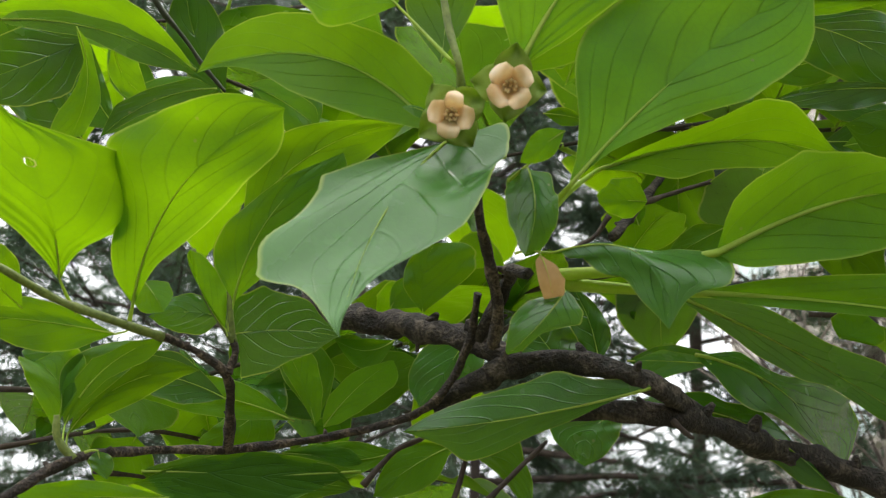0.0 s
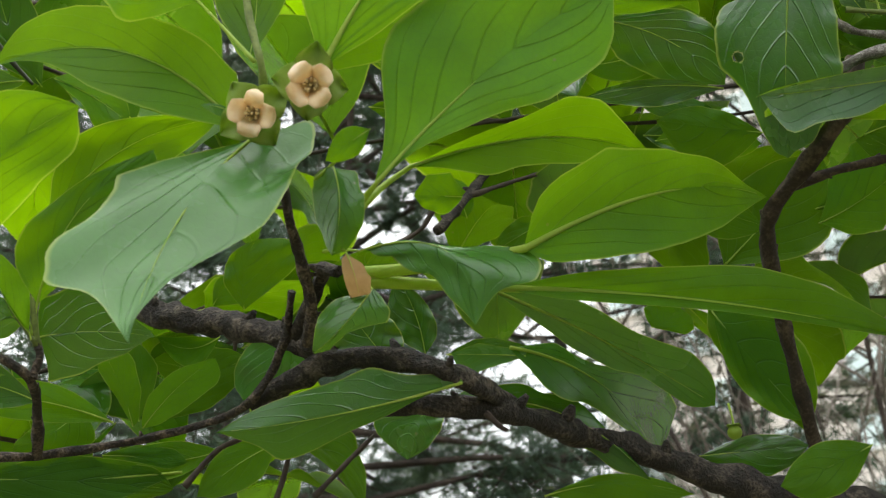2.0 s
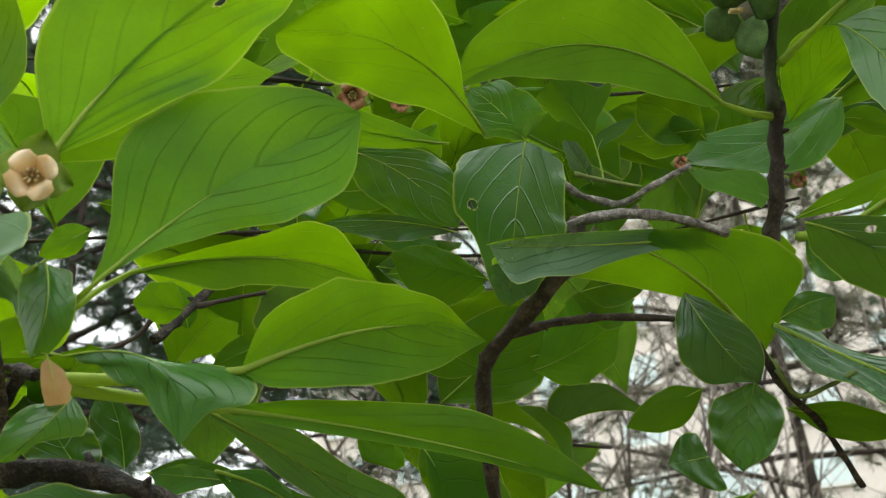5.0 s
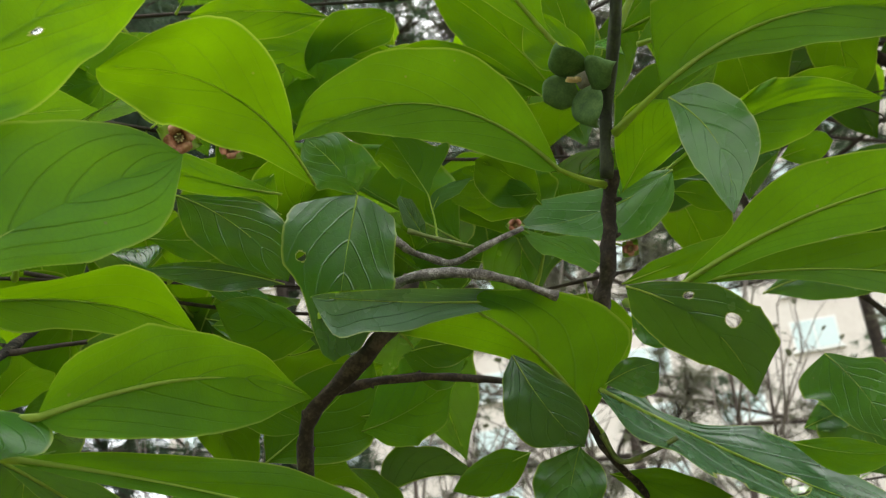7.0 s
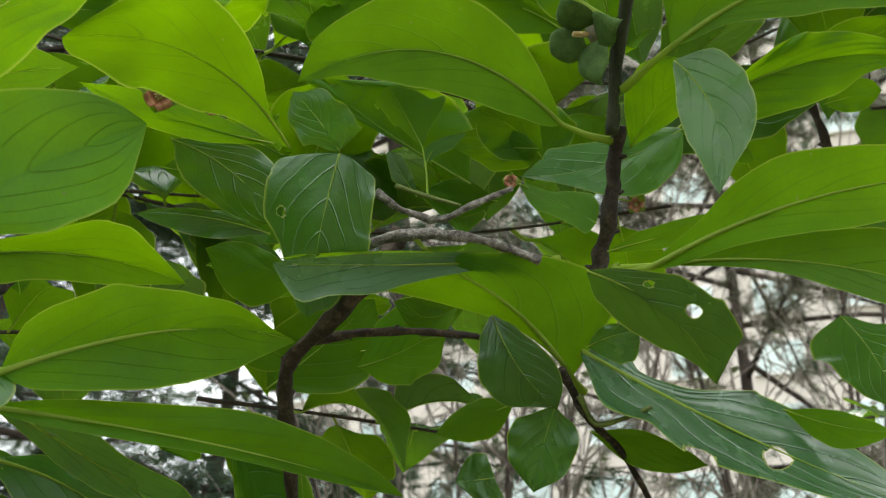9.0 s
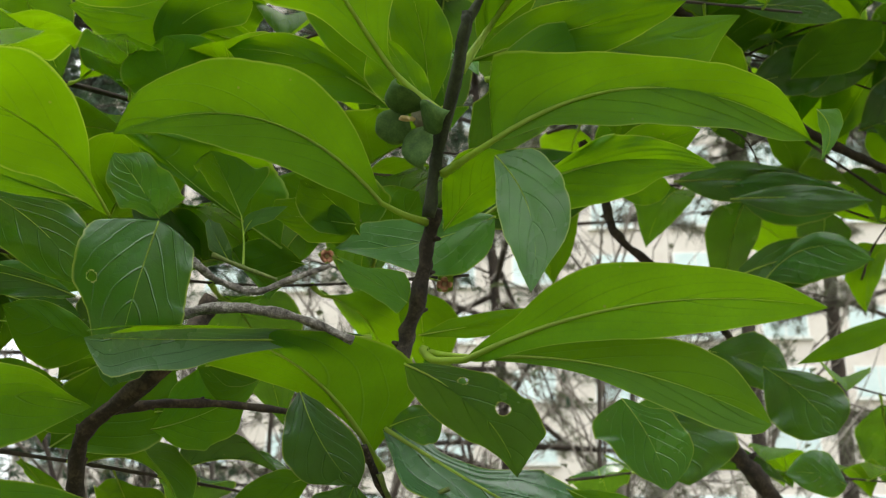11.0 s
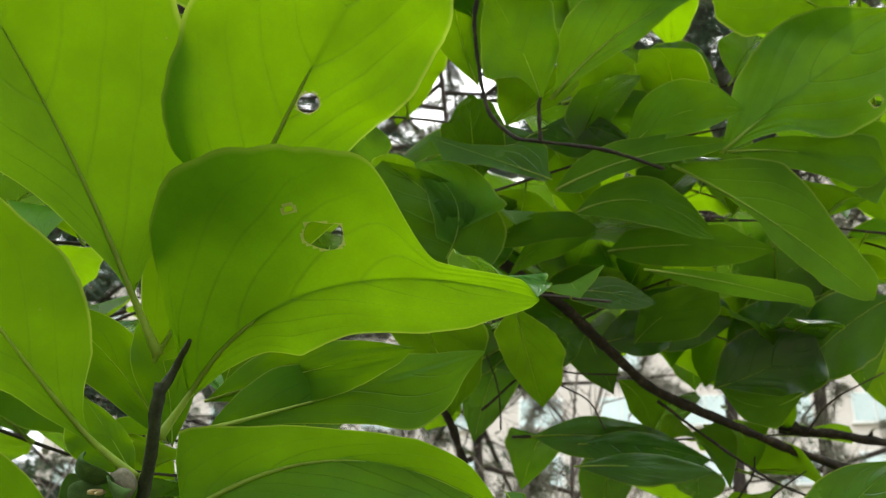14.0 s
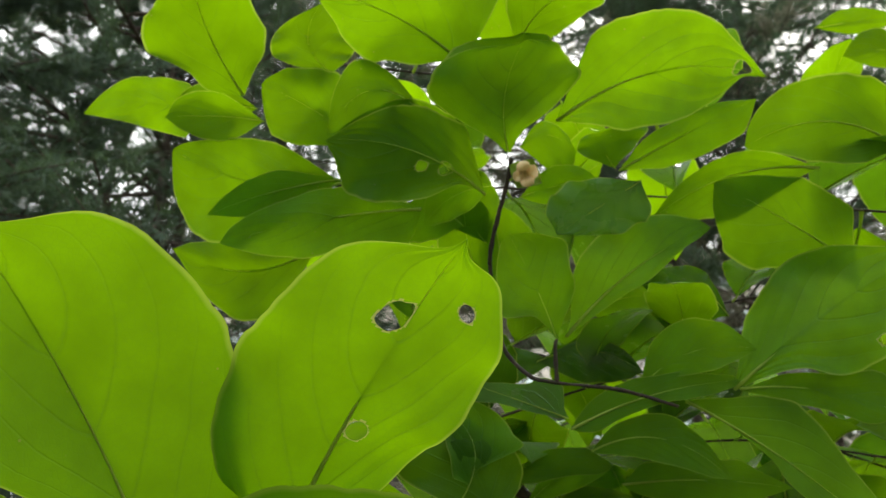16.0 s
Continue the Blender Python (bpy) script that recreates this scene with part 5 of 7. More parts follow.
leaf(shoot, 94, (0.348, 0.370, 1.997), (0.279, 0.350, 2.040), (0.201, 0.311, 2.095), (0.316, 0.326, 2.063), (0.253, 0.373, 2.004), stalk=(0.374, 0.365, 1.981), profile=((0.08, 0.28, 0.65, 0.88, 0.96, 0.80, 0.63, 0.44, 0.19), (0.10, 0.21, 0.34, 0.77, 0.94, 0.82, 0.59, 0.41, 0.16)))
leaf(shoot, 95, (0.385, 0.337, 2.023), (0.397, 0.259, 2.052), (0.488, 0.168, 2.047), (0.336, 0.209, 2.094), (0.415, 0.269, 2.031), stalk=(0.376, 0.348, 1.999), profile=((1.06, 1.12, 1.08, 0.98, 0.88, 0.74, 0.12, 0.10, 0.10), (0.22, 0.36, 0.58, 1.00, 0.94, 1.04, 0.90, 0.54, 0.28)), wave=0.5, holes=((0.55, -0.37, 0.051, 0.105), (0.47, -0.58, 0.022, 0.022),))
# added cover leaf behind 95, shading its upper left and backing its hole
leaf(shoot, 395, (0.367, 0.351, 2.042), (0.382, 0.292, 2.089), (0.419, 0.224, 2.115), (0.335, 0.278, 2.109), (0.401, 0.292, 2.075), profile=((0.26, 0.54, 0.82, 0.98, 1.00, 0.90, 0.78, 0.60, 0.44), (0.40, 0.86, 1.02, 1.06, 0.92, 0.80, 0.62, 0.42, 0.30)))
leaf(shoot, 96, (0.333, 0.305, 2.053), (0.267, 0.275, 2.116), (0.168, 0.224, 2.175), (0.235, 0.284, 2.083), (0.311, 0.216, 2.150), stalk=(0.355, 0.312, 2.028), profile=((0.08, 0.24, 0.50, 0.92, 1.20, 1.12, 0.94, 0.50, 0.22), (0.24, 0.66, 0.78, 0.98, 1.00, 0.92, 0.76, 0.52, 0.20)))
leaf(shoot, 97, (0.363, 0.252, 2.090), (0.361, 0.184, 2.146), (0.358, 0.103, 2.187), (0.291, 0.203, 2.158), (0.413, 0.162, 2.135), stalk=(0.366, 0.291, 2.068), holes=((0.730, -0.150, 0.046, 0.142), (0.790, 0.550, 0.023, 0.099), (0.350, 0.150, 0.032, 0.127),), profile=((0.57, 0.72, 0.84, 0.88, 0.87, 0.80, 0.66, 0.37, 0.08), (0.18, 0.44, 0.68, 0.80, 0.91, 0.87, 0.69, 0.40, 0.09)))
# 98 is the pale curled fold at the tip of 85, a piece apart
leaf(shoot, 98, (0.513, 0.225, 1.970), (0.517, 0.222, 1.962), (0.519, 0.230, 1.944), (0.519, 0.215, 1.966), (0.517, 0.227, 1.961), look_of='sheen')
leaf(shoot, 99, (0.416, 0.376, 2.023), (0.482, 0.346, 2.053), (0.556, 0.296, 2.087), (0.471, 0.342, 2.072), (0.492, 0.349, 2.037), profile=((0.42, 0.82, 1.14, 1.04, 0.92, 0.68, 0.38, 0.22, 0.10), (0.12, 0.28, 0.50, 0.86, 1.24, 1.74, 1.46, 0.62, 0.22)))
leaf(shoot, 101, (0.376, 0.374, 1.984), (0.359, 0.374, 2.003), (0.340, 0.374, 2.021), (0.343, 0.385, 1.992), (0.368, 0.370, 2.004))

# low shoot
shoot = branch_thing('low_shoot', (0.375, 0.423, 1.807))
stick(shoot, 'bark', 0.0023, ((0.375, 0.423, 1.807), (0.384, 0.428, 1.798), (0.395, 0.431, 1.785), (0.422, 0.441, 1.772), (0.451, 0.452, 1.744)))
stick(shoot, 'green', 0.0016, ((0.387, 0.426, 1.795), (0.396, 0.425, 1.781), (0.404, 0.411, 1.782), (0.414, 0.400, 1.787)))
leaf(shoot, 102, (0.332, 0.418, 1.827), (0.345, 0.415, 1.802), (0.372, 0.422, 1.785), (0.363, 0.402, 1.814), (0.329, 0.428, 1.797), profile=((0.13, 0.32, 0.45, 0.57, 0.64, 0.61, 0.49, 0.29, 0.12), (0.19, 0.47, 0.66, 0.86, 1.02, 1.03, 0.95, 0.54, 0.23)), quilt=2.0, look_of='glossy')
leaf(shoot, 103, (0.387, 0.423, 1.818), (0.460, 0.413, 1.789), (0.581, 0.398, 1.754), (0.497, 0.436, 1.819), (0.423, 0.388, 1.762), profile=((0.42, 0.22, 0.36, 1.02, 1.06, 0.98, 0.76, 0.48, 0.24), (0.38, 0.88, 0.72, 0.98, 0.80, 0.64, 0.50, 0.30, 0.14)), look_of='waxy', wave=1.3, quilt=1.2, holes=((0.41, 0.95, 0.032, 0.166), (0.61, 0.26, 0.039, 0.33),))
leaf(shoot, 104, (0.386, 0.416, 1.818), (0.395, 0.399, 1.822), (0.403, 0.392, 1.823), (0.390, 0.401, 1.827), (0.401, 0.401, 1.808), look_of='glossy')
# 105 wears the darker glossy colour in place of the shade on it
leaf(shoot, 105, (0.329, 0.322, 1.818), (0.367, 0.315, 1.801), (0.399, 0.329, 1.780), (0.372, 0.300, 1.811), (0.369, 0.335, 1.796), profile=((0.22, 0.42, 0.72, 0.90, 1.02, 1.16, 1.10, 1.02, 0.66), (0.40, 0.80, 1.04, 1.16, 0.92, 0.64, 0.36, 0.20, 0.10)), look_of='glossy', holes=((0.55, -0.46, 0.043, 0.16), (0.27, -0.46, 0.022, 0.14),))
leaf(shoot, 106, (0.382, 0.379, 1.852), (0.391, 0.380, 1.838), (0.401, 0.377, 1.826), (0.401, 0.371, 1.836), (0.387, 0.386, 1.831), look_of='glossy')
leaf(shoot, 107, (0.376, 0.431, 1.789), (0.374, 0.440, 1.771), (0.373, 0.449, 1.747), (0.358, 0.448, 1.778), (0.388, 0.429, 1.769), quilt=3.5, look_of='glossy')
leaf(shoot, 108, (0.372, 0.469, 1.798), (0.357, 0.481, 1.791), (0.338, 0.497, 1.782), (0.354, 0.480, 1.800), (0.363, 0.482, 1.780))
leaf(shoot, 109, (0.407, 0.449, 1.783), (0.430, 0.433, 1.774), (0.456, 0.412, 1.764), (0.430, 0.430, 1.782), (0.431, 0.436, 1.763))
leaf(shoot, 110, (0.517, 0.422, 1.804), (0.538, 0.402, 1.793), (0.557, 0.381, 1.788), (0.538, 0.400, 1.801), (0.539, 0.407, 1.782))
leaf(shoot, 234, (0.579, 0.434, 1.873), (0.596, 0.426, 1.846), (0.608, 0.424, 1.816), (0.608, 0.410, 1.856), (0.584, 0.443, 1.836), profile=((0.18, 0.38, 0.68, 0.94, 1.02, 1.10, 1.14, 0.76, 0.32), (0.60, 1.18, 1.32, 1.06, 0.98, 0.84, 0.58, 0.32, 0.18)), look_of='glossy')
leaf(shoot, 111, (0.361, 0.426, 1.731), (0.327, 0.454, 1.713), (0.290, 0.477, 1.706), (0.332, 0.448, 1.725), (0.337, 0.451, 1.699))
leaf(shoot, 112, (0.343, 0.434, 1.749), (0.336, 0.439, 1.748), (0.327, 0.446, 1.747), (0.336, 0.435, 1.761), (0.349, 0.434, 1.733), look_of='glossy')
leaf(shoot, 113, (0.341, 0.475, 1.855), (0.318, 0.468, 1.839), (0.300, 0.474, 1.846), (0.321, 0.462, 1.851), (0.318, 0.471, 1.827))

# upper back
shoot = leaf_cluster('upper_back', (0.399, 0.451, 2.032))
leaf(shoot, 115, (0.399, 0.451, 2.032), (0.345, 0.467, 2.054), (0.301, 0.488, 2.054), (0.334, 0.464, 2.066), (0.339, 0.482, 2.036))
leaf(shoot, 116, (0.314, 0.524, 2.030), (0.281, 0.526, 2.047), (0.271, 0.517, 2.066), (0.258, 0.540, 2.037), (0.306, 0.506, 2.062))
leaf(shoot, 117, (0.350, 0.486, 1.933), (0.279, 0.498, 1.971), (0.259, 0.497, 1.986), (0.259, 0.502, 1.977), (0.335, 0.472, 1.975))
leaf(shoot, 118, (0.392, 0.483, 1.942), (0.379, 0.478, 1.965), (0.354, 0.481, 1.985), (0.346, 0.498, 1.962), (0.406, 0.457, 1.973))
leaf(shoot, 119, (0.410, 0.492, 1.952), (0.424, 0.476, 1.966), (0.430, 0.460, 1.986), (0.401, 0.482, 1.981), (0.436, 0.474, 1.953))
leaf(shoot, 120, (0.382, 0.514, 1.940), (0.359, 0.525, 1.944), (0.340, 0.533, 1.946), (0.360, 0.520, 1.953), (0.362, 0.529, 1.931))
leaf(shoot, 121, (0.347, 0.504, 2.076), (0.277, 0.527, 2.084), (0.218, 0.547, 2.082), (0.270, 0.517, 2.102), (0.278, 0.542, 2.062), holes=((0.460, 0.175, 0.023, 0.127),))
leaf(shoot, 122, (0.420, 0.438, 2.030), (0.403, 0.422, 2.066), (0.380, 0.410, 2.099), (0.383, 0.432, 2.071), (0.415, 0.409, 2.072))
leaf(shoot, 123, (0.419, 0.396, 2.047), (0.453, 0.356, 2.060), (0.501, 0.293, 2.071), (0.439, 0.356, 2.073), (0.473, 0.348, 2.048))
leaf(shoot, 124, (0.433, 0.402, 2.064), (0.432, 0.385, 2.084), (0.437, 0.359, 2.105), (0.422, 0.390, 2.086), (0.448, 0.371, 2.083))
leaf(shoot, 125, (0.263, 0.479, 2.072), (0.220, 0.494, 2.073), (0.183, 0.510, 2.068), (0.217, 0.486, 2.083), (0.228, 0.503, 2.060))
leaf(shoot, 126, (0.275, 0.535, 2.067), (0.287, 0.512, 2.086), (0.314, 0.487, 2.098), (0.273, 0.508, 2.097), (0.296, 0.515, 2.078), profile=((0.64, 0.80, 0.94, 1.00, 1.02, 0.82, 0.62, 0.48, 0.30), (0.22, 0.48, 0.76, 0.96, 1.08, 1.28, 1.36, 1.00, 0.52)))
leaf(shoot, 127, (0.145, 0.540, 2.028), (0.112, 0.550, 2.022), (0.084, 0.552, 2.023), (0.110, 0.540, 2.035), (0.127, 0.556, 2.011))
leaf(shoot, 128, (0.427, 0.465, 2.042), (0.384, 0.460, 2.081), (0.329, 0.463, 2.112), (0.387, 0.441, 2.096), (0.364, 0.477, 2.078))
leaf(shoot, 129, (0.535, 0.406, 2.010), (0.549, 0.376, 2.021), (0.566, 0.342, 2.029), (0.540, 0.373, 2.035), (0.558, 0.379, 2.008))
leaf(shoot, 130, (0.484, 0.441, 1.975), (0.498, 0.431, 1.970), (0.513, 0.424, 1.959), (0.496, 0.426, 1.977), (0.500, 0.435, 1.962))
leaf(shoot, 131, (0.582, 0.431, 2.021), (0.591, 0.418, 2.022), (0.603, 0.401, 2.022), (0.588, 0.412, 2.032), (0.596, 0.420, 2.013))
stick(shoot, 'olive', 0.0015, ((-0.143, 0.438, 1.918), (-0.138, 0.447, 1.908), (-0.128, 0.457, 1.898), (-0.118, 0.467, 1.886), (-0.108, 0.475, 1.876)))
leaf(shoot, 132, (-0.192, 0.522, 1.873), (-0.214, 0.500, 1.898), (-0.235, 0.476, 1.920), (-0.213, 0.485, 1.922), (-0.218, 0.512, 1.873), look_of='glossy')
leaf(shoot, 240, (-0.163, 0.466, 1.904), (-0.161, 0.477, 1.888), (-0.149, 0.486, 1.879), (-0.153, 0.477, 1.893), (-0.166, 0.477, 1.885), profile=((0.22, 0.52, 0.84, 1.08, 1.00, 0.82, 0.58, 0.34, 0.16), (0.32, 0.38, 0.58, 0.96, 1.04, 1.08, 1.26, 1.20, 0.80)))
leaf(shoot, 239, (-0.090, 0.441, 1.860), (-0.075, 0.447, 1.855), (-0.059, 0.455, 1.845), (-0.071, 0.445, 1.860), (-0.078, 0.449, 1.850), profile=((0.44, 0.88, 1.04, 1.00, 0.98, 1.02, 1.06, 0.78, 0.42), (0.18, 0.38, 0.62, 0.84, 1.28, 1.78, 1.70, 1.08, 0.70)), look_of='glossy')
leaf(shoot, 238, (-0.202, 0.425, 1.885), (-0.163, 0.439, 1.889), (-0.119, 0.460, 1.877), (-0.161, 0.436, 1.893), (-0.165, 0.441, 1.884), profile=((0.72, 0.88, 1.12, 1.00, 1.06, 0.76, 0.70, 0.44, 0.20), (0.58, 0.78, 0.92, 0.88, 1.26, 1.50, 1.18, 0.64, 0.28)), look_of='glossy')
leaf(shoot, 237, (-0.114, 0.482, 1.882), (-0.142, 0.479, 1.874), (-0.169, 0.481, 1.854), (-0.140, 0.482, 1.870), (-0.144, 0.476, 1.879), profile=((0.52, 0.82, 1.12, 1.08, 0.86, 0.60, 0.50, 0.30, 0.16), (0.36, 1.00, 0.92, 0.96, 1.10, 1.12, 1.28, 0.68, 0.30)), look_of='glossy')
leaf(shoot, 236, (-0.165, 0.420, 1.878), (-0.162, 0.435, 1.856), (-0.171, 0.444, 1.833), (-0.157, 0.436, 1.857), (-0.166, 0.433, 1.856), profile=((0.20, 0.56, 0.62, 0.80, 1.12, 1.38, 1.22, 1.20, 1.22), (0.22, 0.32, 0.26, 0.68, 1.14, 1.66, 2.12, 2.20, 1.90)))
leaf(shoot, 235, (-0.171, 0.448, 1.889), (-0.193, 0.447, 1.876), (-0.221, 0.443, 1.861), (-0.188, 0.458, 1.861), (-0.198, 0.437, 1.889), profile=((0.50, 0.72, 1.02, 1.00, 0.96, 0.88, 0.70, 0.56, 0.48), (0.30, 0.52, 0.82, 0.98, 1.00, 0.96, 0.84, 0.76, 0.56)), look_of='glossy')
leaf(shoot, 133, (-0.126, 0.484, 1.894), (-0.169, 0.463, 1.905), (-0.222, 0.443, 1.901), (-0.163, 0.455, 1.920), (-0.177, 0.465, 1.898))
leaf(shoot, 134, (-0.186, 0.558, 1.899), (-0.200, 0.542, 1.920), (-0.201, 0.526, 1.943), (-0.221, 0.542, 1.905), (-0.191, 0.546, 1.918), look_of='glossy')
leaf(shoot, 135, (-0.173, 0.575, 1.920), (-0.184, 0.560, 1.938), (-0.193, 0.546, 1.956), (-0.194, 0.561, 1.931), (-0.172, 0.563, 1.940), look_of='glossy')
leaf(shoot, 136, (-0.131, 0.578, 1.933), (-0.146, 0.560, 1.957), (-0.151, 0.537, 1.989), (-0.162, 0.559, 1.952), (-0.130, 0.559, 1.965), look_of='glossy')
leaf(shoot, 137, (-0.177, 0.506, 1.868), (-0.155, 0.504, 1.887), (-0.127, 0.504, 1.900), (-0.158, 0.499, 1.894), (-0.147, 0.510, 1.880), look_of='glossy')
leaf(shoot, 138, (-0.068, 0.525, 1.882), (-0.083, 0.516, 1.894), (-0.098, 0.508, 1.903), (-0.095, 0.518, 1.888), (-0.068, 0.517, 1.898), look_of='glossy')
leaf(shoot, 139, (0.077, 0.505, 1.915), (0.059, 0.500, 1.926), (0.035, 0.502, 1.927), (0.065, 0.490, 1.940), (0.054, 0.510, 1.911))
leaf(shoot, 140, (0.066, 0.514, 1.903), (0.077, 0.498, 1.925), (0.094, 0.480, 1.948), (0.053, 0.497, 1.931), (0.083, 0.503, 1.917))
leaf(shoot, 141, (0.197, 0.511, 1.891), (0.213, 0.507, 1.886), (0.239, 0.500, 1.878), (0.213, 0.504, 1.892), (0.213, 0.511, 1.879), look_of='glossy')
leaf(shoot, 142, (0.177, 0.544, 1.929), (0.206, 0.534, 1.929), (0.241, 0.515, 1.936), (0.207, 0.521, 1.947), (0.209, 0.539, 1.918))
leaf(shoot, 143, (0.216, 0.553, 1.889), (0.233, 0.547, 1.886), (0.255, 0.539, 1.882), (0.233, 0.542, 1.896), (0.233, 0.551, 1.878), look_of='glossy')
leaf(shoot, 144, (0.116, 0.597, 1.856), (0.109, 0.591, 1.872), (0.103, 0.588, 1.881), (0.093, 0.595, 1.870), (0.119, 0.591, 1.870))
leaf(shoot, 145, (0.056, 0.540, 1.900), (0.068, 0.539, 1.898), (0.081, 0.540, 1.895), (0.068, 0.537, 1.902), (0.068, 0.542, 1.893))
leaf(shoot, 146, (0.161, 0.569, 1.844), (0.149, 0.574, 1.839), (0.128, 0.584, 1.829), (0.143, 0.573, 1.846), (0.153, 0.577, 1.830))

# far shoot
far_shoot = shoot = branch_thing('far_shoot', (0.761, 0.540, 2.338))
stick(shoot, 'dark', 0.0055, ((0.761, 0.540, 2.338), (0.834, 0.528, 2.307), (0.898, 0.521, 2.269), (0.948, 0.515, 2.243), (1.033, 0.492, 2.221), (1.111, 0.467, 2.202), (1.189, 0.433, 2.185), (1.244, 0.393, 2.159)))
stick(shoot, 'dark', 0.0021, ((0.590, 0.333, 2.526), (0.597, 0.348, 2.507), (0.603, 0.368, 2.484), (0.610, 0.386, 2.460), (0.625, 0.401, 2.432), (0.644, 0.408, 2.386), (0.662, 0.397, 2.360), (0.676, 0.377, 2.349), (0.730, 0.353, 2.351), (0.787, 0.340, 2.350)))
stick(shoot, 'dark', 0.0020, ((0.676, 0.377, 2.349), (0.666, 0.367, 2.373), (0.664, 0.362, 2.381)))
stick(shoot, 'dark', 0.0105, ((0.977, 0.758, 2.011), (1.009, 0.733, 1.983), (1.034, 0.711, 1.961), (1.058, 0.693, 1.925), (1.084, 0.672, 1.878), (1.119, 0.640, 1.805)))
stick(shoot, 'dark', 0.0012, ((0.813, 0.627, 2.219), (0.841, 0.581, 2.256), (0.875, 0.551, 2.252), (0.905, 0.521, 2.249)))
stick(shoot, 'dark', 0.0010, ((0.828, 0.566, 2.250), (0.853, 0.553, 2.234), (0.878, 0.539, 2.219), (0.896, 0.536, 2.193)))
stick(shoot, 'dark', 0.0016, ((0.958, 0.522, 2.236), (0.995, 0.498, 2.202), (1.030, 0.474, 2.171), (1.053, 0.454, 2.151), (1.077, 0.428, 2.135)))
stick(shoot, 'dark', 0.0060, ((1.152, 0.521, 2.258), (1.171, 0.499, 2.251), (1.192, 0.471, 2.244), (1.226, 0.426, 2.228)))
stick(shoot, 'dark', 0.0012, ((1.064, 0.545, 2.116), (1.065, 0.527, 2.148), (1.071, 0.503, 2.177), (1.069, 0.495, 2.196)))
stick(shoot, 'dark', 0.0012, ((1.081, 0.518, 2.126), (1.087, 0.493, 2.157), (1.102, 0.459, 2.179)))
stick(shoot, 'dark', 0.0010, ((1.055, 0.422, 2.195), (1.062, 0.390, 2.223), (1.081, 0.342, 2.242)))
stick(shoot, 'dark', 0.0010, ((0.833, 0.620, 2.201), (0.820, 0.609, 2.238), (0.802, 0.606, 2.269)))
stick(shoot, 'dark', 0.0050, ((0.807, 0.695, 2.257), (0.836, 0.698, 2.213), (0.860, 0.703, 2.168), (0.890, 0.690, 2.139), (0.950, 0.675, 2.104), (1.024, 0.664, 2.046)))
leaf(shoot, 147, (0.395, 0.487, 2.600), (0.339, 0.457, 2.620), (0.289, 0.408, 2.635), (0.289, 0.484, 2.608), (0.387, 0.432, 2.625), profile=((0.50, 0.62, 1.01, 1.06, 0.91, 0.70, 0.46, 0.23, 0.09), (0.14, 0.34, 0.60, 0.86, 0.98, 0.93, 0.80, 0.60, 0.26)))
leaf(shoot, 148, (0.379, 0.552, 2.613), (0.328, 0.569, 2.613), (0.286, 0.598, 2.593), (0.317, 0.555, 2.631), (0.354, 0.579, 2.593), profile=((1.08, 1.05, 1.04, 0.96, 0.95, 0.80, 0.60, 0.33, 0.13), (0.25, 0.62, 1.01, 0.97, 0.83, 0.61, 0.41, 0.22, 0.09)))
leaf(shoot, 149, (0.424, 0.497, 2.592), (0.383, 0.517, 2.589), (0.344, 0.539, 2.580), (0.368, 0.506, 2.605), (0.397, 0.527, 2.573))
# smaller copy of 149, hidden above it to keep light off
leaf(shoot, 449, (0.424, 0.517, 2.624), (0.389, 0.534, 2.621), (0.355, 0.553, 2.613), (0.376, 0.525, 2.635), (0.401, 0.543, 2.607))
leaf(shoot, 150, (0.499, 0.460, 2.591), (0.453, 0.468, 2.607), (0.407, 0.479, 2.616), (0.443, 0.443, 2.634), (0.453, 0.497, 2.578), profile=((0.23, 0.57, 1.18, 1.07, 0.95, 0.76, 0.61, 0.37, 0.20), (0.20, 0.48, 0.68, 0.86, 0.95, 0.97, 0.73, 0.43, 0.19)))
leaf(shoot, 151, (0.472, 0.462, 2.660), (0.439, 0.458, 2.678), (0.433, 0.428, 2.705), (0.412, 0.482, 2.668), (0.478, 0.433, 2.681))
leaf(shoot, 152, (0.550, 0.353, 2.637), (0.483, 0.353, 2.646), (0.389, 0.367, 2.636), (0.486, 0.307, 2.677), (0.483, 0.386, 2.620), profile=((1.20, 1.31, 1.23, 1.11, 1.00, 0.93, 0.57, 0.28, 0.11), (0.12, 0.38, 0.70, 0.93, 1.13, 0.93, 0.61, 0.31, 0.13)))
leaf(shoot, 153, (0.582, 0.313, 2.647), (0.574, 0.267, 2.655), (0.596, 0.197, 2.642), (0.540, 0.283, 2.664), (0.605, 0.257, 2.641), profile=((0.15, 0.39, 0.69, 0.90, 0.93, 0.89, 0.93, 0.75, 0.48), (0.24, 0.57, 0.79, 0.83, 0.83, 0.78, 0.58, 0.31, 0.13)))
leaf(shoot, 154, (0.586, 0.332, 2.530), (0.555, 0.299, 2.563), (0.543, 0.259, 2.585), (0.499, 0.340, 2.566), (0.600, 0.246, 2.570), profile=((0.10, 0.28, 0.66, 0.93, 0.99, 0.95, 0.79, 0.52, 0.07), (0.10, 0.23, 0.56, 0.83, 0.97, 0.76, 0.61, 0.47, 0.21)))
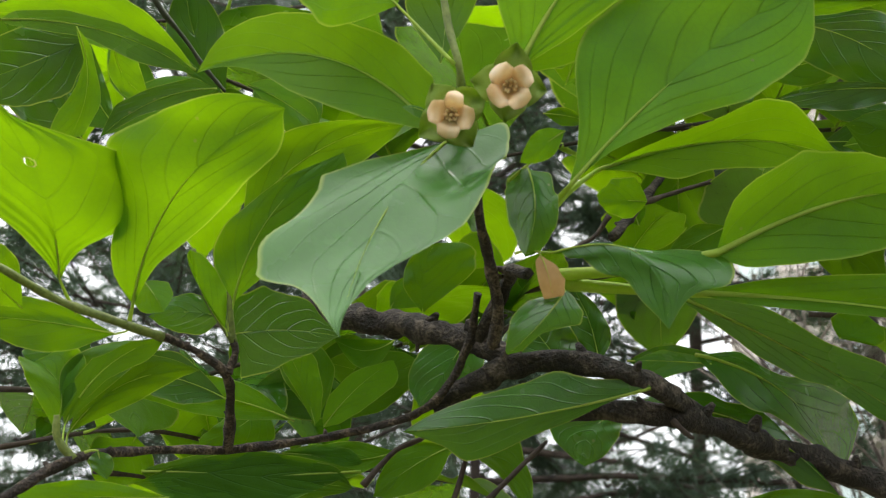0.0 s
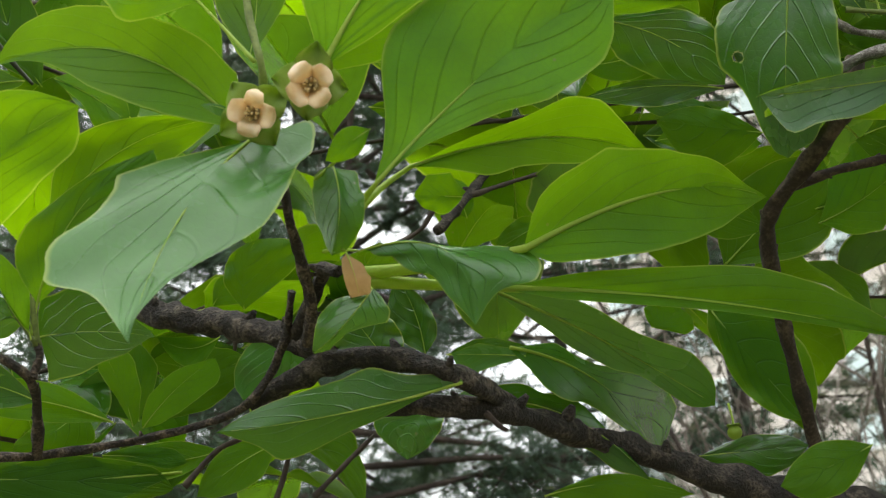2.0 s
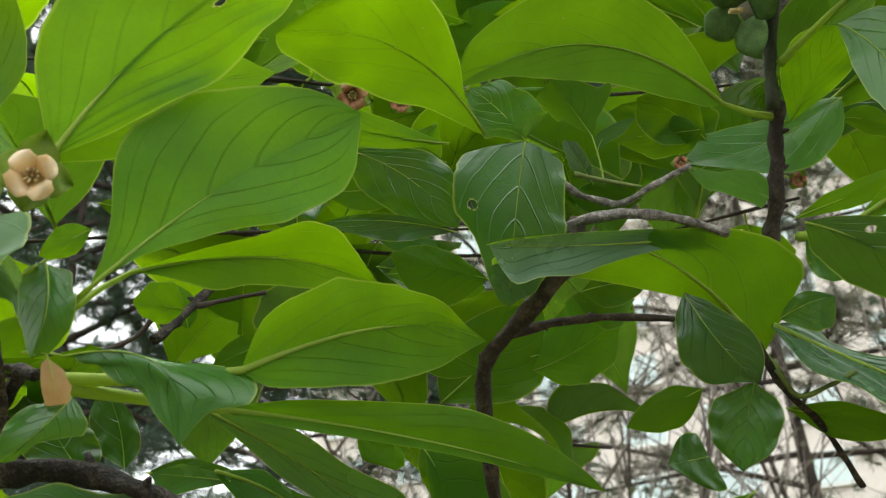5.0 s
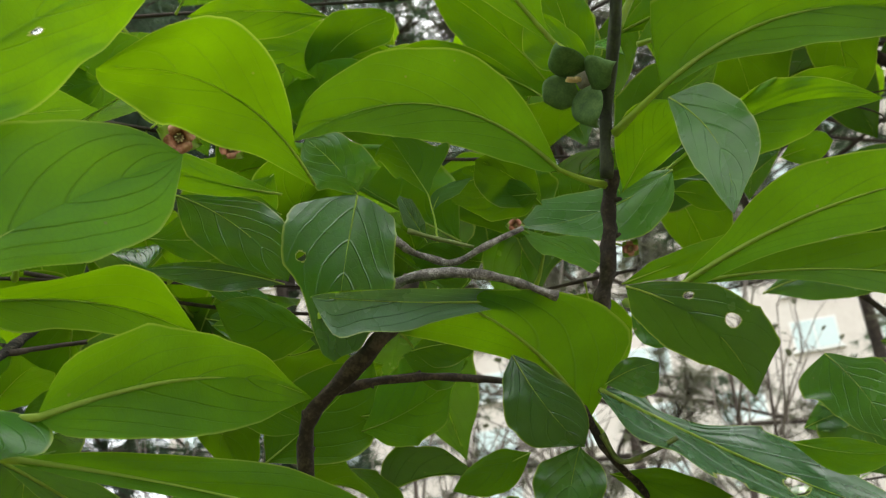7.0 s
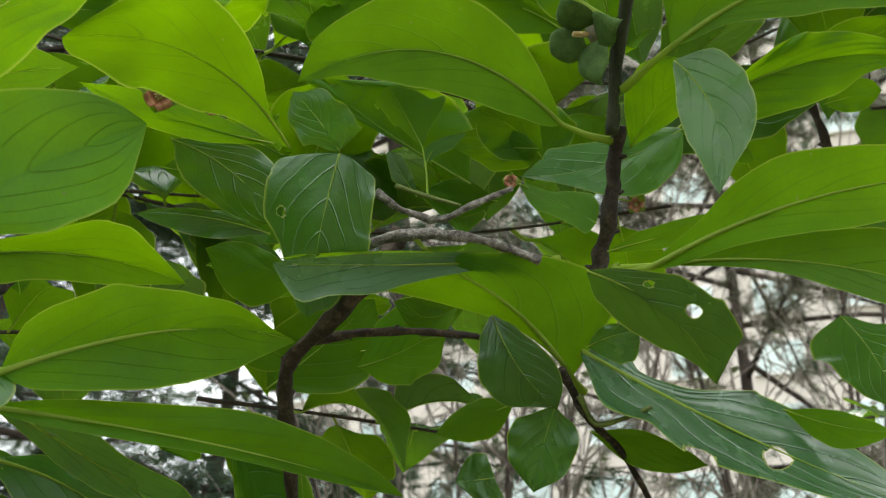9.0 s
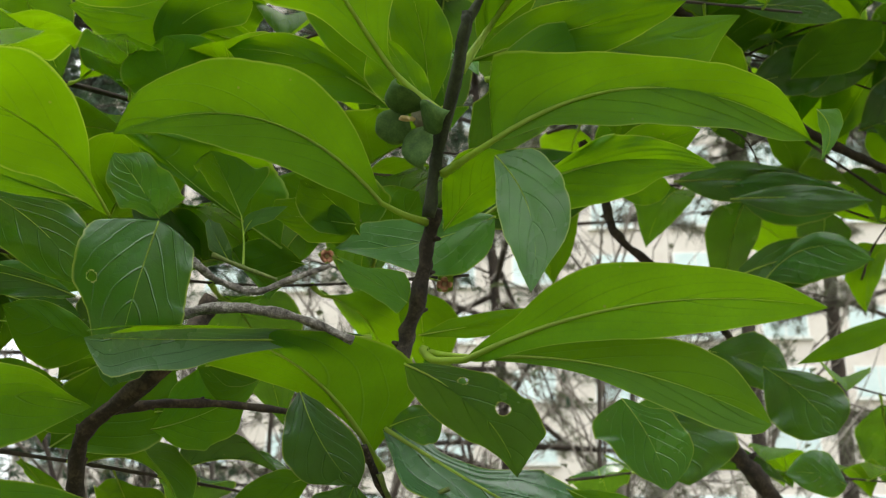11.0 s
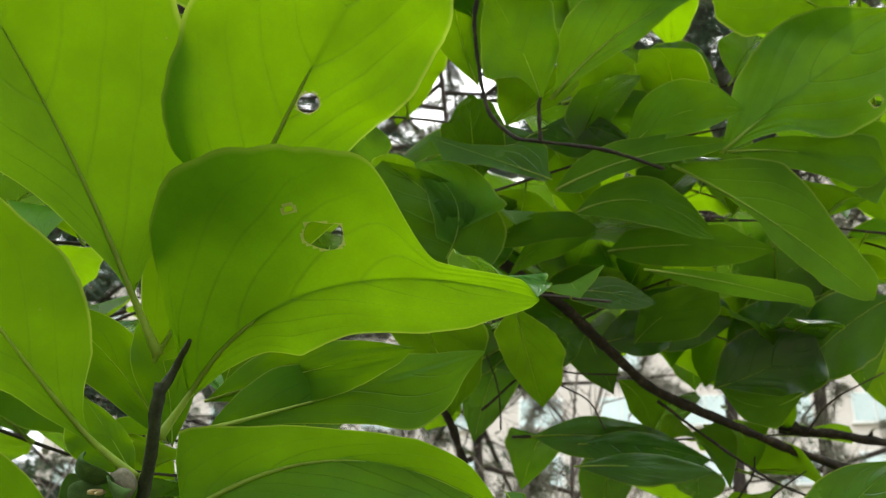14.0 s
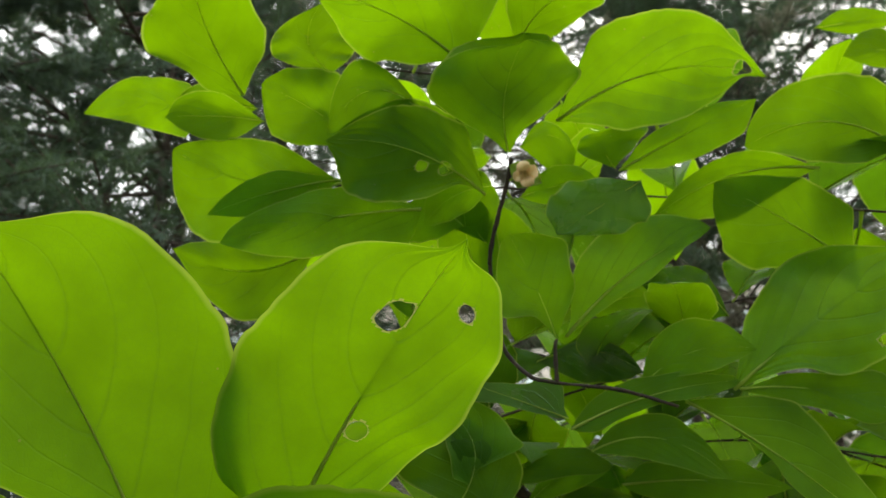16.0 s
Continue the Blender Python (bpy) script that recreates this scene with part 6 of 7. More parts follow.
# hidden twin of 154, added above it as a shade
leaf(shoot, 454, (0.595, 0.342, 2.575), (0.568, 0.314, 2.603), (0.558, 0.280, 2.622), (0.520, 0.349, 2.606), (0.607, 0.268, 2.609), profile=((0.1, 0.28, 0.66, 0.93, 0.99, 0.95, 0.79, 0.52, 0.07), (0.1, 0.23, 0.56, 0.83, 0.97, 0.76, 0.61, 0.47, 0.21)))
leaf(shoot, 155, (0.586, 0.364, 2.502), (0.523, 0.382, 2.529), (0.452, 0.423, 2.532), (0.497, 0.365, 2.560), (0.517, 0.423, 2.494), holes=((0.400, 0.200, 0.034, 0.107), (0.270, 0.075, 0.038, 0.171),), profile=((1.28, 1.19, 1.14, 1.06, 0.89, 0.64, 0.41, 0.20, 0.08), (0.04, 0.13, 0.62, 0.91, 1.04, 1.02, 0.67, 0.32, 0.15)))
# added only to darken 155: its shrunken twin, out of sight above
leaf(shoot, 455, (0.588, 0.386, 2.544), (0.534, 0.402, 2.567), (0.473, 0.437, 2.569), (0.511, 0.387, 2.593), (0.529, 0.437, 2.537), profile=((1.28, 1.19, 1.14, 1.06, 0.89, 0.64, 0.41, 0.2, 0.08), (0.04, 0.13, 0.62, 0.91, 1.04, 1.02, 0.67, 0.32, 0.15)))
leaf(shoot, 156, (0.616, 0.300, 2.563), (0.667, 0.229, 2.601), (0.774, 0.179, 2.625), (0.648, 0.186, 2.639), (0.679, 0.266, 2.567), holes=((0.880, -0.025, 0.041, 0.498),), profile=((1.15, 1.17, 1.13, 1.01, 0.89, 0.69, 0.44, 0.22, 0.08), (0.18, 0.42, 0.70, 0.96, 0.97, 0.86, 0.57, 0.09, 0.04)))
leaf(shoot, 157, (0.535, 0.384, 2.579), (0.482, 0.400, 2.595), (0.465, 0.447, 2.562), (0.461, 0.391, 2.614), (0.515, 0.408, 2.570))
leaf(shoot, 158, (0.510, 0.488, 2.556), (0.430, 0.536, 2.548), (0.362, 0.552, 2.559), (0.413, 0.515, 2.579), (0.430, 0.576, 2.500), profile=((0.21, 0.50, 0.80, 1.02, 0.98, 0.84, 0.62, 0.38, 0.18), (0.06, 0.16, 0.39, 0.79, 1.04, 1.01, 0.79, 0.52, 0.23)))
leaf(shoot, 159, (0.501, 0.473, 2.546), (0.453, 0.513, 2.531), (0.408, 0.554, 2.505), (0.439, 0.508, 2.543), (0.467, 0.518, 2.517))
leaf(shoot, 160, (0.564, 0.431, 2.516), (0.489, 0.491, 2.502), (0.422, 0.546, 2.474), (0.480, 0.472, 2.529), (0.502, 0.507, 2.475), profile=((0.14, 0.35, 0.65, 0.82, 0.85, 0.76, 0.65, 0.50, 0.33), (0.93, 0.92, 0.88, 0.95, 1.01, 0.83, 0.60, 0.32, 0.13)))
leaf(shoot, 161, (0.522, 0.546, 2.517), (0.466, 0.595, 2.491), (0.404, 0.613, 2.499), (0.455, 0.582, 2.513), (0.493, 0.611, 2.451))
leaf(shoot, 162, (0.675, 0.374, 2.392), (0.643, 0.366, 2.433), (0.610, 0.362, 2.468), (0.626, 0.396, 2.418), (0.666, 0.337, 2.440), profile=((0.06, 0.15, 0.33, 1.02, 0.98, 0.79, 0.62, 0.40, 0.26), (0.14, 0.34, 0.62, 0.86, 0.93, 1.03, 1.12, 0.75, 0.46)))
leaf(shoot, 163, (0.687, 0.374, 2.398), (0.720, 0.318, 2.455), (0.777, 0.269, 2.503), (0.692, 0.312, 2.489), (0.739, 0.318, 2.435), profile=((0.16, 0.72, 0.96, 1.02, 0.95, 0.77, 0.60, 0.36, 0.21), (0.10, 0.22, 0.36, 0.46, 0.57, 0.46, 0.28, 0.20, 0.11)))
leaf(shoot, 164, (0.760, 0.357, 2.367), (0.783, 0.307, 2.391), (0.815, 0.268, 2.386), (0.767, 0.299, 2.419), (0.790, 0.321, 2.367), profile=((0.34, 0.72, 0.86, 0.91, 0.88, 0.74, 0.61, 0.34, 0.14), (0.14, 0.32, 0.51, 0.64, 0.74, 0.74, 0.54, 0.31, 0.15)))
leaf(shoot, 165, (0.698, 0.304, 2.552), (0.725, 0.246, 2.571), (0.752, 0.181, 2.585), (0.715, 0.234, 2.587), (0.747, 0.248, 2.549), profile=((0.26, 0.65, 0.82, 0.79, 0.73, 0.66, 0.47, 0.23, 0.09), (0.13, 0.33, 0.60, 0.70, 0.80, 0.80, 0.77, 0.47, 0.19)))
leaf(shoot, 166, (0.899, 0.123, 2.556), (0.828, 0.157, 2.585), (0.778, 0.219, 2.568), (0.801, 0.142, 2.619), (0.839, 0.184, 2.559), profile=((1.28, 1.28, 1.17, 1.04, 0.93, 0.83, 0.71, 0.53, 0.34), (0.14, 0.31, 0.77, 0.94, 0.97, 0.81, 0.56, 0.34, 0.17)))
leaf(shoot, 167, (0.911, 0.211, 2.489), (0.843, 0.233, 2.523), (0.775, 0.256, 2.547), (0.844, 0.189, 2.551), (0.842, 0.278, 2.490), profile=((0.19, 0.48, 0.82, 0.83, 0.82, 0.67, 0.49, 0.29, 0.12), (0.07, 0.18, 0.38, 0.78, 0.98, 0.99, 0.81, 0.51, 0.20)))
leaf(shoot, 168, (0.828, 0.308, 2.368), (0.872, 0.243, 2.426), (0.938, 0.155, 2.490), (0.827, 0.259, 2.471), (0.906, 0.236, 2.381), holes=((0.610, 0.775, 0.018, 0.061), (0.620, 0.800, 0.022, 0.079),), profile=((0.15, 0.39, 0.65, 0.80, 0.91, 0.79, 0.54, 0.27, 0.11), (0.08, 0.20, 0.43, 0.92, 1.09, 1.02, 0.66, 0.33, 0.13)))
leaf(shoot, 169, (0.841, 0.186, 2.555), (0.797, 0.247, 2.563), (0.762, 0.327, 2.538), (0.787, 0.237, 2.579), (0.806, 0.275, 2.533))
leaf(shoot, 170, (0.831, 0.304, 2.368), (0.892, 0.267, 2.374), (0.958, 0.233, 2.361), (0.890, 0.260, 2.387), (0.895, 0.274, 2.360), profile=((0.12, 0.38, 0.80, 0.94, 1.06, 1.34, 1.86, 2.00, 1.10), (0.26, 0.46, 0.74, 0.98, 1.04, 1.14, 1.30, 1.06, 0.62)))
leaf(shoot, 171, (0.687, 0.270, 2.511), (0.673, 0.303, 2.498), (0.653, 0.345, 2.479), (0.641, 0.319, 2.512), (0.704, 0.286, 2.482), quilt=4.0, look_of='sheen')
leaf(shoot, 172, (0.710, 0.397, 2.324), (0.761, 0.349, 2.355), (0.827, 0.301, 2.374), (0.753, 0.345, 2.369), (0.765, 0.350, 2.346), profile=((0.46, 0.94, 1.12, 1.10, 0.94, 0.86, 0.58, 0.40, 0.32), (0.70, 1.28, 1.02, 1.00, 0.96, 1.10, 1.12, 0.78, 0.56)), quilt=2.5)
leaf(shoot, 173, (0.705, 0.395, 2.332), (0.659, 0.422, 2.349), (0.609, 0.448, 2.363), (0.658, 0.415, 2.359), (0.659, 0.426, 2.342), profile=((0.56, 2.20, 2.10, 1.30, 0.86, 0.44, 0.32, 0.32, 0.30), (0.32, 0.50, 0.70, 0.88, 1.08, 1.56, 1.96, 0.98, 0.32)), look_of='glossy')
leaf(shoot, 174, (0.734, 0.397, 2.311), (0.780, 0.365, 2.327), (0.833, 0.329, 2.291), (0.777, 0.356, 2.345), (0.783, 0.375, 2.310), profile=((0.38, 0.72, 0.88, 1.02, 1.08, 0.90, 0.70, 0.40, 0.24), (0.30, 0.56, 0.82, 0.98, 1.04, 0.94, 0.76, 0.52, 0.22)), quilt=4.0)
leaf(shoot, 223, (0.798, 0.424, 2.308), (0.845, 0.370, 2.308), (0.896, 0.312, 2.295), (0.840, 0.364, 2.321), (0.852, 0.378, 2.291), profile=((0.50, 1.12, 1.16, 1.00, 1.08, 1.30, 0.80, 0.44, 0.22), (0.34, 0.66, 0.86, 0.96, 1.00, 0.90, 0.72, 0.36, 0.12)), quilt=3.0)
leaf(shoot, 175, (0.803, 0.344, 2.363), (0.866, 0.301, 2.314), (0.937, 0.254, 2.236), (0.870, 0.266, 2.348), (0.864, 0.306, 2.307), profile=((0.18, 0.42, 0.80, 0.96, 0.82, 0.62, 0.50, 0.40, 0.32), (0.04, 0.06, 0.32, 0.76, 1.66, 2.20, 2.18, 1.48, 0.72)), quilt=4.0)
leaf(shoot, 176, (0.652, 0.482, 2.264), (0.645, 0.451, 2.308), (0.607, 0.464, 2.344), (0.630, 0.467, 2.303), (0.669, 0.426, 2.315), profile=((0.02, 0.02, 0.82, 0.96, 1.00, 0.86, 0.66, 0.40, 0.20), (0.02, 0.02, 0.08, 1.22, 0.98, 0.96, 0.88, 0.78, 0.52)))
leaf(shoot, 177, (0.789, 0.374, 2.264), (0.837, 0.326, 2.248), (0.885, 0.276, 2.223), (0.835, 0.322, 2.254), (0.839, 0.331, 2.240), profile=((0.14, 0.38, 0.74, 0.92, 1.14, 1.38, 1.58, 1.70, 1.22), (0.26, 0.50, 0.76, 0.96, 1.02, 0.92, 0.60, 0.38, 0.40)))
leaf(shoot, 178, (0.723, 0.417, 2.238), (0.754, 0.387, 2.235), (0.792, 0.365, 2.228), (0.751, 0.381, 2.246), (0.757, 0.393, 2.223), profile=((0.24, 0.52, 0.80, 0.92, 1.08, 0.92, 0.58, 0.34, 0.18), (0.24, 0.50, 0.80, 0.94, 1.02, 0.88, 0.72, 0.42, 0.14)), look_of='glossy')
leaf(shoot, 179, (0.683, 0.485, 2.298), (0.722, 0.439, 2.311), (0.763, 0.400, 2.307), (0.717, 0.435, 2.322), (0.728, 0.443, 2.299), profile=((0.02, 0.02, 0.10, 0.56, 1.00, 1.02, 1.06, 0.58, 0.30), (0.26, 0.56, 0.90, 1.12, 1.00, 0.84, 0.76, 0.60, 0.24)))
leaf(shoot, 180, (0.896, 0.647, 2.218), (0.939, 0.605, 2.218), (1.009, 0.533, 2.205), (0.934, 0.599, 2.237), (0.945, 0.612, 2.195), look_of='glossy')
leaf(shoot, 181, (0.871, 0.556, 2.155), (0.916, 0.508, 2.153), (0.961, 0.458, 2.145), (0.913, 0.505, 2.165), (0.920, 0.513, 2.136), look_of='glossy')
leaf(shoot, 182, (0.883, 0.579, 2.077), (0.920, 0.531, 2.097), (0.969, 0.472, 2.097), (0.913, 0.531, 2.115), (0.925, 0.539, 2.066), look_of='glossy')
leaf(shoot, 183, (0.794, 0.662, 2.066), (0.843, 0.617, 2.077), (0.898, 0.572, 2.057), (0.839, 0.613, 2.096), (0.847, 0.623, 2.051), look_of='glossy')
leaf(shoot, 184, (0.981, 0.468, 2.074), (1.016, 0.417, 2.076), (1.058, 0.360, 2.057), (1.014, 0.413, 2.091), (1.021, 0.425, 2.046), look_of='glossy')
leaf(shoot, 185, (0.902, 0.339, 2.014), (0.910, 0.308, 2.050), (0.927, 0.252, 2.092), (0.894, 0.320, 2.073), (0.937, 0.283, 2.010), look_of='glossy')
leaf(shoot, 186, (1.031, 0.399, 2.226), (1.012, 0.432, 2.216), (0.981, 0.459, 2.234), (1.009, 0.429, 2.227), (1.016, 0.439, 2.199), profile=((0.26, 0.48, 0.62, 0.94, 1.08, 1.04, 0.84, 0.58, 0.36), (0.28, 0.62, 1.18, 1.10, 0.92, 0.84, 0.60, 0.28, 0.10)))
leaf(shoot, 187, (0.946, 0.564, 2.270), (0.968, 0.554, 2.250), (0.983, 0.556, 2.218), (0.962, 0.566, 2.243), (0.977, 0.536, 2.259), profile=((0.20, 0.46, 0.72, 0.94, 1.08, 0.88, 0.64, 0.38, 0.20), (0.24, 0.46, 0.80, 0.98, 1.06, 1.20, 0.90, 0.48, 0.22)))
leaf(shoot, 188, (1.013, 0.494, 2.256), (1.042, 0.441, 2.272), (1.059, 0.396, 2.294), (1.013, 0.458, 2.302), (1.072, 0.419, 2.242), look_of='glossy')
leaf(shoot, 189, (0.889, 0.536, 2.284), (0.917, 0.498, 2.292), (0.942, 0.458, 2.305), (0.902, 0.499, 2.314), (0.931, 0.498, 2.271), look_of='glossy')
leaf(shoot, 190, (0.820, 0.616, 2.265), (0.839, 0.584, 2.286), (0.878, 0.540, 2.295), (0.823, 0.584, 2.307), (0.862, 0.584, 2.254), look_of='glossy')
leaf(shoot, 191, (0.900, 0.549, 2.072), (0.917, 0.507, 2.099), (0.953, 0.462, 2.082), (0.916, 0.498, 2.112), (0.928, 0.512, 2.068), look_of='glossy')
leaf(shoot, 192, (0.923, 0.604, 2.204), (0.959, 0.559, 2.199), (1.008, 0.501, 2.179), (0.955, 0.554, 2.212), (0.971, 0.573, 2.161), look_of='glossy')
leaf(shoot, 193, (0.844, 0.673, 1.964), (0.878, 0.649, 1.927), (0.890, 0.648, 1.890), (0.849, 0.681, 1.928), (0.911, 0.606, 1.935), look_of='glossy')
leaf(shoot, 194, (0.836, 0.689, 1.944), (0.860, 0.659, 1.953), (0.881, 0.635, 1.955), (0.853, 0.659, 1.972), (0.859, 0.667, 1.938), look_of='glossy')
leaf(shoot, 195, (0.904, 0.394, 1.996), (0.881, 0.444, 1.984), (0.856, 0.491, 1.967), (0.878, 0.441, 1.995), (0.887, 0.439, 1.974))
leaf(shoot, 196, (0.955, 0.599, 2.011), (0.982, 0.576, 1.982), (1.006, 0.559, 1.943), (0.999, 0.547, 1.990), (0.971, 0.604, 1.956), look_of='glossy')
leaf(shoot, 197, (0.955, 0.668, 2.045), (0.982, 0.640, 2.032), (1.014, 0.610, 2.007), (0.984, 0.623, 2.059), (0.983, 0.650, 2.010), look_of='glossy')
leaf(shoot, 198, (0.976, 0.534, 1.886), (0.961, 0.552, 1.897), (0.943, 0.577, 1.898), (0.962, 0.544, 1.917), (0.969, 0.548, 1.876), look_of='glossy')
leaf(shoot, 199, (0.840, 0.533, 2.296), (0.806, 0.552, 2.318), (0.766, 0.575, 2.341), (0.805, 0.535, 2.336), (0.801, 0.571, 2.306))
leaf(shoot, 200, (0.893, 0.488, 2.268), (0.903, 0.446, 2.291), (0.921, 0.401, 2.301), (0.886, 0.458, 2.303), (0.926, 0.434, 2.268))
leaf(shoot, 201, (0.682, 0.466, 2.251), (0.634, 0.463, 2.310), (0.581, 0.476, 2.341), (0.679, 0.433, 2.303), (0.592, 0.503, 2.290))
leaf(shoot, 202, (0.701, 0.561, 2.298), (0.719, 0.533, 2.323), (0.737, 0.505, 2.343), (0.702, 0.530, 2.347), (0.747, 0.516, 2.315), look_of='glossy')
leaf(shoot, 203, (0.727, 0.484, 2.278), (0.748, 0.445, 2.310), (0.776, 0.415, 2.314), (0.741, 0.437, 2.328), (0.756, 0.447, 2.297))
leaf(shoot, 204, (0.651, 0.589, 2.411), (0.701, 0.534, 2.439), (0.767, 0.472, 2.449), (0.687, 0.527, 2.460), (0.715, 0.542, 2.415), look_of='glossy')
leaf(shoot, 205, (0.941, 0.534, 2.360), (0.980, 0.508, 2.336), (1.021, 0.468, 2.322), (0.988, 0.481, 2.362), (0.977, 0.533, 2.305), look_of='glossy')
leaf(shoot, 206, (1.027, 0.486, 2.285), (1.045, 0.446, 2.309), (1.061, 0.394, 2.347), (1.022, 0.460, 2.333), (1.068, 0.423, 2.296), look_of='glossy')
leaf(shoot, 207, (0.770, 0.588, 2.281), (0.745, 0.594, 2.306), (0.712, 0.606, 2.324), (0.743, 0.583, 2.326), (0.733, 0.614, 2.285))
leaf(shoot, 208, (0.745, 0.476, 2.442), (0.778, 0.437, 2.450), (0.823, 0.407, 2.428), (0.778, 0.428, 2.459), (0.788, 0.450, 2.422), look_of='glossy')
leaf(shoot, 209, (0.893, 0.348, 2.494), (0.852, 0.366, 2.527), (0.823, 0.402, 2.527), (0.849, 0.354, 2.541), (0.862, 0.388, 2.494), look_of='glossy')
leaf(shoot, 210, (0.640, 0.464, 2.554), (0.607, 0.477, 2.567), (0.586, 0.496, 2.561), (0.605, 0.466, 2.578), (0.611, 0.500, 2.540))
leaf(shoot, 211, (0.651, 0.389, 2.614), (0.663, 0.368, 2.622), (0.695, 0.354, 2.608), (0.657, 0.361, 2.632), (0.686, 0.378, 2.596))
leaf(shoot, 212, (0.730, 0.336, 2.593), (0.710, 0.329, 2.614), (0.725, 0.296, 2.625), (0.693, 0.351, 2.612), (0.734, 0.306, 2.611))
leaf(shoot, 213, (0.646, 0.385, 2.544), (0.666, 0.359, 2.551), (0.695, 0.327, 2.553), (0.658, 0.349, 2.566), (0.673, 0.367, 2.539))
leaf(shoot, 214, (0.822, 0.146, 2.698), (0.841, 0.116, 2.694), (0.865, 0.079, 2.686), (0.831, 0.113, 2.704), (0.850, 0.118, 2.685))
leaf(shoot, 215, (0.866, 0.075, 2.614), (0.836, 0.096, 2.635), (0.819, 0.125, 2.639), (0.826, 0.086, 2.649), (0.847, 0.101, 2.623))
leaf(shoot, 216, (0.621, 0.398, 2.553), (0.603, 0.417, 2.549), (0.586, 0.456, 2.523), (0.583, 0.419, 2.561), (0.612, 0.428, 2.532))
leaf(shoot, 217, (0.706, 0.504, 2.505), (0.668, 0.488, 2.549), (0.627, 0.447, 2.585), (0.639, 0.505, 2.552), (0.687, 0.464, 2.559))
leaf(shoot, 218, (0.752, 0.494, 2.510), (0.718, 0.476, 2.556), (0.680, 0.458, 2.600), (0.697, 0.497, 2.551), (0.737, 0.454, 2.560))
leaf(shoot, 219, (1.109, 0.331, 2.331), (1.091, 0.379, 2.310), (1.075, 0.432, 2.270), (1.070, 0.389, 2.338), (1.113, 0.371, 2.274), look_of='glossy')
leaf(shoot, 220, (0.765, 0.674, 2.252), (0.789, 0.641, 2.285), (0.827, 0.604, 2.297), (0.777, 0.636, 2.311), (0.815, 0.634, 2.259), look_of='glossy')
leaf(shoot, 221, (0.675, 0.470, 2.553), (0.643, 0.468, 2.580), (0.618, 0.455, 2.611), (0.616, 0.489, 2.579), (0.663, 0.438, 2.593))


# ---- flowers ----
def sheet(grid_u, grid_v, place, thick):
    """A thick curved sheet: place(a, b) for a in -1..1, b in 0..1, doubled by its thickness and closed at the rim."""
    verts, faces = [], []
    for layer in (0, 1):
        for i in range(grid_v + 1):
            for j in range(grid_u + 1):
                a, b = 2 * j / grid_u - 1, i / grid_v
                p = place(a, b)
                d = (place(a + 0.02, b) - place(a - 0.02, b)).cross(place(a, b + 0.02) - place(a, b - 0.02))
                rim = max(0.0, 1 - max(abs(a), 2 * abs(b - 0.5)) ** 4) ** 0.5
                verts.append(p + d.normalized() * thick * (0.15 + 0.85 * rim) * (0.5 if layer else -0.5))
    row, size = grid_u + 1, (grid_u + 1) * (grid_v + 1)
    for i in range(grid_v):
        for j in range(grid_u):
            q = (i * row + j, i * row + j + 1, (i + 1) * row + j + 1, (i + 1) * row + j)
            faces += [q, tuple(x + size for x in reversed(q))]
    ring = [j for j in range(row)] + [i * row + grid_u for i in range(1, grid_v + 1)] + [grid_v * row + j for j in range(grid_u - 1, -1, -1)] + [i * row for i in range(grid_v - 1, 0, -1)]
    for k, x in enumerate(ring):
        y = ring[(k + 1) % len(ring)]
        faces.append((y, x, x + size, y + size))
    return verts, faces


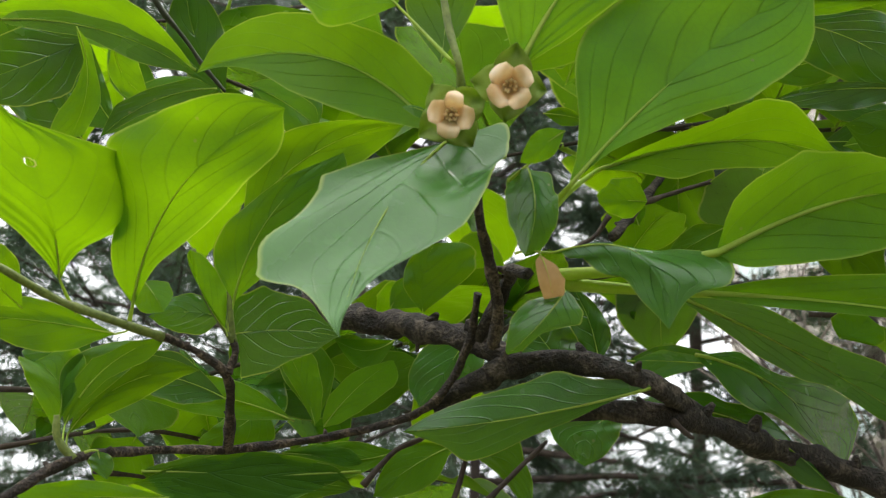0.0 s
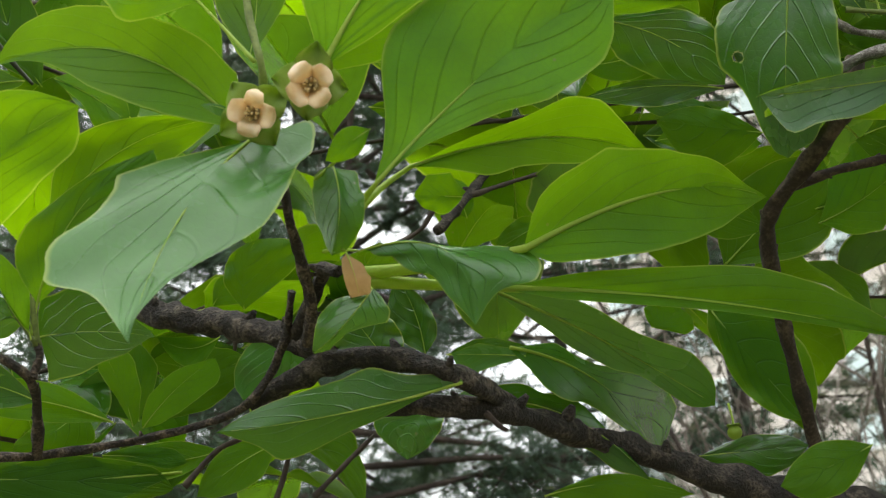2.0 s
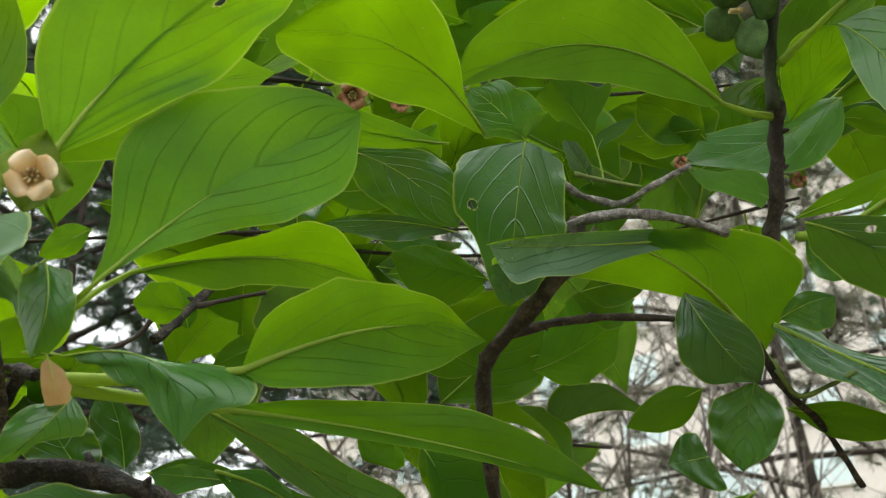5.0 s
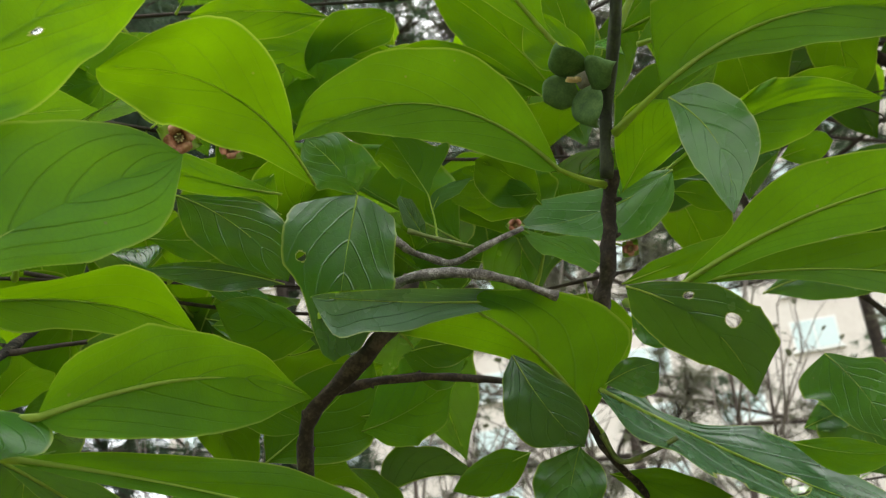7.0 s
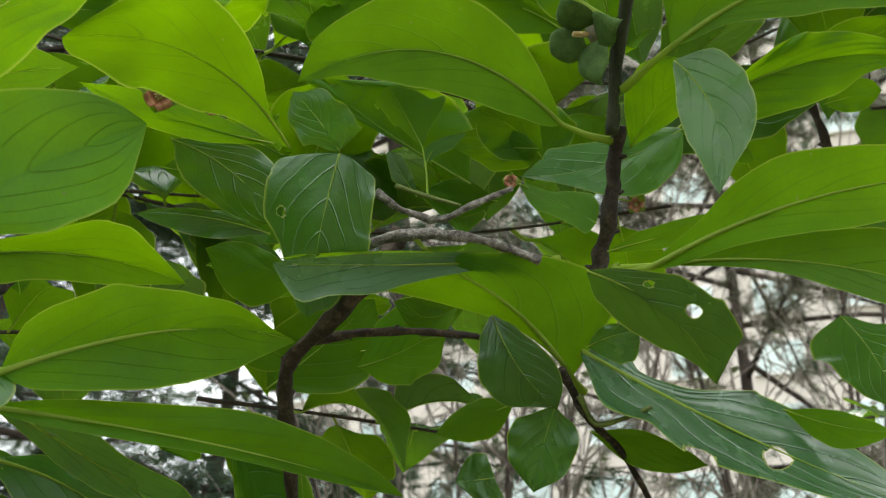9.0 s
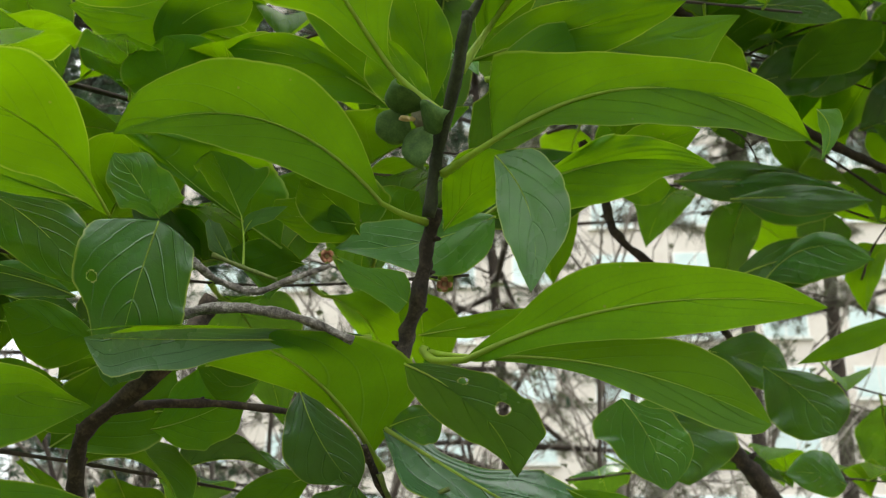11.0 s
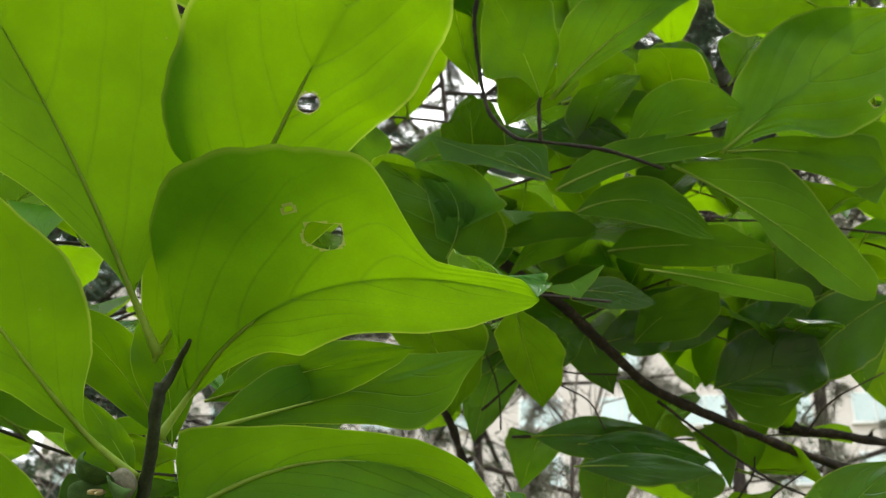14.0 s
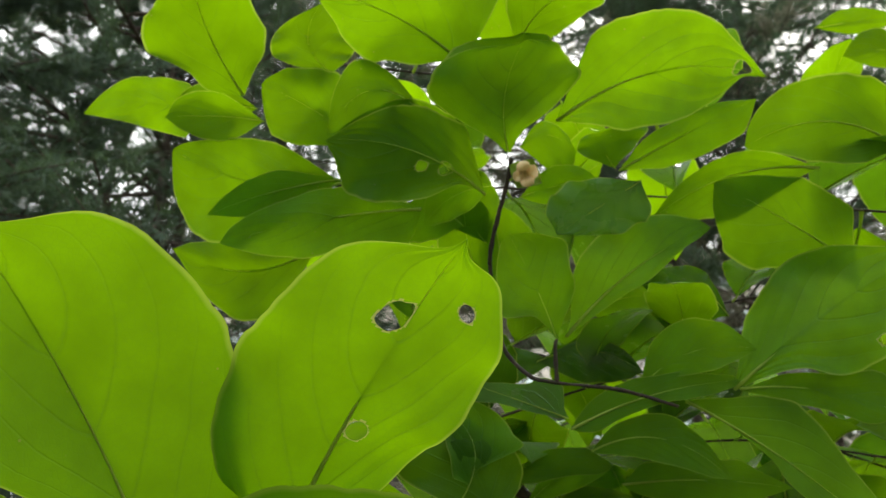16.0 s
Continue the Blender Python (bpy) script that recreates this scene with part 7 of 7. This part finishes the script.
def flower(owner, at, to, size, spin, petals="fresh", sepal_size=1.9, stalk=None, label=""):
    """A four-lobed persimmon flower: thick rolled-back lobes, pistil and stamens, in a calyx of four broad sepals."""
    made = new("flower")
    made.parent = owner
    turn = (Vector(to) - Vector(at)).to_track_quat("Z", "Y").to_matrix().to_4x4()
    made.matrix_basis = Matrix.Translation(Vector(at) - owner.location) @ turn @ pose(0, 0, 0, 0, 0, spin)
    tagged(made, label)
    rnd = random.Random(int(size * 1e5) + spin)
    for k in range(4):
        phi = k * math.pi / 2

        def lobe(a, b, phi=phi, w=rnd.uniform(0.82, 1.16)):
            wide = 0.445 * size * w * math.sin(math.pi * min(0.95, 0.30 + 0.60 * b)) ** 0.2
            r = size * (0.27 + 0.50 * max(0.0, b) + 0.32 * max(0.0, b) ** 4)
            z = size * (-0.42 + 1.05 * math.sin(min(b, 1.1) * 1.95) + 0.20 * a * a * b - 0.10 * b * b * (1 - a * a))
            x, y = r * (1 - 0.13 * a * a), a * wide * 1.25
            return Vector((x * math.cos(phi) - y * math.sin(phi), x * math.sin(phi) + y * math.cos(phi), z))

        def sepal(a, b, phi=phi + math.pi / 4, w=rnd.uniform(0.85, 1.15)):
            wide = 0.78 * size * sepal_size / 1.7 * math.sin(math.pi * min(0.99, 0.24 + 0.75 * b)) ** 1.1
            r = size * (0.25 + sepal_size * w * 0.78 * b)
            z = size * (-0.85 + 0.45 * math.sin(b * 2.6) - 0.25 * b * b + 0.34 * a * a * b + 0.2 * math.sin(3 * a + 2.3 * phi + 4 * b) * b)
            if petals == "none":
                wide = 0.66 * size * max(0.03, math.sin(math.pi * min(1.0, 0.24 + 0.76 * max(b, 0.0))) ** 1.15)
                r = size * (0.28 + 1.35 * w * math.sin(1.45 * b) * (1 - 0.10 * a * a))
                z = size * (-0.7 + 0.95 * math.sin(2.1 * b) - 0.45 * b * b - 0.2 * a * a * math.sin(2.9 * b) + 0.12 * abs(a) ** 4 * b + 0.12 * math.sin(5 * b + phi) * a)
            x, y = r, a * wide
            return Vector((x * math.cos(phi) - y * math.sin(phi), x * math.sin(phi) + y * math.cos(phi), z))

        if petals != "none":
            v, f = sheet(8, 9, lobe, size * 0.15)
            mesh_object("petal", v, f, PETAL if petals == "fresh" else PETAL_OLD, made)
        v, f = sheet(8, 8, sepal, size * 0.05)
        mesh_object("sepal", v, f, CALYX if petals == "none" else SEPAL, made)
    if petals != "none":
        v, f = tube([Vector((0, 0, size * q)) for q in (-0.6, -0.3, -0.12)], [size * q for q in (0.3, 0.44, 0.08)], 12, 0.1, size)
        mesh_object("corolla_tube", v, f, PETAL if petals == "fresh" else PETAL_OLD, made)
    back = -0.55 if petals == "none" else 0.0
    cup = [Vector((0, 0, size * (q + back))) for q in (-1.3, -1.1, -0.85, -0.6, -0.4)]
    big = 1.25 if petals == "none" else 1.0
    v, f = tube(cup, [big * size * q for q in (0.14, 0.36, 0.44, 0.4, 0.2)], 14, 0.15, size)
    mesh_object("receptacle", v, f, DOWN if petals == "none" else SEPAL, made)
    for k in range(9 if petals != "none" else 3):
        a = k * 0.785 + rnd.uniform(-0.2, 0.2)
        r = size * (0.17 if k < 8 else 0.0)
        foot = Vector((0.5 * r * math.cos(a), 0.5 * r * math.sin(a), -0.5 * size))
        head = Vector((r * 1.7 * math.cos(a), r * 1.7 * math.sin(a), size * (rnd.uniform(0.45, 0.75) if petals != "none" else rnd.uniform(-0.05, 0.2))))
        v, f = tube([foot, foot.lerp(head, 0.5), head], [size * 0.07, size * 0.095, size * 0.06], 6)
        mesh_object("stamen" if k < 8 else "pistil", v, f, STAMEN, made)
    if stalk is not None:
        root = made.matrix_basis.inverted() @ (Vector(stalk) - owner.location)
        v, f = tube(spline([Vector((0, 0, -1.1 * size)), Vector((0, 0, -1.5 * size)).lerp(root, 0.4), root], 5), [size * 0.13] * 11, 7, 0.1, 1)
        mesh_object("flower_stalk", v, f, STALK, made)
    return made


flower(flower_shoot, (0.003, 0.352, 1.795), (0.001, 0.176, 1.695), .0080, -12, 'fresh', 1.9, stalk=(0.008, 0.372, 1.795), label='cream four-petalled persimmon flower in green calyx')
flower(flower_shoot, (0.024, 0.340, 1.800), (0.012, 0.173, 1.699), .0080, 35, 'fresh', 1.9, stalk=(0.007, 0.361, 1.804), label='cream four-petalled persimmon flower in green calyx')
flower(calyx_shoot, (0.353, 0.365, 1.965), (0.332, 0.360, 1.948), .0150, 40, 'none', 2.1, stalk=(0.379, 0.361, 1.984), label="fallen flower's open green calyx with downy base")
flower(dark_shoot, (0.153, 0.396, 1.895), (0.112, 0.243, 1.773), .0065, 30, 'old', 1.6, stalk=(0.168, 0.404, 1.913), label='withered reddish-brown persimmon flower')
flower(dark_shoot, (0.177, 0.398, 1.897), (0.115, 0.228, 1.773), .0045, 10, 'old', 1.6, stalk=(0.191, 0.412, 1.908), label='withered reddish-brown persimmon flower')
flower(calyx_shoot, (0.340, 0.414, 1.902), (0.234, 0.276, 1.804), .0035, 40, 'old', 1.5, stalk=(0.360, 0.426, 1.906), label='withered reddish-brown persimmon flower')
flower(calyx_shoot, (0.424, 0.422, 1.910), (0.287, 0.265, 1.791), .0042, 0, 'old', 1.6, stalk=(0.410, 0.419, 1.909), label='withered reddish-brown persimmon flower')
flower(far_shoot, (0.600, 0.326, 2.509), (0.415, 0.122, 2.262), .0105, 15, 'fresh', 1.7, stalk=(0.596, 0.344, 2.511), label='small cream persimmon flower at the shoot tip')


def young_fruit(owner, at, size, stalk):
    """A small green fruit on its stalk, under a calyx of four short sepals."""
    made = new("young_fruit")
    made.parent = owner
    made.location = Vector(at) - owner.location
    tagged(made, "small unripe green fruit under its calyx")
    line = [Vector((0, 0, size * q)) for q in (0.95, 0.8, 0.45, 0.0, -0.45, -0.8, -0.98)]
    v, f = tube(line, [size * q for q in (0.2, 0.62, 0.9, 1.0, 0.88, 0.55, 0.08)], 16, 0.03, 3)
    mesh_object("fruit_body", v, f, STALK, made)
    for k in range(4):
        phi = k * math.pi / 2 + 0.3

        def sepal(a, b, phi=phi):
            r, y = size * (0.1 + 1.15 * b), a * size * 0.6 * math.sin(math.pi * min(0.98, 0.25 + 0.7 * b))
            z = size * (1.0 + 0.12 * math.sin(3 * b) - 0.15 * a * a)
            return Vector((r * math.cos(phi) - y * math.sin(phi), r * math.sin(phi) + y * math.cos(phi), z))

        v, f = sheet(6, 6, sepal, size * 0.06)
        mesh_object("sepal", v, f, SEPAL, made)
    root = Vector(stalk) - Vector(at)
    v, f = tube(spline([Vector((0, 0, size)), Vector((0, 0, size * 1.8)).lerp(root, 0.3), root], 5), [size * 0.16] * 11, 7, 0.1, 1)
    mesh_object("fruit_stalk", v, f, STALK, made)


young_fruit(flower_shoot, (0.260, 0.592, 1.721), 0.0042, (0.261, 0.598, 1.739))
